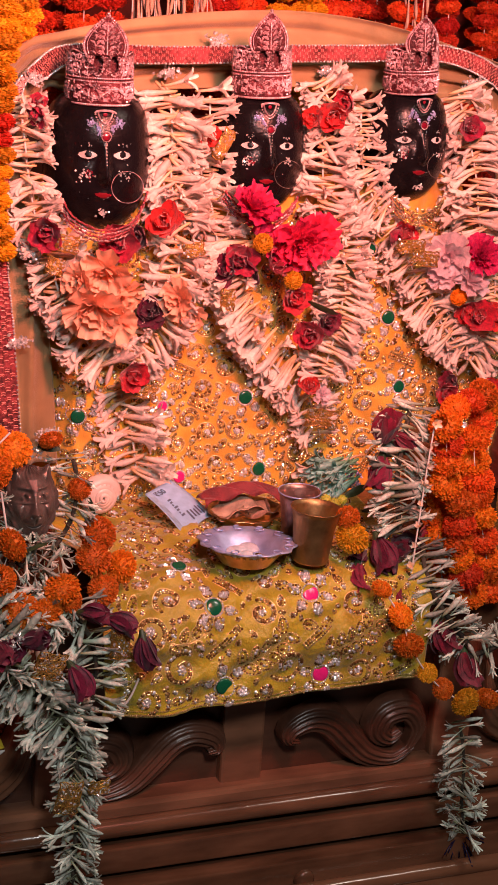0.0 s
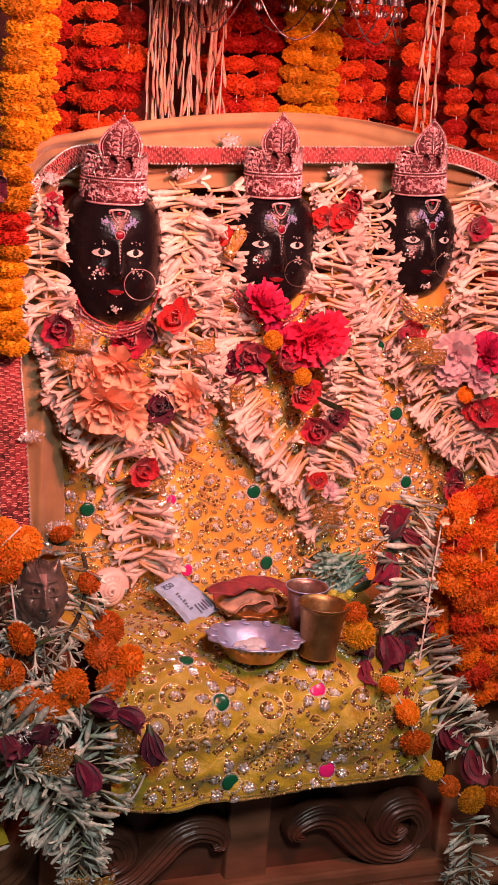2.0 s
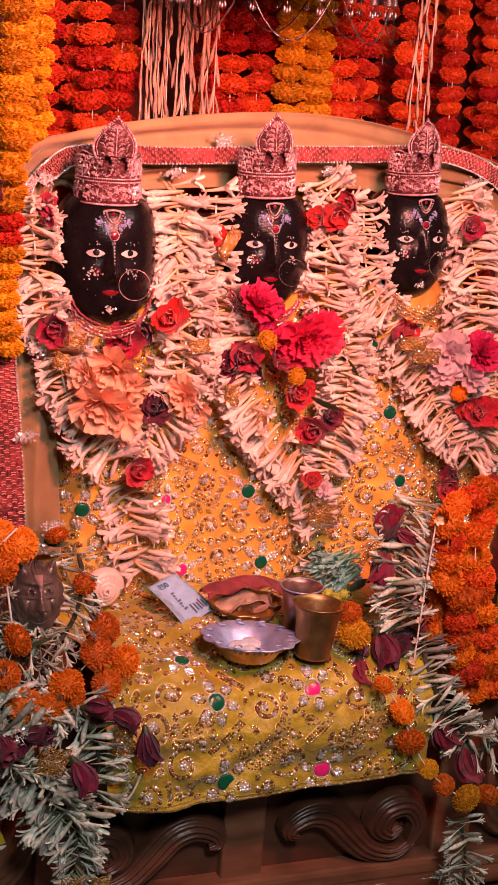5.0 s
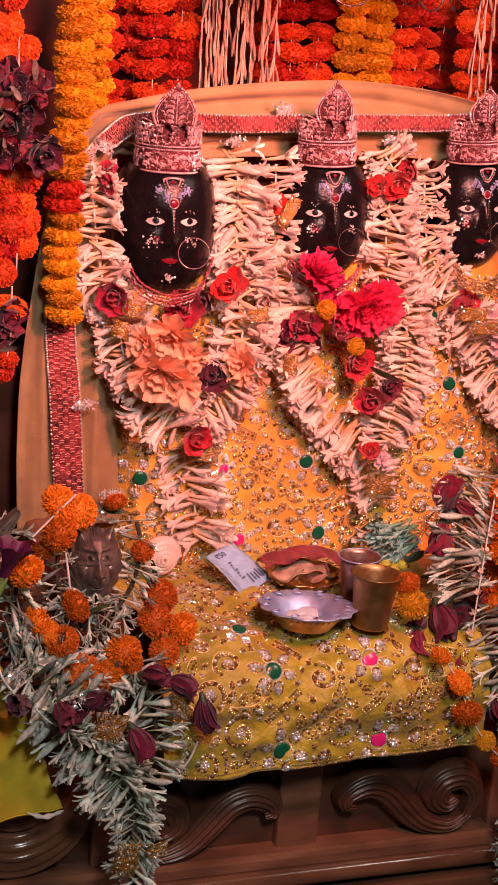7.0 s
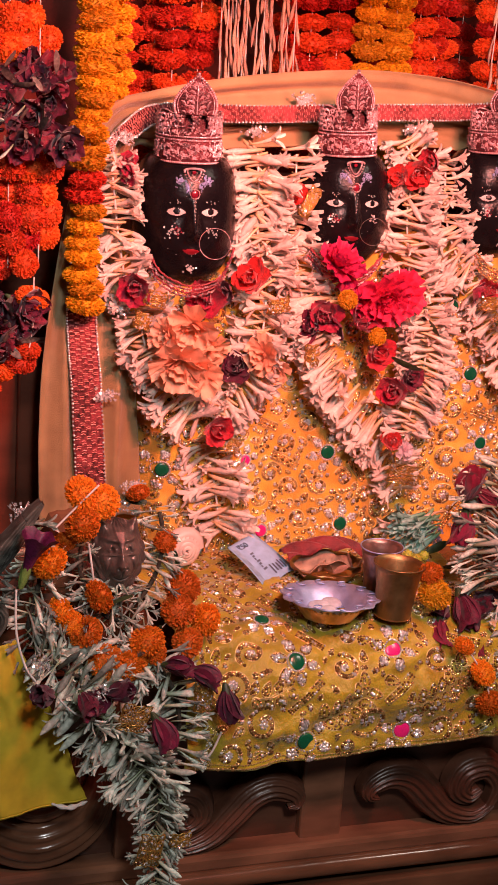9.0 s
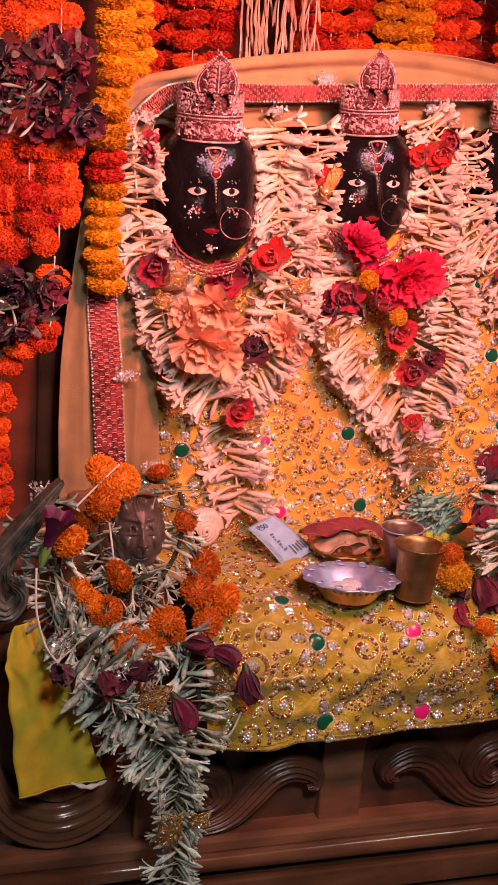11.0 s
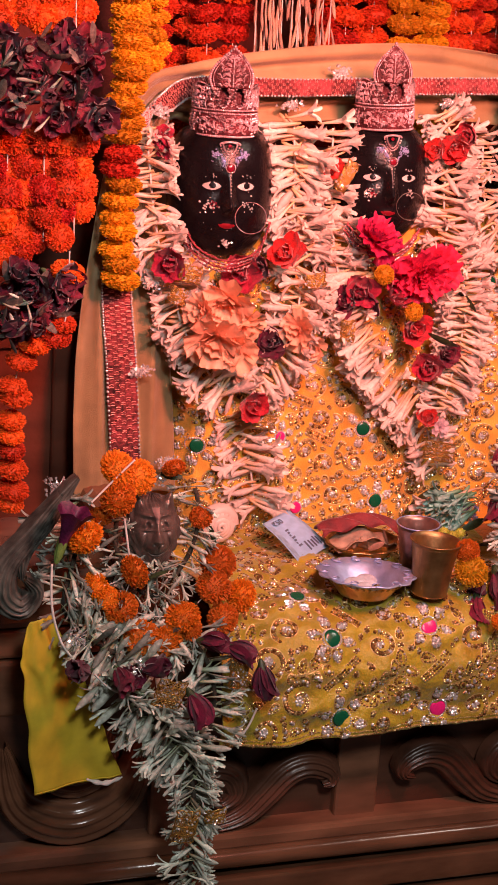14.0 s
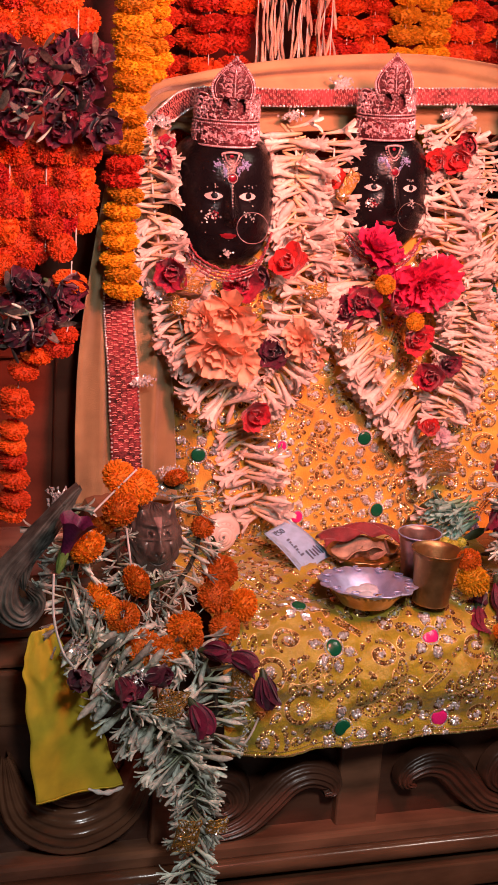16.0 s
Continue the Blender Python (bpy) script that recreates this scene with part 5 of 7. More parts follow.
# flowers tucked into them
cluster("rose_spray", "red roses tucked into the white garlands", "flowers", [
    ((-0.380, 0.369, 1.150), "rose", 0.037), ((-0.245, 0.366, 1.124), "rose", 0.042), ((-0.204, 0.376, 1.129), "rose_dark", 0.033), ((-0.160, 0.359, 1.153), "rose", 0.039),
    ((-0.183, 0.358, 0.988), "rose_dark", 0.039), ((-0.237, 0.326, 0.895), "rose", 0.035), ((-0.383, 0.404, 1.342), "rose", 0.025), ((-0.393, 0.406, 1.356), "rose", 0.020)])
cluster("gladiolus_spray", "open peach gladiolus flowers on the garland", "flowers", [
    ((-0.280, 0.340, 1.084), "peach", 0.052, (-0.5 + rng.uniform(-0.3, 0.3), -0.7, rng.uniform(-0.5, 0.15))), ((-0.322, 0.337, 1.061), "peach", 0.036, (-0.8, -0.4, 0.1)), ((-0.262, 0.315, 1.044), "peach", 0.036, (0.2, -0.7, -0.5)), ((-0.310, 0.323, 1.024), "peach", 0.056, (-0.5 + rng.uniform(-0.3, 0.3), -0.7, rng.uniform(-0.5, 0.15))), ((-0.269, 0.320, 1.002), "peach", 0.047, (-0.5 + rng.uniform(-0.3, 0.3), -0.7, rng.uniform(-0.5, 0.15))), ((-0.140, 0.332, 1.024), "peach", 0.038, (-0.5 + rng.uniform(-0.3, 0.3), -0.7, rng.uniform(-0.5, 0.15))), ((-0.112, 0.339, 1.000), "peach", 0.032, (-0.5 + rng.uniform(-0.3, 0.3), -0.7, rng.uniform(-0.5, 0.15))), ((-0.242, 0.331, 1.054), "m_yellow", 0.014), ((-0.219, 0.334, 1.032), "leaf", 0.05, (0.1, -0.5, -1))])
cluster("carnation_spray", "crimson carnations and roses at the breast", "flowers", [
    ((-0.006, 0.343, 1.180), "pink", 0.046), ((0.027, 0.351, 1.164), "pink", 0.035), ((0.087, 0.326, 1.126), "pink", 0.053), ((0.127, 0.336, 1.128), "pink", 0.046), ((0.063, 0.343, 1.107), "pink", 0.040),
    ((-0.019, 0.351, 1.092), "rose", 0.037), ((-0.036, 0.358, 1.065), "rose_dark", 0.033), ((0.040, 0.339, 1.072), "rose", 0.040), ((0.010, 0.349, 1.076), "rose_dark", 0.033), ((0.082, 0.332, 1.019), "rose", 0.039), ((0.130, 0.323, 0.948), "rose", 0.039), ((0.159, 0.335, 0.965), "rose_dark", 0.031),
    ((0.009, 0.316, 1.124), "m_yellow", 0.019), ((0.071, 0.307, 1.055), "m_yellow", 0.018), ((0.187, 0.350, 1.080), "leaf", 0.05, (0.8, -0.5, -0.3)), ((0.107, 0.311, 1.012), "leaf", 0.06, (0.3, -0.6, -0.5)), ((0.126, 0.318, 0.839), "rose", 0.030), ((0.149, 0.307, 0.829), "lilac", 0.019)])
cluster("rose_spray", "red roses tucked into the white garlands", "flowers", [
    ((0.174, 0.394, 1.346), "rose", 0.035), ((0.217, 0.407, 1.363), "rose", 0.032), ((0.144, 0.403, 1.334), "rose", 0.027), ((0.296, 0.356, 1.127), "rose", 0.025), ((0.334, 0.364, 1.115), "rose", 0.027), ((0.470, 0.391, 1.317), "rose", 0.032), ((-0.077, 0.399, 1.304), "rose", 0.025)])
cluster("lilac_spray", "pale lilac and red flowers on the garland", "flowers", [
    ((0.412, 0.321, 1.089), "lilac", 0.047), ((0.460, 0.314, 1.034), "lilac", 0.043), ((0.414, 0.325, 1.044), "lilac", 0.036), ((0.483, 0.320, 1.081), "pink", 0.042), ((0.496, 0.324, 0.955), "rose", 0.039), ((0.475, 0.336, 0.976), "rose", 0.030), ((0.536, 0.334, 0.956), "rose", 0.032), ((0.438, 0.310, 1.005), "m_orange", 0.017), ((0.423, 0.306, 0.820), "rose", 0.030), ((0.449, 0.317, 0.827), "rose_dark", 0.029)])

# ---------------------------------------------------------------- jewels worn on the faces
for i in range(3):
    j = thing("face_jewels", (0, 0, 0), "sequins, red brow stone and nose ring worn on an idol", "jewellery", "face jewels")
    j.matrix_basis = POSE[i]

    def on(x, z, o=0.002):
        e = 3.4 if z > 0 else 2.3
        rad = max(0.1, 1 - abs(z / 0.116) ** e) ** (1 / e)
        return Vector((x, -0.088 * math.sqrt(max(0.05, rad * rad - (x / 0.089) ** 2)) - o, z))

    ap = APART[i]
    spots = []
    for s in (-1, 1):
        for _ in range(60):
            t = rng.random()
            spots.append((on(s * (0.008 + 0.022 * t) + rng.gauss(0, 0.0015), 0.052 + 0.018 * math.sin(2.4 * t) + rng.gauss(0, 0.004), 0.0015), Vector((0, -1, 0.3)) + jit(0.5), rng.uniform(0.0011, 0.0023)))
    bead_cloud("brow_sequin_work", spots, M["sequin_blue"], j, 0.8, 0.001)
    spots = [(on(s * ap + rng.gauss(0, 0.006), 0.034 + rng.gauss(0, 0.0016), 0.003), Vector((0, -1, 0.2)) + jit(0.5), rng.uniform(0.0009, 0.0016)) for s in (-1, 1) for _ in range(7)]
    spots += [(on(s * (ap + 0.004) + rng.gauss(0, 0.006), -0.012 + rng.gauss(0, 0.005), 0.003), Vector((s * 0.3, -1, 0.1)) + jit(0.5), rng.uniform(0.0013, 0.0026)) for s, n_ in ((-1, 26), (1, 14)) for _ in range(n_)]
    spots += [(on(rng.gauss(0, 0.006), -0.076 + rng.gauss(0, 0.003), 0.009), Vector((0, -1, 0)) + jit(0.4), 0.0022) for _ in range(22)]
    spots += [(on(rng.uniform(-0.0008, 0.0008), 0.036 - 0.0055 * k, 0.0125 - 0.0002 * k), Vector((0, -1, 0)) + jit(0.3), 0.0014) for k in range(10)]
    spots += [(on(rng.uniform(-0.05, 0.05), rng.uniform(-0.06, 0.07), 0.002), Vector((0, -1, 0.1)) + jit(0.4), 0.0009) for _ in range(16)]
    bead_cloud("sequin_work", spots, M["sequin"], j, 0.8, 0.001)
    bead_cloud("red_sequin_work", [(on(-ap - 0.001 + rng.gauss(0, 0.004), -0.011 + rng.gauss(0, 0.004), 0.0035), Vector((-0.3, -1, 0.1)) + jit(0.5), rng.uniform(0.0014, 0.0024)) for _ in range(12)], M["ruby"], j, 0.8, 0.001)
    bead_cloud("stone_beading", [(on(0.0078 * math.cos(a), 0.048 + 0.0078 * math.sin(a), 0.005), Vector((0, -1, 0.1)), 0.0012) for a in np.linspace(0, 6.28, 21)[:-1]], M["crown_silver"], j, 1.0, 0.0005, False)
    put("brow_stone", GEMS["ruby"], j, aim(on(0.0, 0.048, 0.004), (0, -1, 0.1), 0, 0.0062))
    ring = [(0.034 + 0.0255 * math.cos(a), -0.104 - 0.004 * math.cos(a), -0.031 + 0.0255 * math.sin(a)) for a in np.linspace(0, 6.2832, 37)[:-1]]
    put("nose_ring", tube_along("nose_ring", ring, 0.0007 if i == 0 else 0.0005, M["crown_silver"] if i == 0 else M["bronze"], 6, True), j)

M["ribbon_bead"] = mat("rose_bead", (0.50, 0.10, 0.12), 0.25, 0.4)
NECK = "silver beaded necklace lying under an idol's chin"
for pts, kind in (([(-0.355, 0.386, 1.205), (-0.344, 0.342, 1.175), (-0.305, 0.310, 1.158), (-0.240, 0.331, 1.166), (-0.191, 0.386, 1.207)], "silver"), ([(-0.039, 0.386, 1.205), (-0.019, 0.353, 1.180), (0.040, 0.331, 1.167), (0.094, 0.355, 1.198)], "silver"), ([(0.300, 0.376, 1.201), (0.314, 0.332, 1.175), (0.342, 0.311, 1.169), (0.411, 0.354, 1.192)], "gold")):
    n = thing("necklace", (0, 0, 0), NECK if kind == "silver" else "gold collar lying under an idol's chin", "necklace", "necklaces")
    for k in range(4):
        line = [p + Vector((0, 0.004 * k, -0.007 * k)) for p in spline(pts, 60)]
        bead_cloud("strand", [(p + jit(0.0015), TOWARD, 0.0021) for p in line], M["gold_bright"] if kind == "gold" else M["crown_silver"] if k % 2 else M["ribbon_bead"], n, 1.2, 0.001, False)
        put("cord", tube_along("cord", line, 0.0016, M["ribbon"], 5), n)

# ---------------------------------------------------------------- offerings on the seat


def vessel(name, at_, profile, material, label, category, n=40, wave=0.0, lobes=0, tilt=(0, 0, 0), inner=None):
    v = thing(name, at_, label, category)
    v.rotation_euler = [radians(a) for a in tilt]
    thicken(put("body", lathe("body", profile, n, M[material], wave, lobes), v), 0.0018)
    return v


CUP = [(0.0, 0.001), (0.030, 0.001), (0.031, 0.004), (0.0325, 0.03), (0.0355, 0.062), (0.040, 0.088), (0.0428, 0.096), (0.0436, 0.096)]
cup = vessel("tumbler", (-0.017, 0.005, 0.637), CUP, "copper", "copper tumbler standing on the embroidered seat cloth", "cup", tilt=(0, 3, 0))
put("rim", tube_along("rim", [(0.0438 * math.cos(a), 0.0438 * math.sin(a), 0.096) for a in np.linspace(0, 6.2832, 41)[:-1]], 0.0014, M["copper"], 6, True), cup)
cup = vessel("tumbler", (0.003, 0.096, 0.637), [(r * 0.86, z * 0.95) for r, z in CUP], "copper_dull", "small dull copper tumbler with a pale rim behind the other", "cup")
put("rim", tube_along("rim", [(0.0377 * math.cos(a), 0.0377 * math.sin(a), 0.0915) for a in np.linspace(0, 6.2832, 41)[:-1]], 0.0014, M["steel"], 6, True), cup)
dish = vessel("offering_dish", (-0.124, 0.037, 0.636), [(0.0000, 0.004), (0.0333, 0.003), (0.0427, 0.0), (0.0475, 0.006), (0.0570, 0.019), (0.0665, 0.029), (0.0817, 0.036), (0.0845, 0.035)], "steel", "silver dish with a scalloped embossed rim on the seat", "dish", 72, 0.035, 12, tilt=(-4.5, 2.5, 0))
for k in range(12):
    a = 2 * math.pi * (k + 0.5) / 12
    c = Vector((0.073 * math.cos(a), 0.073 * math.sin(a), 0.034))
    pts = [c + Vector((0.011 * s * math.cos(a + w), 0.011 * s * math.sin(a + w), 0.004 * s)) for w, s in ((0.0, 0.9), (0.9, 1.0), (1.9, 0.9), (2.9, 0.7), (3.9, 0.5), (5.0, 0.35))]
    put("embossed_curl", tube_along("embossed_curl", spline(pts, 14), 0.0012, M["steel"], 5), dish)
put("shell", lathe("shell", [(0.0435, -0.002), (0.0490, 0.005), (0.0585, 0.0185), (0.0660, 0.0275)], 72, M["brass"], 0.02, 12), dish)
for k in range(36):
    a = 2 * math.pi * k / 36
    put("boss", GEMS["brass"], dish, aim((0.064 * math.cos(a), 0.064 * math.sin(a), 0.0225), (math.cos(a), math.sin(a), -0.6), 0, 0.0036))
SWEET = lathe("sweet", [(0.0, 0.006), (0.010, 0.0055), (0.017, 0.003), (0.019, 0.0), (0.016, -0.002), (0.0, -0.003)], 20, mat("sugar_sweet", (0.62, 0.70, 0.78), 0.5, 0, 0, (80, 0.12), (200, 0.2)))
for p in ((-0.132, 0.061, 0.646), (-0.108, 0.062, 0.646), (-0.128, 0.037, 0.645)):
    tagged(put("sweet", SWEET, None, Matrix.Translation(p) @ pose(0, 0, 0, rng.uniform(-8, 8), rng.uniform(-8, 8), rng.uniform(0, 90))), "round white sugar sweet lying in the silver dish", "sweet", "sweets in the dish")
plate = vessel("brass_plate", (-0.053, 0.195, 0.637), [(0.0, 0.004), (0.04, 0.002), (0.046, 0.004), (0.056, 0.020), (0.068, 0.027), (0.070, 0.026)], "brass", "small brass plate heaped with dry leaves and red cloth", "plate", 64, 0.03, 14)
M["leaf_tan"] = mat("tan_dry_leaf", (0.50, 0.32, 0.22), 0.6, 0, 0, (50, 0.25), (220, 0.3))
M["cloth_maroon"] = mat("maroon_cloth_scrap", (0.26, 0.018, 0.025), 0.6, 0, 0, (40, 0.25), (300, 0.3), sheen=0.3)
fold = thing("leaf_packet", (-0.055, 0.185, 0.648), "folded dry tan leaf lying in the brass plate", "leaf")
for sgn in (-1, 1):
    leaf_at = lambda u, v: Vector((0.062 * (2 * u - 1), 0.004 + sgn * (0.004 + 0.026 * v) + 0.004 * math.sin(u * 7), 0.004 + (0.030 - 0.014 * abs(2 * u - 1)) * (1 - (1 - v) ** 2) * math.sin(math.pi * (0.12 + 0.76 * u)) + 0.003 * math.sin(u * 19 + v * 3)))
    thicken(put("leaf_half", grid_mesh("leaf_half", 26, 8, leaf_at, M["leaf_tan"]), fold), 0.0012)
scrap = thing("cloth_scrap", (-0.055, 0.215, 0.655), "crumpled maroon cloth scrap lying over the leaf", "cloth")
scrap_at = lambda u, v: Vector((-0.075 + 0.150 * u, -0.020 + 0.045 * v + 0.004 * math.sin(u * 11), 0.010 + 0.026 * math.sin(math.pi * (0.1 + 0.8 * u)) + 0.012 * v * (1 - v) * 4 + 0.005 * math.sin(u * 17 + v * 9)))
thicken(put("cloth", grid_mesh("cloth", 36, 12, scrap_at, M["cloth_maroon"]), scrap), 0.0012)
cluster("dry_leaves", "curled dry petals lying on the brass plate", "leaves", [(Vector((-0.055, 0.160, 0.668)) + Vector((rng.uniform(-0.045, 0.055), rng.uniform(-0.02, 0.01), rng.uniform(-0.006, 0.004))), "petal_dry", rng.uniform(0.03, 0.05), (rng.uniform(-1, 1), rng.uniform(-0.4, 0.2), 0.1)) for _ in range(6)])

cluster("leaf_sprig", "dark green leaves with lime florets behind the tumblers", "leaves", [
    ((0.110, 0.340, 0.650), "leaf", 0.085, (0.15, -0.2, 1)), ((0.169, 0.154, 0.650), "leaf", 0.05, (0.8, -0.3, 0.4)), ((0.160, 0.205, 0.660), "leaf", 0.045, (0.5, -0.5, 0.4)), ((0.106, 0.179, 0.670), "lime", 0.012), ((0.111, 0.157, 0.670), "lime", 0.013), ((0.135, 0.170, 0.670), "lime", 0.011), ((0.103, 0.156, 0.660), "lime", 0.011)])
foil = thing("foil_sprig", (0.211, 0.285, 0.660), "crumpled silver foil tied among the flowers", "foil")
bead_cloud("foil", [(jit(0.020), TOWARD + jit(1), rng.uniform(0.003, 0.007)) for _ in range(60)], M["sequin_blue"], foil, 0.6)
# the banknote leans on the folds
A, B, C, D = (Vector(p) for p in ((-0.187, 0.170, 0.642), (-0.106, 0.213, 0.648), (-0.154, 0.304, 0.690), (-0.220, 0.267, 0.682)))
note = thing("banknote", A, "blue-grey fifty rupee banknote lying against the cloth", "banknote")
bowed = lambda u, v: (A.lerp(D, u)).lerp(B.lerp(C, u), v) - A + Vector((0, -0.2, 1)) * (0.004 * math.sin(math.pi * u) - 0.004 * math.sin(2 * math.pi * v) * (1 - u))
thicken(put("paper", grid_mesh("paper", 14, 8, bowed, M["paper"]), note), 0.0006)
nrm = (D - A).cross(B - A).normalized()
nrm = nrm if nrm.dot(TOWARD) > 0 else -nrm


def bar_on_note(u0, u1, v0, v1, material="ink"):
    put("printed_bar", grid_mesh("printed_bar", 4, 2, lambda a, b: bowed(u0 + (u1 - u0) * a, v0 + (v1 - v0) * b) + nrm * 0.0012, M[material]), note)


M["note_blue"] = mat("banknote_blue_print", (0.28, 0.42, 0.58), 0.7, 0, 0, (80, 0.2))
bar_on_note(0.02, 0.98, 0.03, 0.16, "note_blue")
for k in range(7):
    bar_on_note(0.66 - 0.06 * k, 0.62 - 0.06 * k, 0.34, 0.44 - 0.03 * (k % 3))
for k in range(5):
    bar_on_note(0.10 + 0.02 * (k % 2), 0.30 - 0.02 * (k % 3), 0.50 + 0.08 * k, 0.54 + 0.08 * k)
text = bpy.data.curves.new("amount", "FONT")
text.body, text.size, text.extrude = "\u20b950", 0.017, 0.0002
text.materials.append(M["ink"])
ex = (C - D).normalized()
ez = nrm
ey = ez.cross(ex).normalized()
spot = bowed(0.80, 0.20) + nrm * 0.0025
put("amount", text, note, Matrix(((ex.x, ey.x, ez.x, spot.x), (ex.y, ey.y, ez.y, spot.y), (ex.z, ey.z, ez.z, spot.z), (0, 0, 0, 1))))

# conch
conch = thing("conch_shell", (-0.294, 0.315, 0.640), "pinkish white conch shell lying beside the lion", "shell")
verts, faces = [], []
for j in range(80):
    t = j / 79
    a = t * 4.2 * 2 * math.pi
    r = 0.003 + 0.030 * (1 - t) ** 1.1
    c = Vector((r * 0.75 * math.cos(a), -0.012 - 0.028 * t, 0.036 + r * 0.75 * math.sin(a)))
    for k in range(8):
        w = 2 * math.pi * k / 8
        verts.append(c + Vector((math.cos(a) * math.cos(w), math.sin(w), math.sin(a) * math.cos(w))) * (r * 0.55))
faces = [(j * 8 + k, j * 8 + (k + 1) % 8, j * 8 + 8 + (k + 1) % 8, j * 8 + 8 + k) for j in range(79) for k in range(8)]
put("whorl", mesh_from("whorl", verts, faces, M["shell"]), conch)

# ---------------------------------------------------------------- the lion arm on the left, with its flowers


def lion_mesh():
    """A carved lion's head: muzzle, brow, ears and a ridged mane; one plain mesh."""
    verts, faces = [], []
    nu, nv = 210, 160
    for j in range(nv + 1):
        b = math.pi * j / nv
        for i in range(nu):
            a = 2 * math.pi * i / nu - 0.5 * math.sin(2 * math.pi * i / nu)
            x, y, z = math.sin(b) * math.sin(a), -math.sin(b) * math.cos(a), math.cos(b)
            front = max(0, -y)
            px, py, pz = 0.044 * x * (1 - 0.15 * max(0, -z)), 0.048 * y, 0.050 * z
            lobe = lambda cx, cz, w, h: math.exp(-(((px - cx) / w) ** 2) - ((pz - cz) / h) ** 2)
            bow = -0.0375 + 0.005 * (px / 0.016) ** 2
            bridge = 0.011 * math.exp(-((px / (0.006 + 0.10 * max(0.0, 0.004 - pz))) ** 2)) / (1 + math.exp((pz - 0.028) * 400)) / (1 + math.exp((-0.020 - pz) * 500))
            rise = 0.015 * lobe(0, -0.027, 0.024, 0.015) + bridge + 0.010 * lobe(0, -0.0165, 0.011, 0.0055) + 0.004 * lobe(0, -0.047, 0.014, 0.006)
            rise -= 0.009 * math.exp(-((px / 0.016) ** 4) - ((pz - bow) / 0.0018) ** 2) + 0.007 * math.exp(-((px / 0.0016) ** 2) - ((pz + 0.028) / 0.006) ** 2)
            for s in (-1, 1):
                ax = s * px
                rise += 0.008 * lobe(s * 0.017, 0.0235 + 0.16 * (ax - 0.017), 0.013, 0.0034) - 0.017 * lobe(s * 0.0175, 0.0105, 0.0135, 0.0095)
                rise += 0.024 * lobe(s * 0.0175, 0.0100, 0.0095, 0.0062) - 0.017 * lobe(s * 0.0165, 0.0095, 0.0034, 0.0040) + 0.006 * lobe(s * 0.0175, 0.0010, 0.011, 0.0018)
                rise -= 0.008 * lobe(s * 0.0065, -0.0200, 0.0028, 0.0026) + 0.006 * math.exp(-(((ax - 0.0215 - 0.25 * (-0.012 - pz)) / 0.0024) ** 2) - ((pz + 0.018) / 0.010) ** 2)
                rise += 0.006 * lobe(s * 0.030, -0.010, 0.008, 0.012)
            rise += 0.0009 * math.cos(px * 900 + 40 * pz) * max(0.0, min(1.0, (pz - 0.030) * 90))
            back = min(1.0, max(0.0, (0.5 - front) / 0.3))
            mane = back * (0.007 + 0.0035 * math.sin(20 * a + 5 * z) * math.sin(9 * z + 2 * a)) * (1 - 0.4 * max(0, z))
            ear = sum(0.016 * math.exp(-(((px - s * 0.0270) / 0.0075) ** 2) - ((pz - 0.037) / 0.008) ** 2 - ((py + 0.012) / 0.012) ** 2) for s in (-1, 1))
            n = Vector((x, y, z))
            verts.append(Vector((px, py - front ** 0.7 * rise, pz)) + n * mane + Vector((x * 0.5, 0, 1)) * ear)
    faces = [(j * nu + i, (j + 1) * nu + i, (j + 1) * nu + (i + 1) % nu, j * nu + (i + 1) % nu) for j in range(nv) for i in range(nu)]
    me = mesh_from("lion_head", verts, faces, [M["bronze"], M["tilak"]])
    mark = [1 if verts[f[0]].y < 0 and abs(verts[f[0]].x) < 0.0025 + 0.22 * (verts[f[0]].z - 0.012) and 0.012 < verts[f[0]].z < 0.036 else 0 for f in faces]
    me.polygons.foreach_set("material_index", mark)
    return me


lion = put("lion_statue", lion_mesh(), None, Matrix.Translation((-0.513, 0.040, 0.787)) @ pose(0, 0, 0, -16, 0, -8) @ Matrix.Diagonal((0.86, 0.98, 1.02, 1)))
tagged(lion, "dark carved lion head at the end of the throne arm", "statue")
lion_pos = lion.matrix_basis.translation.copy()
bm = bmesh.new()
box(bm, lion_pos.x - 0.05, lion_pos.x + 0.05, lion_pos.y - 0.02, 0.50, 0.60, lion_pos.z - 0.05, 0.02)
arm = part("arm", bm, M["wood"], throne)
c = Vector((-0.732, 0.030, 0.737))
home = throne.matrix_basis.inverted()
LEAF = [(-0.67, 0.03, 0.866), (-0.714, 0.03, 0.805), (-0.752, 0.03, 0.756), (-0.757, 0.03, 0.708), (-0.729, 0.03, 0.684), (-0.706, 0.03, 0.71), (-0.724, 0.03, 0.735)]
scroll("carved_leaf", [home @ Vector(p) for p in LEAF], 0.020, arm, "carved")
scroll("carved_leaf", [home @ (Vector(p) + Vector((0.030, 0.012, 0.022))) for p in LEAF[:4]], 0.016, arm, "carved")
bm = bmesh.new()
box(bm, c.x - 0.05, lion_pos.x - 0.03, 0.05, 0.30, 0.60, c.z - 0.03, 0.015)
part("side_board", bm, M["wood"], arm)

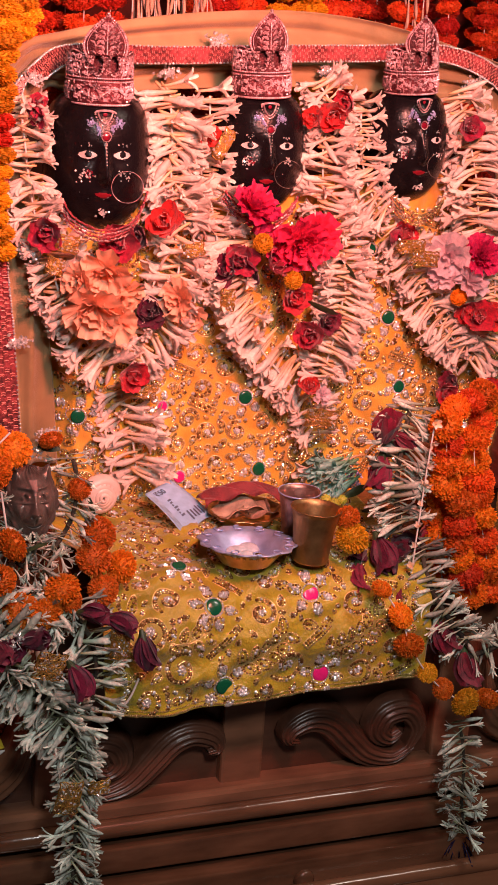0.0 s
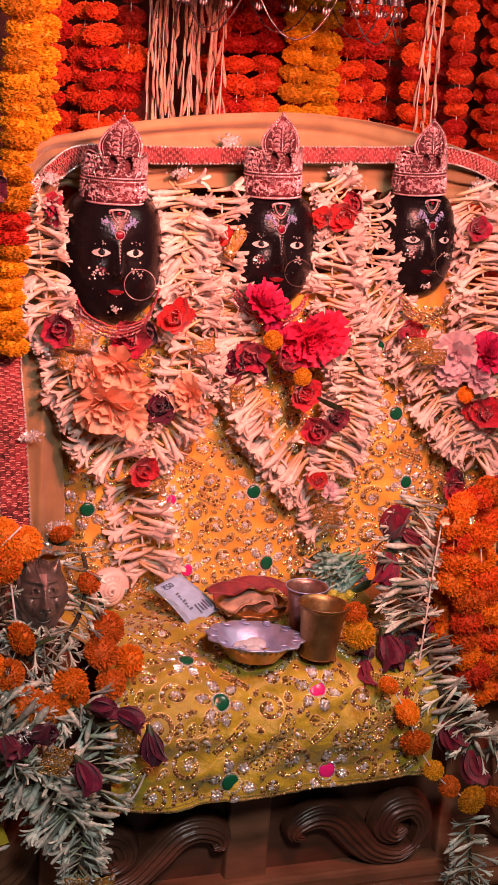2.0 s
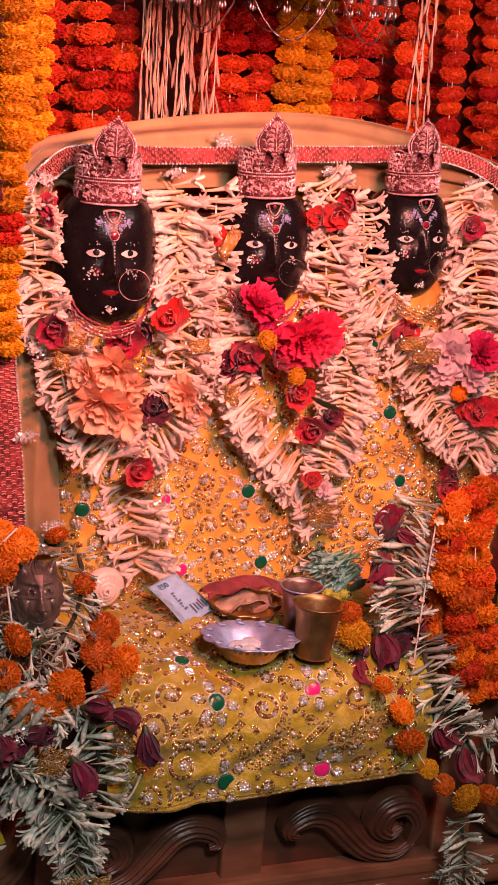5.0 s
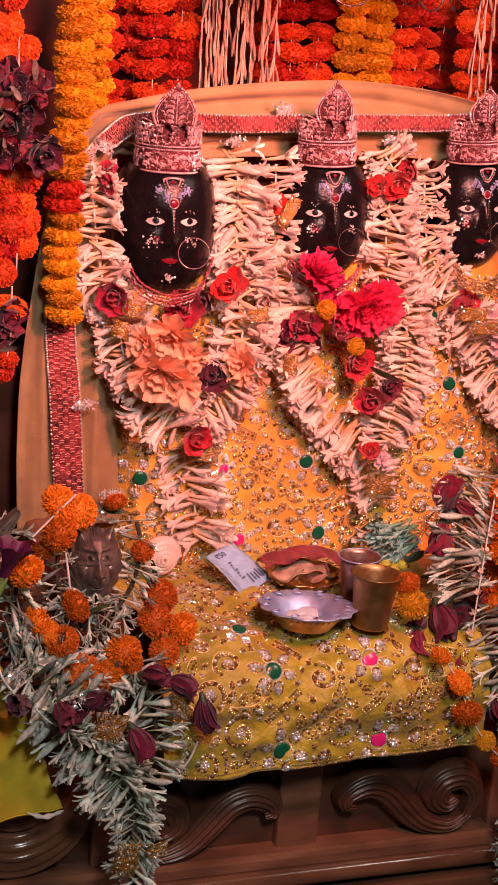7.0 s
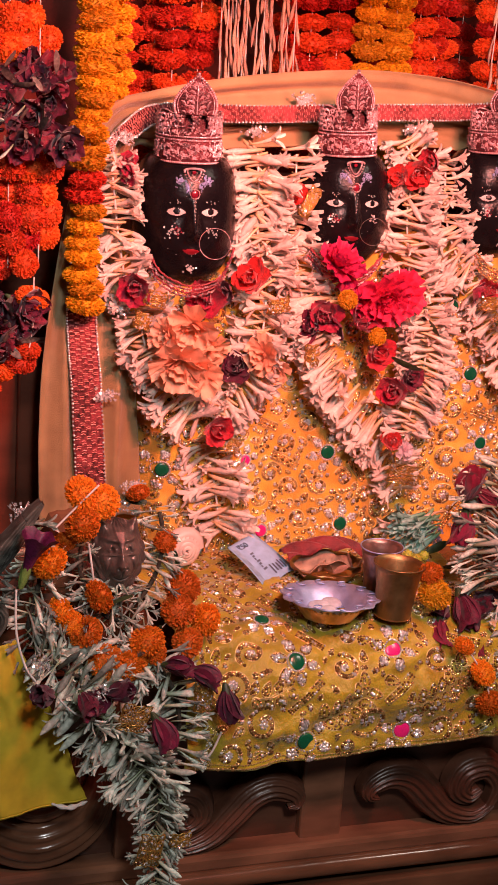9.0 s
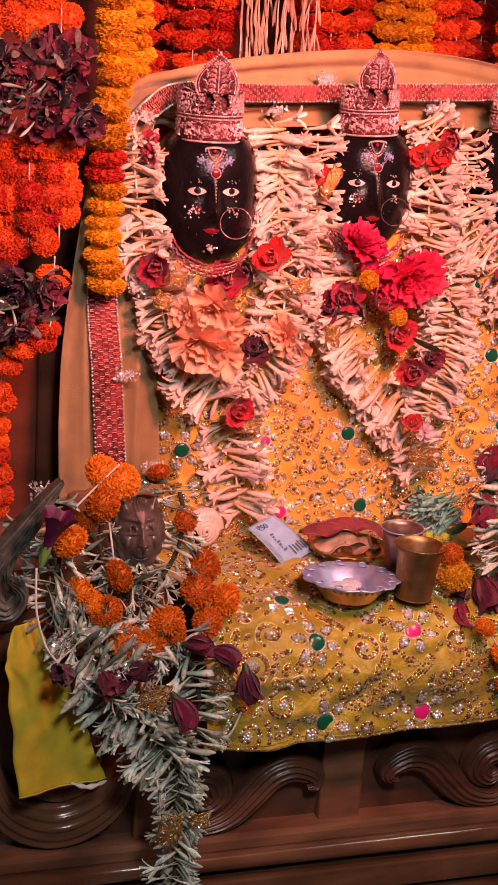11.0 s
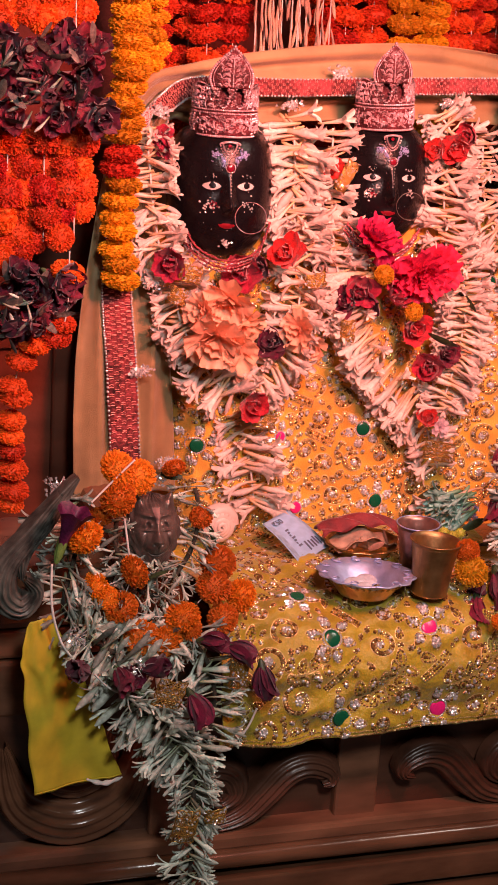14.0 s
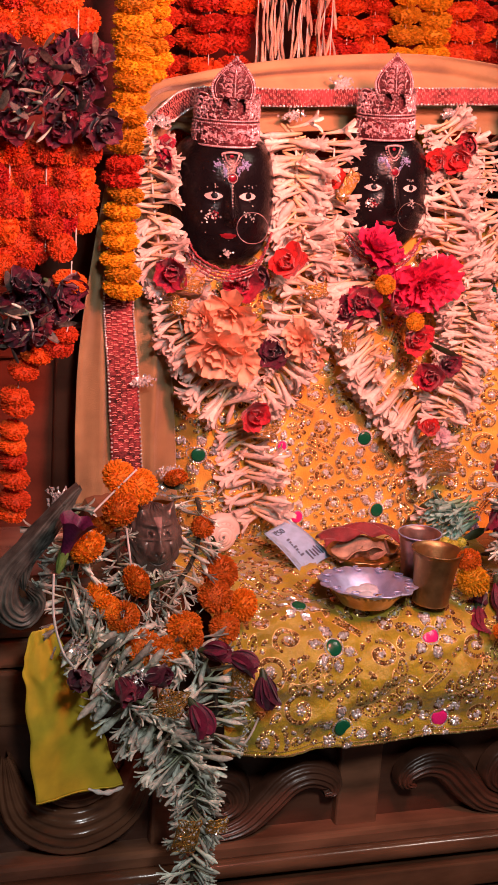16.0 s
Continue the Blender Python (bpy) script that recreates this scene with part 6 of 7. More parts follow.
WREATH = [(-0.580, 0.020, 0.900), (-0.547, 0.020, 0.883), (-0.584, 0.000, 0.856), (-0.635, 0.000, 0.798), (-0.617, -0.010, 0.718), (-0.560, -0.020, 0.742), (-0.583, -0.030, 0.688), (-0.481, -0.030, 0.660), (-0.418, 0.000, 0.693), (-0.434, 0.030, 0.803), (-0.404, 0.020, 0.725), (-0.369, 0.000, 0.672), (-0.407, -0.020, 0.645), (-0.551, -0.040, 0.638), (-0.509, -0.040, 0.627), (-0.601, -0.020, 0.701), (-0.467, -0.035, 0.640), (-0.481, 0.040, 0.886), (-0.606, 0.020, 0.823)]
wr = thing("marigold_wreath", WREATH[0], "orange marigold wreath laid round the carved lion", "flower garland")
for i, p in enumerate(WREATH):
    small = i in (9, 15, 16, 17, 18)
    flower("m_orange", wr, p, TOWARD + jit(1.1), 0.020 if small else rng.uniform(0.026, 0.032), squash=rng.uniform(0.58, 0.85))
    if i % 2:
        flower("leaf", wr, Vector(p) + Vector((0.02, 0.01, -0.02)), jit(1), 0.04, "leaf")
for a, b in zip(WREATH[:8], WREATH[1:9]):
    string(wr, [a, Vector(a).lerp(Vector(b), 0.5) + Vector((0, 0.01, -0.01)), b], 0.001)
WILT = "wilting greenish white tuberose garland hanging over the throne"
W = dict(kind="tube_green", group="wilting garlands", core=0.004)
T([(-0.655, 0.040, 0.848), (-0.642, 0.030, 0.766), (-0.664, 0.010, 0.681), (-0.631, -0.020, 0.642)], WILT, 0.065, 0.009, fan=0.8, out=0.4, droop=(-0.4, 0, -0.2), **W)
T([(-0.439, 0.050, 0.846), (-0.434, 0.040, 0.801), (-0.449, 0.030, 0.747), (-0.480, 0.020, 0.706)], WILT, 0.045, 0.008, fan=0.8, out=0.4, **W)
T([(-0.569, 0.050, 0.809), (-0.570, 0.040, 0.755), (-0.540, 0.010, 0.696), (-0.492, 0.010, 0.682)], WILT, 0.045, 0.008, fan=0.8, out=0.4, **W)
T([(-0.652, -0.030, 0.659), (-0.604, -0.040, 0.624), (-0.551, -0.050, 0.593)], WILT, 0.065, 0.006, fan=0.4, out=0.3, droop=(-0.5, 0, -0.2), **W)
T([(-0.465, -0.030, 0.627), (-0.436, -0.050, 0.573), (-0.425, -0.050, 0.501), (-0.438, -0.050, 0.441)], WILT, 0.062, 0.0075, fan=0.45, out=0.3, droop=(0.3, 0, -0.1), **W)
T([(-0.607, -0.040, 0.581), (-0.567, -0.050, 0.536), (-0.522, -0.050, 0.485), (-0.467, -0.040, 0.420)], WILT, 0.070, 0.0075, fan=0.5, out=0.3, droop=(-0.6, 0, -0.5), **W)
T([(-0.554, -0.050, 0.549), (-0.522, -0.060, 0.500), (-0.476, -0.060, 0.442), (-0.444, -0.050, 0.369)], WILT, 0.070, 0.0085, fan=0.5, out=0.3, droop=(-0.1, 0, -0.7), **W)
T([(-0.640, -0.010, 0.650), (-0.575, -0.030, 0.640), (-0.520, -0.035, 0.610), (-0.465, -0.030, 0.640)], WILT, 0.060, 0.0075, fan=0.5, out=0.4, droop=(0, 0, -0.5), **W)
T([(-0.460, -0.050, 0.393), (-0.453, -0.060, 0.324), (-0.454, -0.060, 0.249), (-0.457, -0.060, 0.130)], WILT, 0.055, 0.0055, fan=0.6, out=0.4, droop=(0, 0, -0.6), **W)
cluster("rosebud_spray", "dark maroon rosebuds tied into the wilting garland", "flowers", [
    ((-0.646, -0.070, 0.608), "bud", 0.046, (-0.75, -0.5, 0.25)), ((-0.603, -0.080, 0.609), "bud", 0.042, (0.2, -0.8, -0.4)), ((-0.561, -0.080, 0.604), "bud", 0.045, (0.7, -0.6, 0.3)), ((-0.479, -0.080, 0.549), "bud_red", 0.052, (0.45, -0.5, -0.8)), ((-0.360, -0.080, 0.583), "bud", 0.05, (0.1, -0.3, -1)), ((-0.417, -0.070, 0.620), "bud", 0.046, (0.8, -0.5, -0.2)), ((-0.457, -0.060, 0.630), "bud", 0.042, (0.6, -0.7, 0.2)), ((-0.580, -0.070, 0.582), "rose_dark", 0.026)])
cluster("trumpet_flower", "purple trumpet flower with green calyx on its stalk", "flower", [((-0.684, -0.030, 0.792), "trumpet", 0.072, (0.24, -0.1, 1))])
cluster("tuberose_bunch", "loose greenish tuberoses lying under the carved lion", "flowers", [(Vector((-0.523, 0.000, 0.708)) + Vector((rng.uniform(-0.05, 0.05), rng.uniform(0, 0.03), rng.uniform(-0.035, 0.02))), "tube_green", rng.uniform(0.04, 0.055), (rng.uniform(-0.8, 0.8), -0.5, rng.uniform(-0.6, 0.8))) for _ in range(26)])
thr = thing("garland_thread", (-0.699, -0.030, 0.758), "white cotton thread looped along the wilting garland", "thread")
string(thr, [(-0.696, -0.030, 0.772), (-0.697, -0.040, 0.706), (-0.685, -0.050, 0.653), (-0.669, -0.060, 0.627)], 0.002)
string(thr, [(-0.635, -0.070, 0.599), (-0.611, -0.080, 0.576), (-0.564, -0.080, 0.555), (-0.546, -0.080, 0.563), (-0.497, -0.080, 0.536), (-0.466, -0.080, 0.492)], 0.0018)
string(thr, [(-0.363, -0.080, 0.508), (-0.378, -0.080, 0.474), (-0.396, -0.070, 0.446)], 0.002)
string(thr, [(-0.560, 0.000, 0.919), (-0.596, 0.000, 0.885), (-0.631, 0.000, 0.851)], 0.0018)
string(thr, [(-0.573, 0.000, 0.823), (-0.571, -0.010, 0.794), (-0.565, -0.010, 0.755)], 0.0018)


def gold_net(p, w, h, turn=0.0):
    """A crumpled scrap of gold lace."""
    g = thing("gold_lace", p, "crinkled gold lace bound round the garland", "lace", "gold lace")
    spin = Matrix.Rotation(turn, 3, "Y")
    crumple = lambda x, z: Vector((x + 0.0015 * math.sin(z * 400), -0.012 * math.sqrt(max(0.0, 1.0 - (x / w / 1.3) ** 2)) + 0.003 * noise.noise(Vector((x * 120, z * 120, p[0] * 50))), z + 0.0015 * math.sin(x * 380)))
    for k in range(-4, 5):
        for s in (-1, 1):
            pts = [crumple(max(-w, min(w, w * (k / 4 + s * t * 0.8))), h * t) for t in np.linspace(-1, 1, 9)]
            put("braid", tube_along("braid", [spin @ q for q in pts], 0.0010, M["lace_gold"], 4), g)
    for k in range(5):
        pts = [crumple(w * t, h * (k / 2 - 1)) for t in np.linspace(-1, 1, 9)]
        put("braid", tube_along("braid", [spin @ q for q in pts], 0.0013, M["lace_gold"], 4), g)
    bead_cloud("sequin_work", [(spin @ crumple(rng.uniform(-w, w), rng.uniform(-h, h)), TOWARD + jit(0.7), rng.uniform(0.0015, 0.0028)) for _ in range(26)], M["sequin"], g, 0.8)


for p, w, h, a in (((-0.519, -0.085, 0.562), 0.024, 0.022, 0.3), ((-0.397, -0.070, 0.574), 0.016, 0.024, 0), ((-0.481, -0.085, 0.319), 0.02, 0.028, 0.2), ((-0.427, -0.080, 0.326), 0.018, 0.012, 0), ((0.154, 0.311, 0.783), 0.034, 0.018, 0.2), ((-0.056, 0.377, 1.292), 0.012, 0.028, 0.5), ((0.335, 0.343, 1.104), 0.03, 0.012, 0), ((-0.371, 0.361, 1.088), 0.016, 0.014, 0.3), ((-0.204, 0.331, 0.859), 0.022, 0.012, 0.2), ((-0.046, 0.342, 1.017), 0.014, 0.02, 0), ((-0.352, 0.352, 1.128), 0.02, 0.014, 0.2), ((-0.118, 0.345, 1.112), 0.02, 0.012, -0.2), ((0.352, 0.318, 1.085), 0.03, 0.014, 0.1)):
    gold_net(p, w, h, a)

# the lemon cloth that hangs at the corner
NEAR = spline([(-0.720, 0.0, 0.664), (-0.731, 0.0, 0.619), (-0.728, 0.0, 0.566), (-0.720, 0.0, 0.470), (-0.708, 0.0, 0.362)], 30)
FAR = spline([(-0.683, 0.01, 0.668), (-0.656, 0.01, 0.610), (-0.627, 0.01, 0.547), (-0.590, 0.01, 0.451), (-0.559, 0.01, 0.369)], 30)
lem = thing("lemon_cloth", NEAR[0], "plain lemon yellow cotton cloth hanging from the arm", "cloth")


def at(u, v):
    k = min(30, round(v * 30))
    crease = 0.003 * math.sin(u * 8 + v * 4) * (0.4 + v) + 0.006 * noise.noise(Vector((u * 6, v * 5, 3.0)))
    return NEAR[k].lerp(FAR[k], u) - NEAR[0] + Vector((0.004 * noise.noise(Vector((v * 9, 1.0, 2.0))), crease, 0))


thicken(put("cloth", grid_mesh("cloth", 24, 30, at, M["lime_cloth"]), lem), 0.0012)
put("hem", tube_along("hem", [at(u, 1.0) + Vector((0, -0.001, 0.003)) for u in np.linspace(0, 1, 24)], 0.0013, M["lime_cloth"], 5), lem)

lc = thing("lace_end", (-0.624, -0.01, 0.382), "crumpled white lace end below the lemon cloth", "lace")
put("lace", tube_along("lace", spline([(0, 0, 0), (0.029, -0.004, -0.010), (0.061, 0, -0.006)], 20), lambda t: 0.0042 * math.sin(math.pi * (0.1 + 0.8 * t)) * (1 + 0.25 * math.sin(t * 23 + 1)), M["thread"], 8), lc)
for p, w, k in (((-0.666, 0.06, 0.855), 0.016, 70), ((-0.499, 0.065, 0.862), 0.014, 40), ((-0.667, -0.08, 0.668), 0.015, 40), ((-0.572, -0.085, 0.609), 0.012, 30)):
    foil = thing("foil_sprig", p, "crumpled silver foil tied among the flowers", "foil", "foil sprigs")
    bead_cloud("foil", [(jit(w), TOWARD + jit(1), rng.uniform(0.0015, 0.004)) for _ in range(k)], M["sequin"], foil, 0.6)
    for q in range(5):
        d = jit(1).normalized() * w * 1.7
        put("tinsel", tube_along("tinsel", [(0, 0, 0), d * 0.6, d], 0.0008, M["silver"], 3), foil)

# ---------------------------------------------------------------- garlands hanging at the left front


def left_spot(a, b, y):
    """A place in the hanging mass: a to the right and b down, in units of 0.87 mm, at the depth y."""
    return Vector((-0.771 + 0.24 * y + 0.00087 * a + 1.1e-7 * a * b, y, 1.58 - 0.0625 * y + 0.00004 * a - 0.00086 * b))


yc = thing("marigold_garland", (-0.473, 0.370, 1.782), "string of yellow marigolds with a red band hanging in front", "flower garland", "hanging garlands")
line = [((-0.473, 0.370, 1.782)), ((-0.468, 0.370, 1.566)), ((-0.473, 0.370, 1.372)), ((-0.477, 0.370, 1.280)), ((-0.475, 0.370, 1.116))]
string(yc, line)
for p, d in evenly(line, 0.0265):
    red = (-0.490, 0.370, 1.300)[2] - 0.02 < p.z < (-0.491, 0.370, 1.347)[2] + 0.01
    flower("m_red" if red else "m_yellow", yc, p + jit(0.005), d + jit(0.2), rng.uniform(0.031, 0.036), squash=0.55)
    if p.z > (-0.475, 0.370, 1.439)[2]:
        flower("m_yellow", yc, p + Vector((0.045, 0.03, 0.01)) + jit(0.005), d + jit(0.2), rng.uniform(0.028, 0.033), squash=0.55)
fr = thing("marigold_cluster", (-0.662, 0.250, 1.728), "dense cluster of orange marigold strings hanging in front", "flower garland", "hanging garlands")
for x in (-20, 10, 42, 75, 108, 138):
    for y in (-260, -205, -150, -95, -40, 12, 230, 278, 322, 366, 408, 440):
        if x > 120 and y > 400 or (y > 430 and x > 60) or (x > 130 and y < 0):
            continue
        p = left_spot(x + rng.uniform(-8, 8) - (12 if y > 380 else 0), y + rng.uniform(-8, 8), 0.25 + rng.uniform(-0.02, 0.02))
        flower("m_deep" if rng.random() < 0.85 else "m_red", fr, p, TOWARD + jit(0.6), rng.uniform(0.0245, 0.029), squash=0.85)
for x in (10, 75, 130):
    string(fr, [left_spot(x, -300, 0.25), left_spot(x, 100, 0.25), left_spot(x, 420, 0.25)])
mr = thing("rose_cluster", left_spot(80, 120, 0.2), "dark maroon roses with wilted leaves tied in a hanging garland", "flower garland", "hanging garlands")
for n_, x0, x1, y0, y1 in ((34, 0, 175, 50, 205), (24, 0, 110, 465, 580)):
    for _ in range(n_):
        flower(rng.choice(("rose_dark", "rose_dark", "bud")), mr, left_spot(rng.uniform(x0, x1), rng.uniform(y0, y1), 0.21 + rng.uniform(-0.02, 0.03)), TOWARD + jit(1.2), rng.uniform(0.026, 0.042))
    for _ in range(n_):
        flower("leaf_grey", mr, left_spot(rng.uniform(x0 - 10, x1), rng.uniform(y0, y1), 0.17 + rng.uniform(-0.02, 0.03)), TOWARD * 0.2 + jit(1), rng.uniform(0.022, 0.042), "leaf")
    for _ in range(n_ // 3):
        flower("tube_green_bud", mr, left_spot(rng.uniform(x0 - 10, x1 * 0.6), rng.uniform(y0 + 40, y1), 0.17), TOWARD * 0.2 + jit(1), rng.uniform(0.03, 0.045), "bud")
st = thing("marigold_string", left_spot(116, 440, 0.2), "loose string of orange marigolds hanging beside the panel", "flower garland", "hanging garlands")
string(st, [left_spot(120, 430, 0.2), left_spot(110, 570, 0.2), left_spot(40, 632, 0.22), left_spot(22, 745, 0.22), left_spot(22, 900, 0.22)])
for x, y in ((118, 470), (108, 567), (95, 590), (38, 632), (24, 680), (28, 700), (22, 745), (20, 775), (22, 804), (24, 842), (26, 885), (20, 910), (60, 600)):
    flower("m_deep", st, left_spot(x, y, 0.21), Vector((0.1, -0.35, 1)), rng.uniform(0.024, 0.03), squash=0.55)

# ---------------------------------------------------------------- the flowers on the right arm
EYE = Vector((-1.28, -2.19, 1.72))
near = lambda p: Vector(p).lerp(EYE, 0.02)
RL = "orange marigold garland heaped over the carved arm"
bead_garland([near(p) for p in [(0.347, 0.060, 0.895), (0.266, 0.040, 0.870), (0.252, 0.020, 0.793), (0.262, 0.020, 0.716)]], ("m_orange", "m_deep", "m_fire"), RL, 0.0295, 0.036, 0.86, "arm garlands", wob=1.0)
bead_garland([near(p) for p in [(0.371, 0.080, 0.860), (0.324, 0.040, 0.801), (0.330, 0.020, 0.719), (0.343, 0.010, 0.644), (0.359, 0.000, 0.567), (0.375, 0.000, 0.502)]], ("m_orange", "m_deep", "m_fire"), RL, 0.0295, 0.036, 0.86, "arm garlands", wob=1.0)
bead_garland([near(p) for p in [(0.284, 0.000, 0.710), (0.281, 0.000, 0.644), (0.301, 0.000, 0.586), (0.327, 0.000, 0.526)]], ("m_orange", "m_deep", "m_fire"), RL, 0.0295, 0.036, 0.86, "arm garlands", wob=1.0)
bead_garland([near(p) for p in [(0.431, 0.040, 0.824), (0.447, 0.020, 0.752), (0.426, 0.000, 0.672), (0.446, -0.010, 0.594), (0.456, -0.020, 0.511)]], ("m_orange", "m_deep", "m_fire"), RL, 0.0295, 0.036, 0.86, "arm garlands", wob=1.0)
bead_garland([near(p) for p in [(0.518, 0.060, 0.730), (0.513, 0.030, 0.650), (0.534, 0.020, 0.559), (0.573, 0.020, 0.458)]], ("m_orange", "m_deep", "m_fire"), RL, 0.0295, 0.036, 0.86, "arm garlands", wob=1.0)
bead_garland([near(p) for p in [(0.584, 0.100, 0.791), (0.582, 0.070, 0.709), (0.590, 0.050, 0.610), (0.624, 0.050, 0.449)]], ("m_fire", "m_deep", "m_fire"), RL, 0.030, 0.037, 0.86, "arm garlands", wob=1.0)
bead_garland([near(p) for p in [(0.549, 0.100, 0.759), (0.556, 0.080, 0.672), (0.569, 0.060, 0.585), (0.588, 0.060, 0.486)]], ("m_fire", "m_deep"), RL, 0.029, 0.038, 0.86, "arm garlands", wob=1.0)
bead_garland([near(p) for p in [(0.469, 0.100, 0.766), (0.459, 0.070, 0.675), (0.456, 0.050, 0.532), (0.456, 0.040, 0.466)]], ("m_fire", "m_orange"), RL, 0.028, 0.038, 0.86, "arm garlands", wob=1.0)
bead_garland([near(p) for p in [(0.270, 0.080, 0.736), (0.276, 0.060, 0.642), (0.289, 0.040, 0.536)]], ("m_fire", "m_orange"), RL, 0.028, 0.038, 0.86, "arm garlands", wob=1.0)
bead_garland([(0.531, 0.0, 0.597), (0.538, 0.0, 0.52), (0.563, 0.0, 0.433), (0.586, 0.0, 0.356)], ("m_orange", "m_fire"), RL, 0.028, 0.037, 0.86, "arm garlands", wob=1.0)
low = thing("marigold_loop", (0.110, -0.040, 0.585), "loop of small orange and yellow marigolds under the arm", "flower garland", "arm garlands")
LOOP = [((0.108, -0.040, 0.585), "m_orange", 0.024), ((0.143, -0.050, 0.533), "m_orange", 0.028), ((0.168, -0.060, 0.471), "m_orange", 0.032), ((0.200, -0.070, 0.420), "m_yellow", 0.023), ((0.241, -0.070, 0.379), "m_orange", 0.026), ((0.287, -0.080, 0.351), "m_yellow", 0.032), ((0.336, -0.080, 0.356), "m_orange", 0.026), ((0.391, -0.070, 0.371), "m_orange", 0.026), ((0.456, -0.060, 0.384), "m_yellow", 0.028), ((0.487, -0.050, 0.427), "m_orange", 0.032), ((0.078, 0.020, 0.660), "m_yellow", 0.034), ((0.069, 0.030, 0.695), "m_orange", 0.026)]
string(low, [near(p) for p, *_ in LOOP[:10]], 0.0015)
for p, k, s in LOOP:
    flower(k, low, near(p) + jit(0.004), TOWARD + jit(0.9), s * rng.uniform(0.78, 0.95), squash=rng.uniform(0.65, 0.9))
T([near(p) for p in [(0.218, 0.100, 0.865), (0.196, 0.080, 0.798), (0.180, 0.060, 0.730), (0.184, 0.040, 0.650)]], WILT, 0.062, 0.006, kind="tube_green", group="wilting garlands", core=0.005, fan=0.5, out=0.4)
T([near(p) for p in [(0.229, 0.030, 0.627), (0.222, 0.000, 0.585), (0.240, -0.030, 0.529), (0.306, -0.040, 0.445)]], WILT, 0.056, 0.0075, kind="tube_green", group="wilting garlands", core=0.005, fan=0.5, out=0.4)
T([near(p) for p in [(0.503, 0.020, 0.516), (0.458, 0.000, 0.460), (0.378, -0.030, 0.428), (0.310, -0.040, 0.421)]], WILT, 0.050, 0.010, kind="tube_green", group="wilting garlands", core=0.005, fan=0.5, out=0.4)
T([near(p) for p in [(0.303, -0.050, 0.279), (0.314, -0.060, 0.210), (0.318, -0.060, 0.137), (0.332, -0.060, 0.053)]], WILT, 0.052, 0.008, kind="tube_green", group="wilting garlands", core=0.003, fan=1.4, out=0.5)
cluster("rosebud_spray", "maroon rosebuds tied into the arm garland", "flowers", [
    ((0.135, 0.050, 0.825), "bud_red", 0.06, (-0.2, -0.4, 0.9)), ((0.156, 0.050, 0.839), "bud", 0.045, (0.5, -0.5, -0.4)), ((0.131, 0.040, 0.802), "bud_red", 0.055, (-0.2, -0.3, -1)), ((0.112, 0.000, 0.664), "bud", 0.062, (0.2, -0.6, -0.8)), ((0.077, 0.000, 0.620), "bud_red", 0.05, (-0.3, -0.6, -0.7)), ((0.132, -0.020, 0.595), "bud", 0.05, (0.3, -0.6, -0.6)), ((0.153, 0.000, 0.616), "bud", 0.045, (-0.2, -0.5, 0.8)), ((0.105, 0.020, 0.624), "bud", 0.04, (-0.8, -0.4, 0.2)), ((0.184, 0.020, 0.647), "rose_dark", 0.036), ((0.137, 0.020, 0.598), "rose_dark", 0.03), ((0.225, 0.030, 0.655), "rose", 0.03), ((0.212, -0.060, 0.514), "bud_red", 0.05, (0.5, -0.3, -0.8)), ((0.274, -0.070, 0.453), "bud", 0.060, (0.1, -0.3, -0.9)), ((0.380, -0.030, 0.673), "bud_red", 0.060, (0.05, -0.3, -1)), ((0.212, -0.060, 0.514), "bud", 0.06, (0.35, -0.4, -0.9)), ((0.546, -0.040, 0.310), "rose_dark", 0.04), ((0.522, -0.040, 0.290), "rose_dark", 0.035), ((0.358, 0.060, 0.900), "rose", 0.03)])
for pts in ([(0.220, 0.020, 0.860), (0.207, 0.010, 0.779), (0.195, 0.000, 0.676), (0.178, -0.020, 0.600)], [(0.436, 0.020, 0.798), (0.456, 0.010, 0.687), (0.452, 0.000, 0.589), (0.397, -0.060, 0.417)]):
    pts = [near(p) for p in pts]
    g = thing("flower_string", pts[0], "thread strung with small pale pink florets", "flower garland", "arm garlands")
    string(g, pts, 0.0016)
    for p, d in evenly(pts, 0.036):
        flower("floret", g, p + jit(0.003), TOWARD + jit(0.7), rng.uniform(0.008, 0.014), "floret")
tas = thing("tinsel_tassel", (0.322, -0.060, 0.052), "dark blue tinsel tassel at the garland's end", "tassel")
for k in range(40):
    a, b = rng.uniform(0, 6.28), rng.uniform(0.3, 1.5)
    d = Vector((math.cos(a) * math.sin(b), math.sin(a) * math.sin(b), -math.cos(b))) * rng.uniform(0.035, 0.065)
    put("tinsel", tube_along("tinsel", [(0, 0, 0), d * 0.5 + Vector((0, 0, 0.004)), d], 0.0012, M["blue"], 3), tas)
spine = spline([(-0.034, 0, 0.0), (-0.008, 0, 0.024), (0.006, 0, 0.062), (0.004, 0, 0.105), (0.0, 0, 0.122), (-0.002, 0, 0.135), (-0.004, 0, 0.150), (-0.004, 0, 0.156)], 70)
girth = [0.008, 0.026, 0.035, 0.027, 0.012, 0.019, 0.014, 0.002]
fin = tube_along("finial", spine, lambda t: float(np.interp(t * 7, range(8), girth)) * (1 + 0.025 * math.sin(t * 150) * (t < 0.5)), mat("dark_red_lacquered_wood", (0.11, 0.025, 0.018), 0.28, 0, 0, (20, 0.25)), 18)
rx = (0.366, 0.060, 0.735)
bm = bmesh.new()
box(bm, rx[0] - 0.030, rx[0] + 0.04, 0.12, 0.50, 0.58, rx[2] - 0.002, 0.02)
rarm = part("arm", bm, M["wood"], throne)
put("finial", fin, rarm, Matrix.Translation(rx))

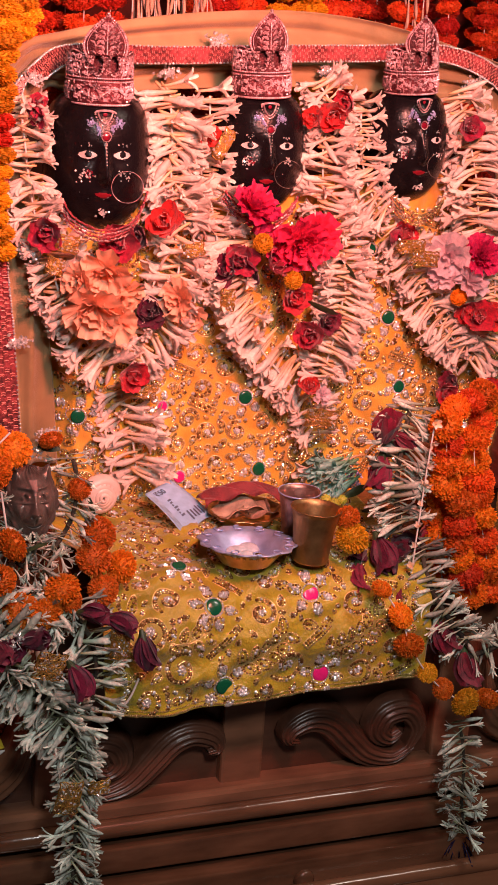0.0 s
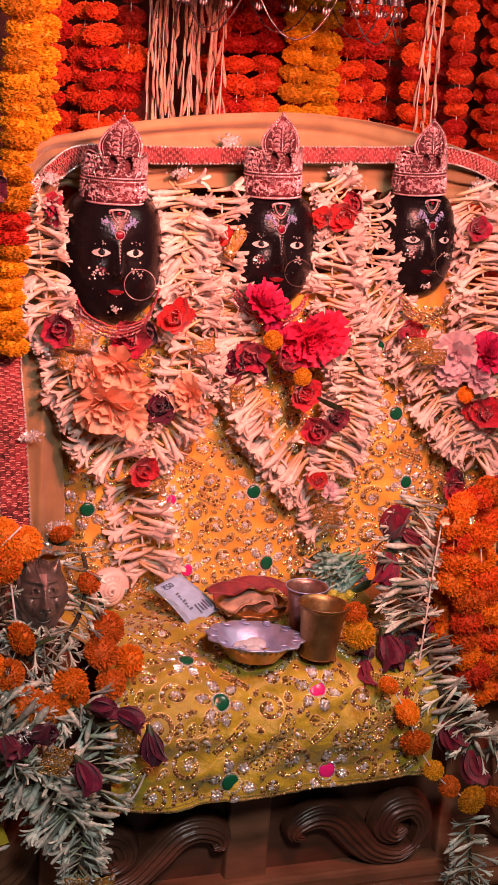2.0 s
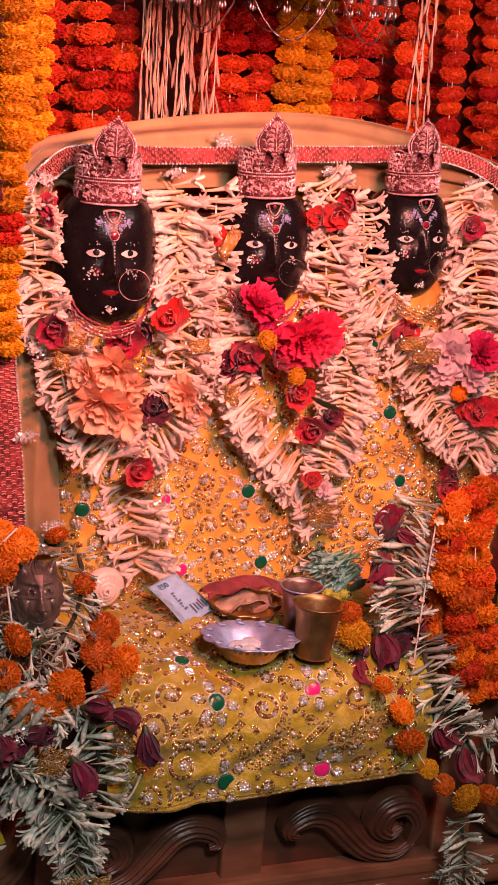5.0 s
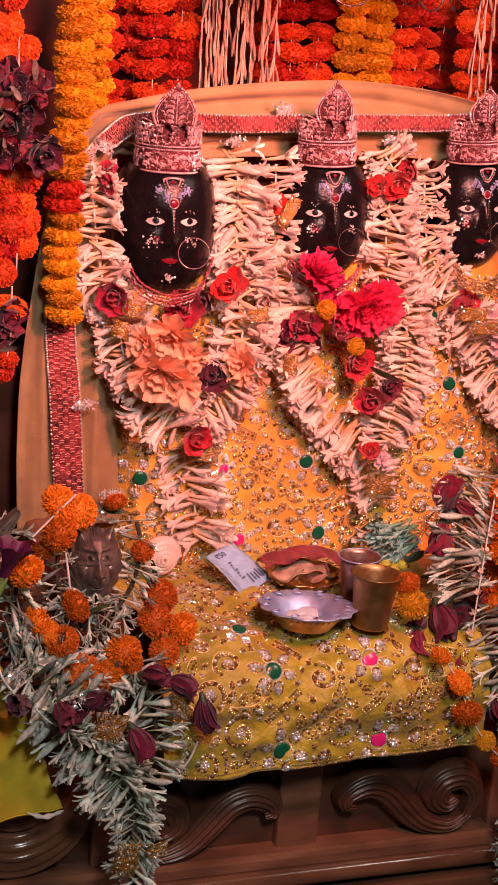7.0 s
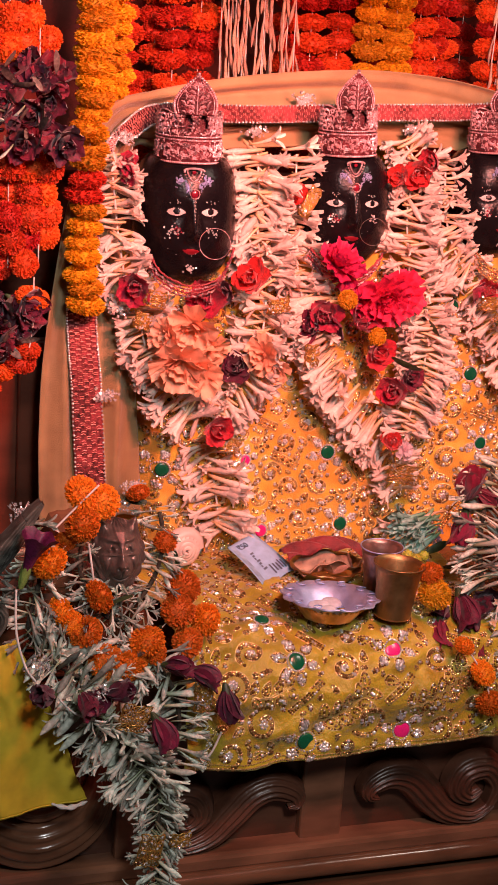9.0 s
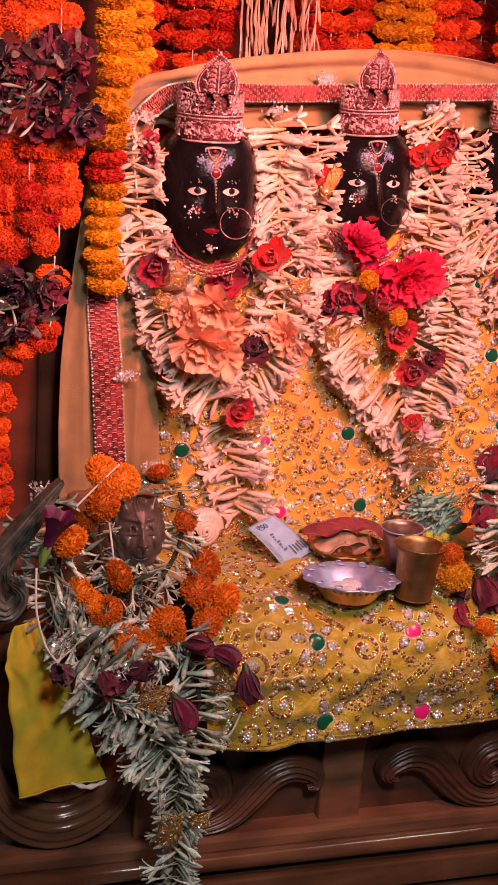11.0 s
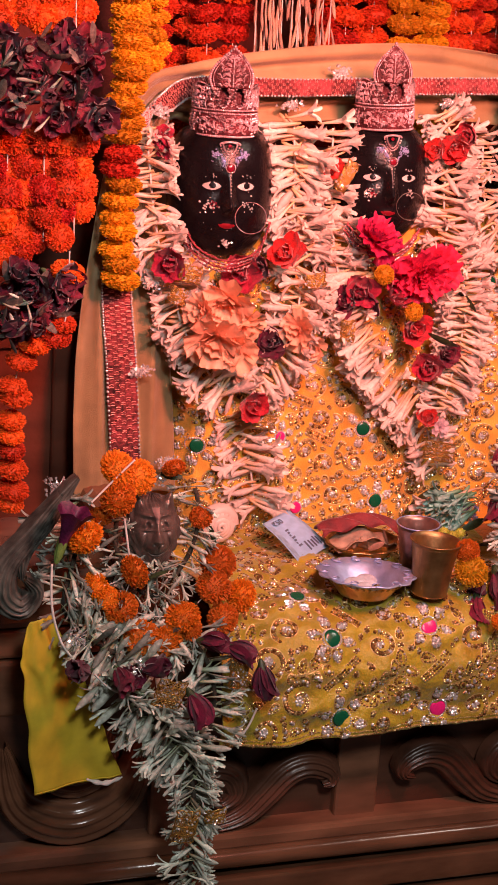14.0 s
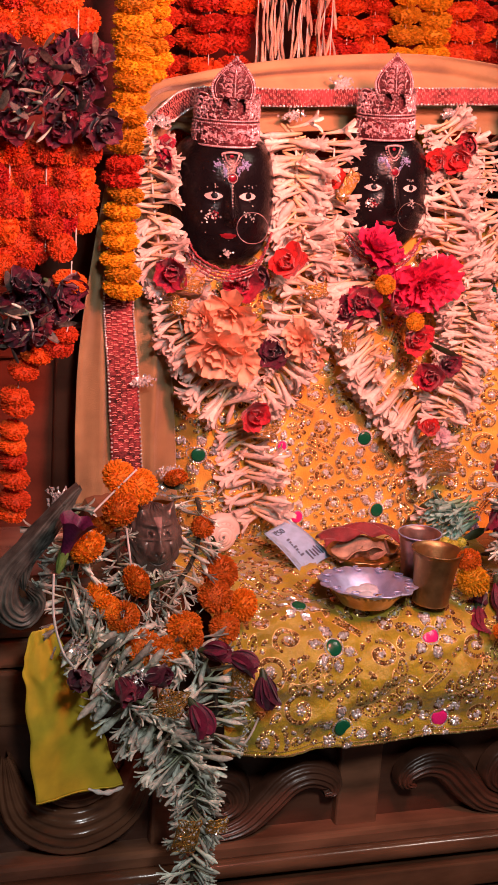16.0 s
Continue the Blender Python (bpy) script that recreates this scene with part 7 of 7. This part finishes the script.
# ---------------------------------------------------------------- the silver parasol above
cz = (0.080, 0.500, 1.757)
par = thing("silver_parasol", cz, "tarnished silver ceremonial parasol with bells hung on chains", "parasol")
verts, faces = [], []
for j in range(15):
    t = j / 14
    for i in range(96):
        a = 2 * math.pi * i / 96
        sc = 0.012 * abs(math.sin(8 * a)) * max(0, (t - 0.8) / 0.2)
        r = 0.215 * math.sin(t * math.pi * 0.5) + 0.004 * math.cos(16 * a) * t
        verts.append((r * math.cos(a), r * math.sin(a), 0.16 * math.cos(t * math.pi * 0.5) + sc + 0.01 * math.cos(16 * a) * t * t))
faces = [(j * 96 + i, j * 96 + (i + 1) % 96, j * 96 + 96 + (i + 1) % 96, j * 96 + 96 + i) for j in range(14) for i in range(96)]
thicken(put("dome", mesh_from("dome", verts, faces, M["silver_old"]), par), 0.002)
put("rim", tube_along("rim", [(0.217 * math.cos(a), 0.217 * math.sin(a), 0.012 * abs(math.sin(8 * a)) + 0.01 * math.cos(16 * a)) for a in np.linspace(0, 2 * math.pi, 129)[:-1]], 0.004, M["silver_old"], 6, True), par)
put("rod", tube_along("rod", [(0, 0, 0.15), (0, 0, 3.19 - cz[2])], 0.008, M["silver_old"], 8), par)
for k in range(72):
    a = 2 * math.pi * k / 72
    c = Vector((0.217 * math.cos(a), 0.217 * math.sin(a), 0.012 * abs(math.sin(8 * a)) + 0.01 * math.cos(16 * a) - 0.008))
    loop = [c + Vector((-math.sin(a) * 0.006 * math.cos(w), math.cos(a) * 0.006 * math.cos(w), 0.008 * math.sin(w))) for w in np.linspace(0, 6.2832, 11)[:-1]]
    put("fringe_loop", tube_along("fringe_loop", loop, 0.0016, M["silver_old"], 5, True), par)
BELL = lathe("bell", [(0.0, 0.0), (0.004, -0.001), (0.006, -0.008), (0.008, -0.016), (0.011, -0.020), (0.0, -0.019)], 12, M["silver_old"])
DROP = lathe("drop", [(0.0, 0.0), (0.002, -0.004), (0.004, -0.010), (0.0, -0.016)], 8, M["silver_old"])
for k in range(22):
    a = 2 * math.pi * k / 22
    p = Vector((0.205 * math.cos(a), 0.205 * math.sin(a), -0.002))
    b = put("bell", BELL, par, Matrix.Translation(p - Vector((0, 0, 0.014))) @ Matrix.Scale(0.85, 4))
    put("chain", tube_along("chain", [(0, 0, 0.016), (0, 0, 0)], 0.0012, M["silver_old"], 5), b)
    for q in (-1, 0, 1):
        put("drop", DROP, b, Matrix.Translation((0.006 * q, 0, -0.034 + 0.003 * abs(q))))
    put("wire", tube_along("wire", [(0, 0, -0.018), (0, 0, -0.036)], 0.0009, M["silver_old"], 4), b)
for a0 in np.linspace(0, 2 * math.pi, 9)[:-1]:
    pts = []
    for k in range(40):
        t = k / 39
        a = a0 + t * math.pi / 4
        pts.append(Vector((0.208 * math.cos(a), 0.208 * math.sin(a), -0.10 * 4 * t * (1 - t) + 0.0)))
    put("chain", tube_along("chain", pts, lambda t: 0.0016 + 0.0008 * math.sin(t * 300), M["silver_old"], 5), par)
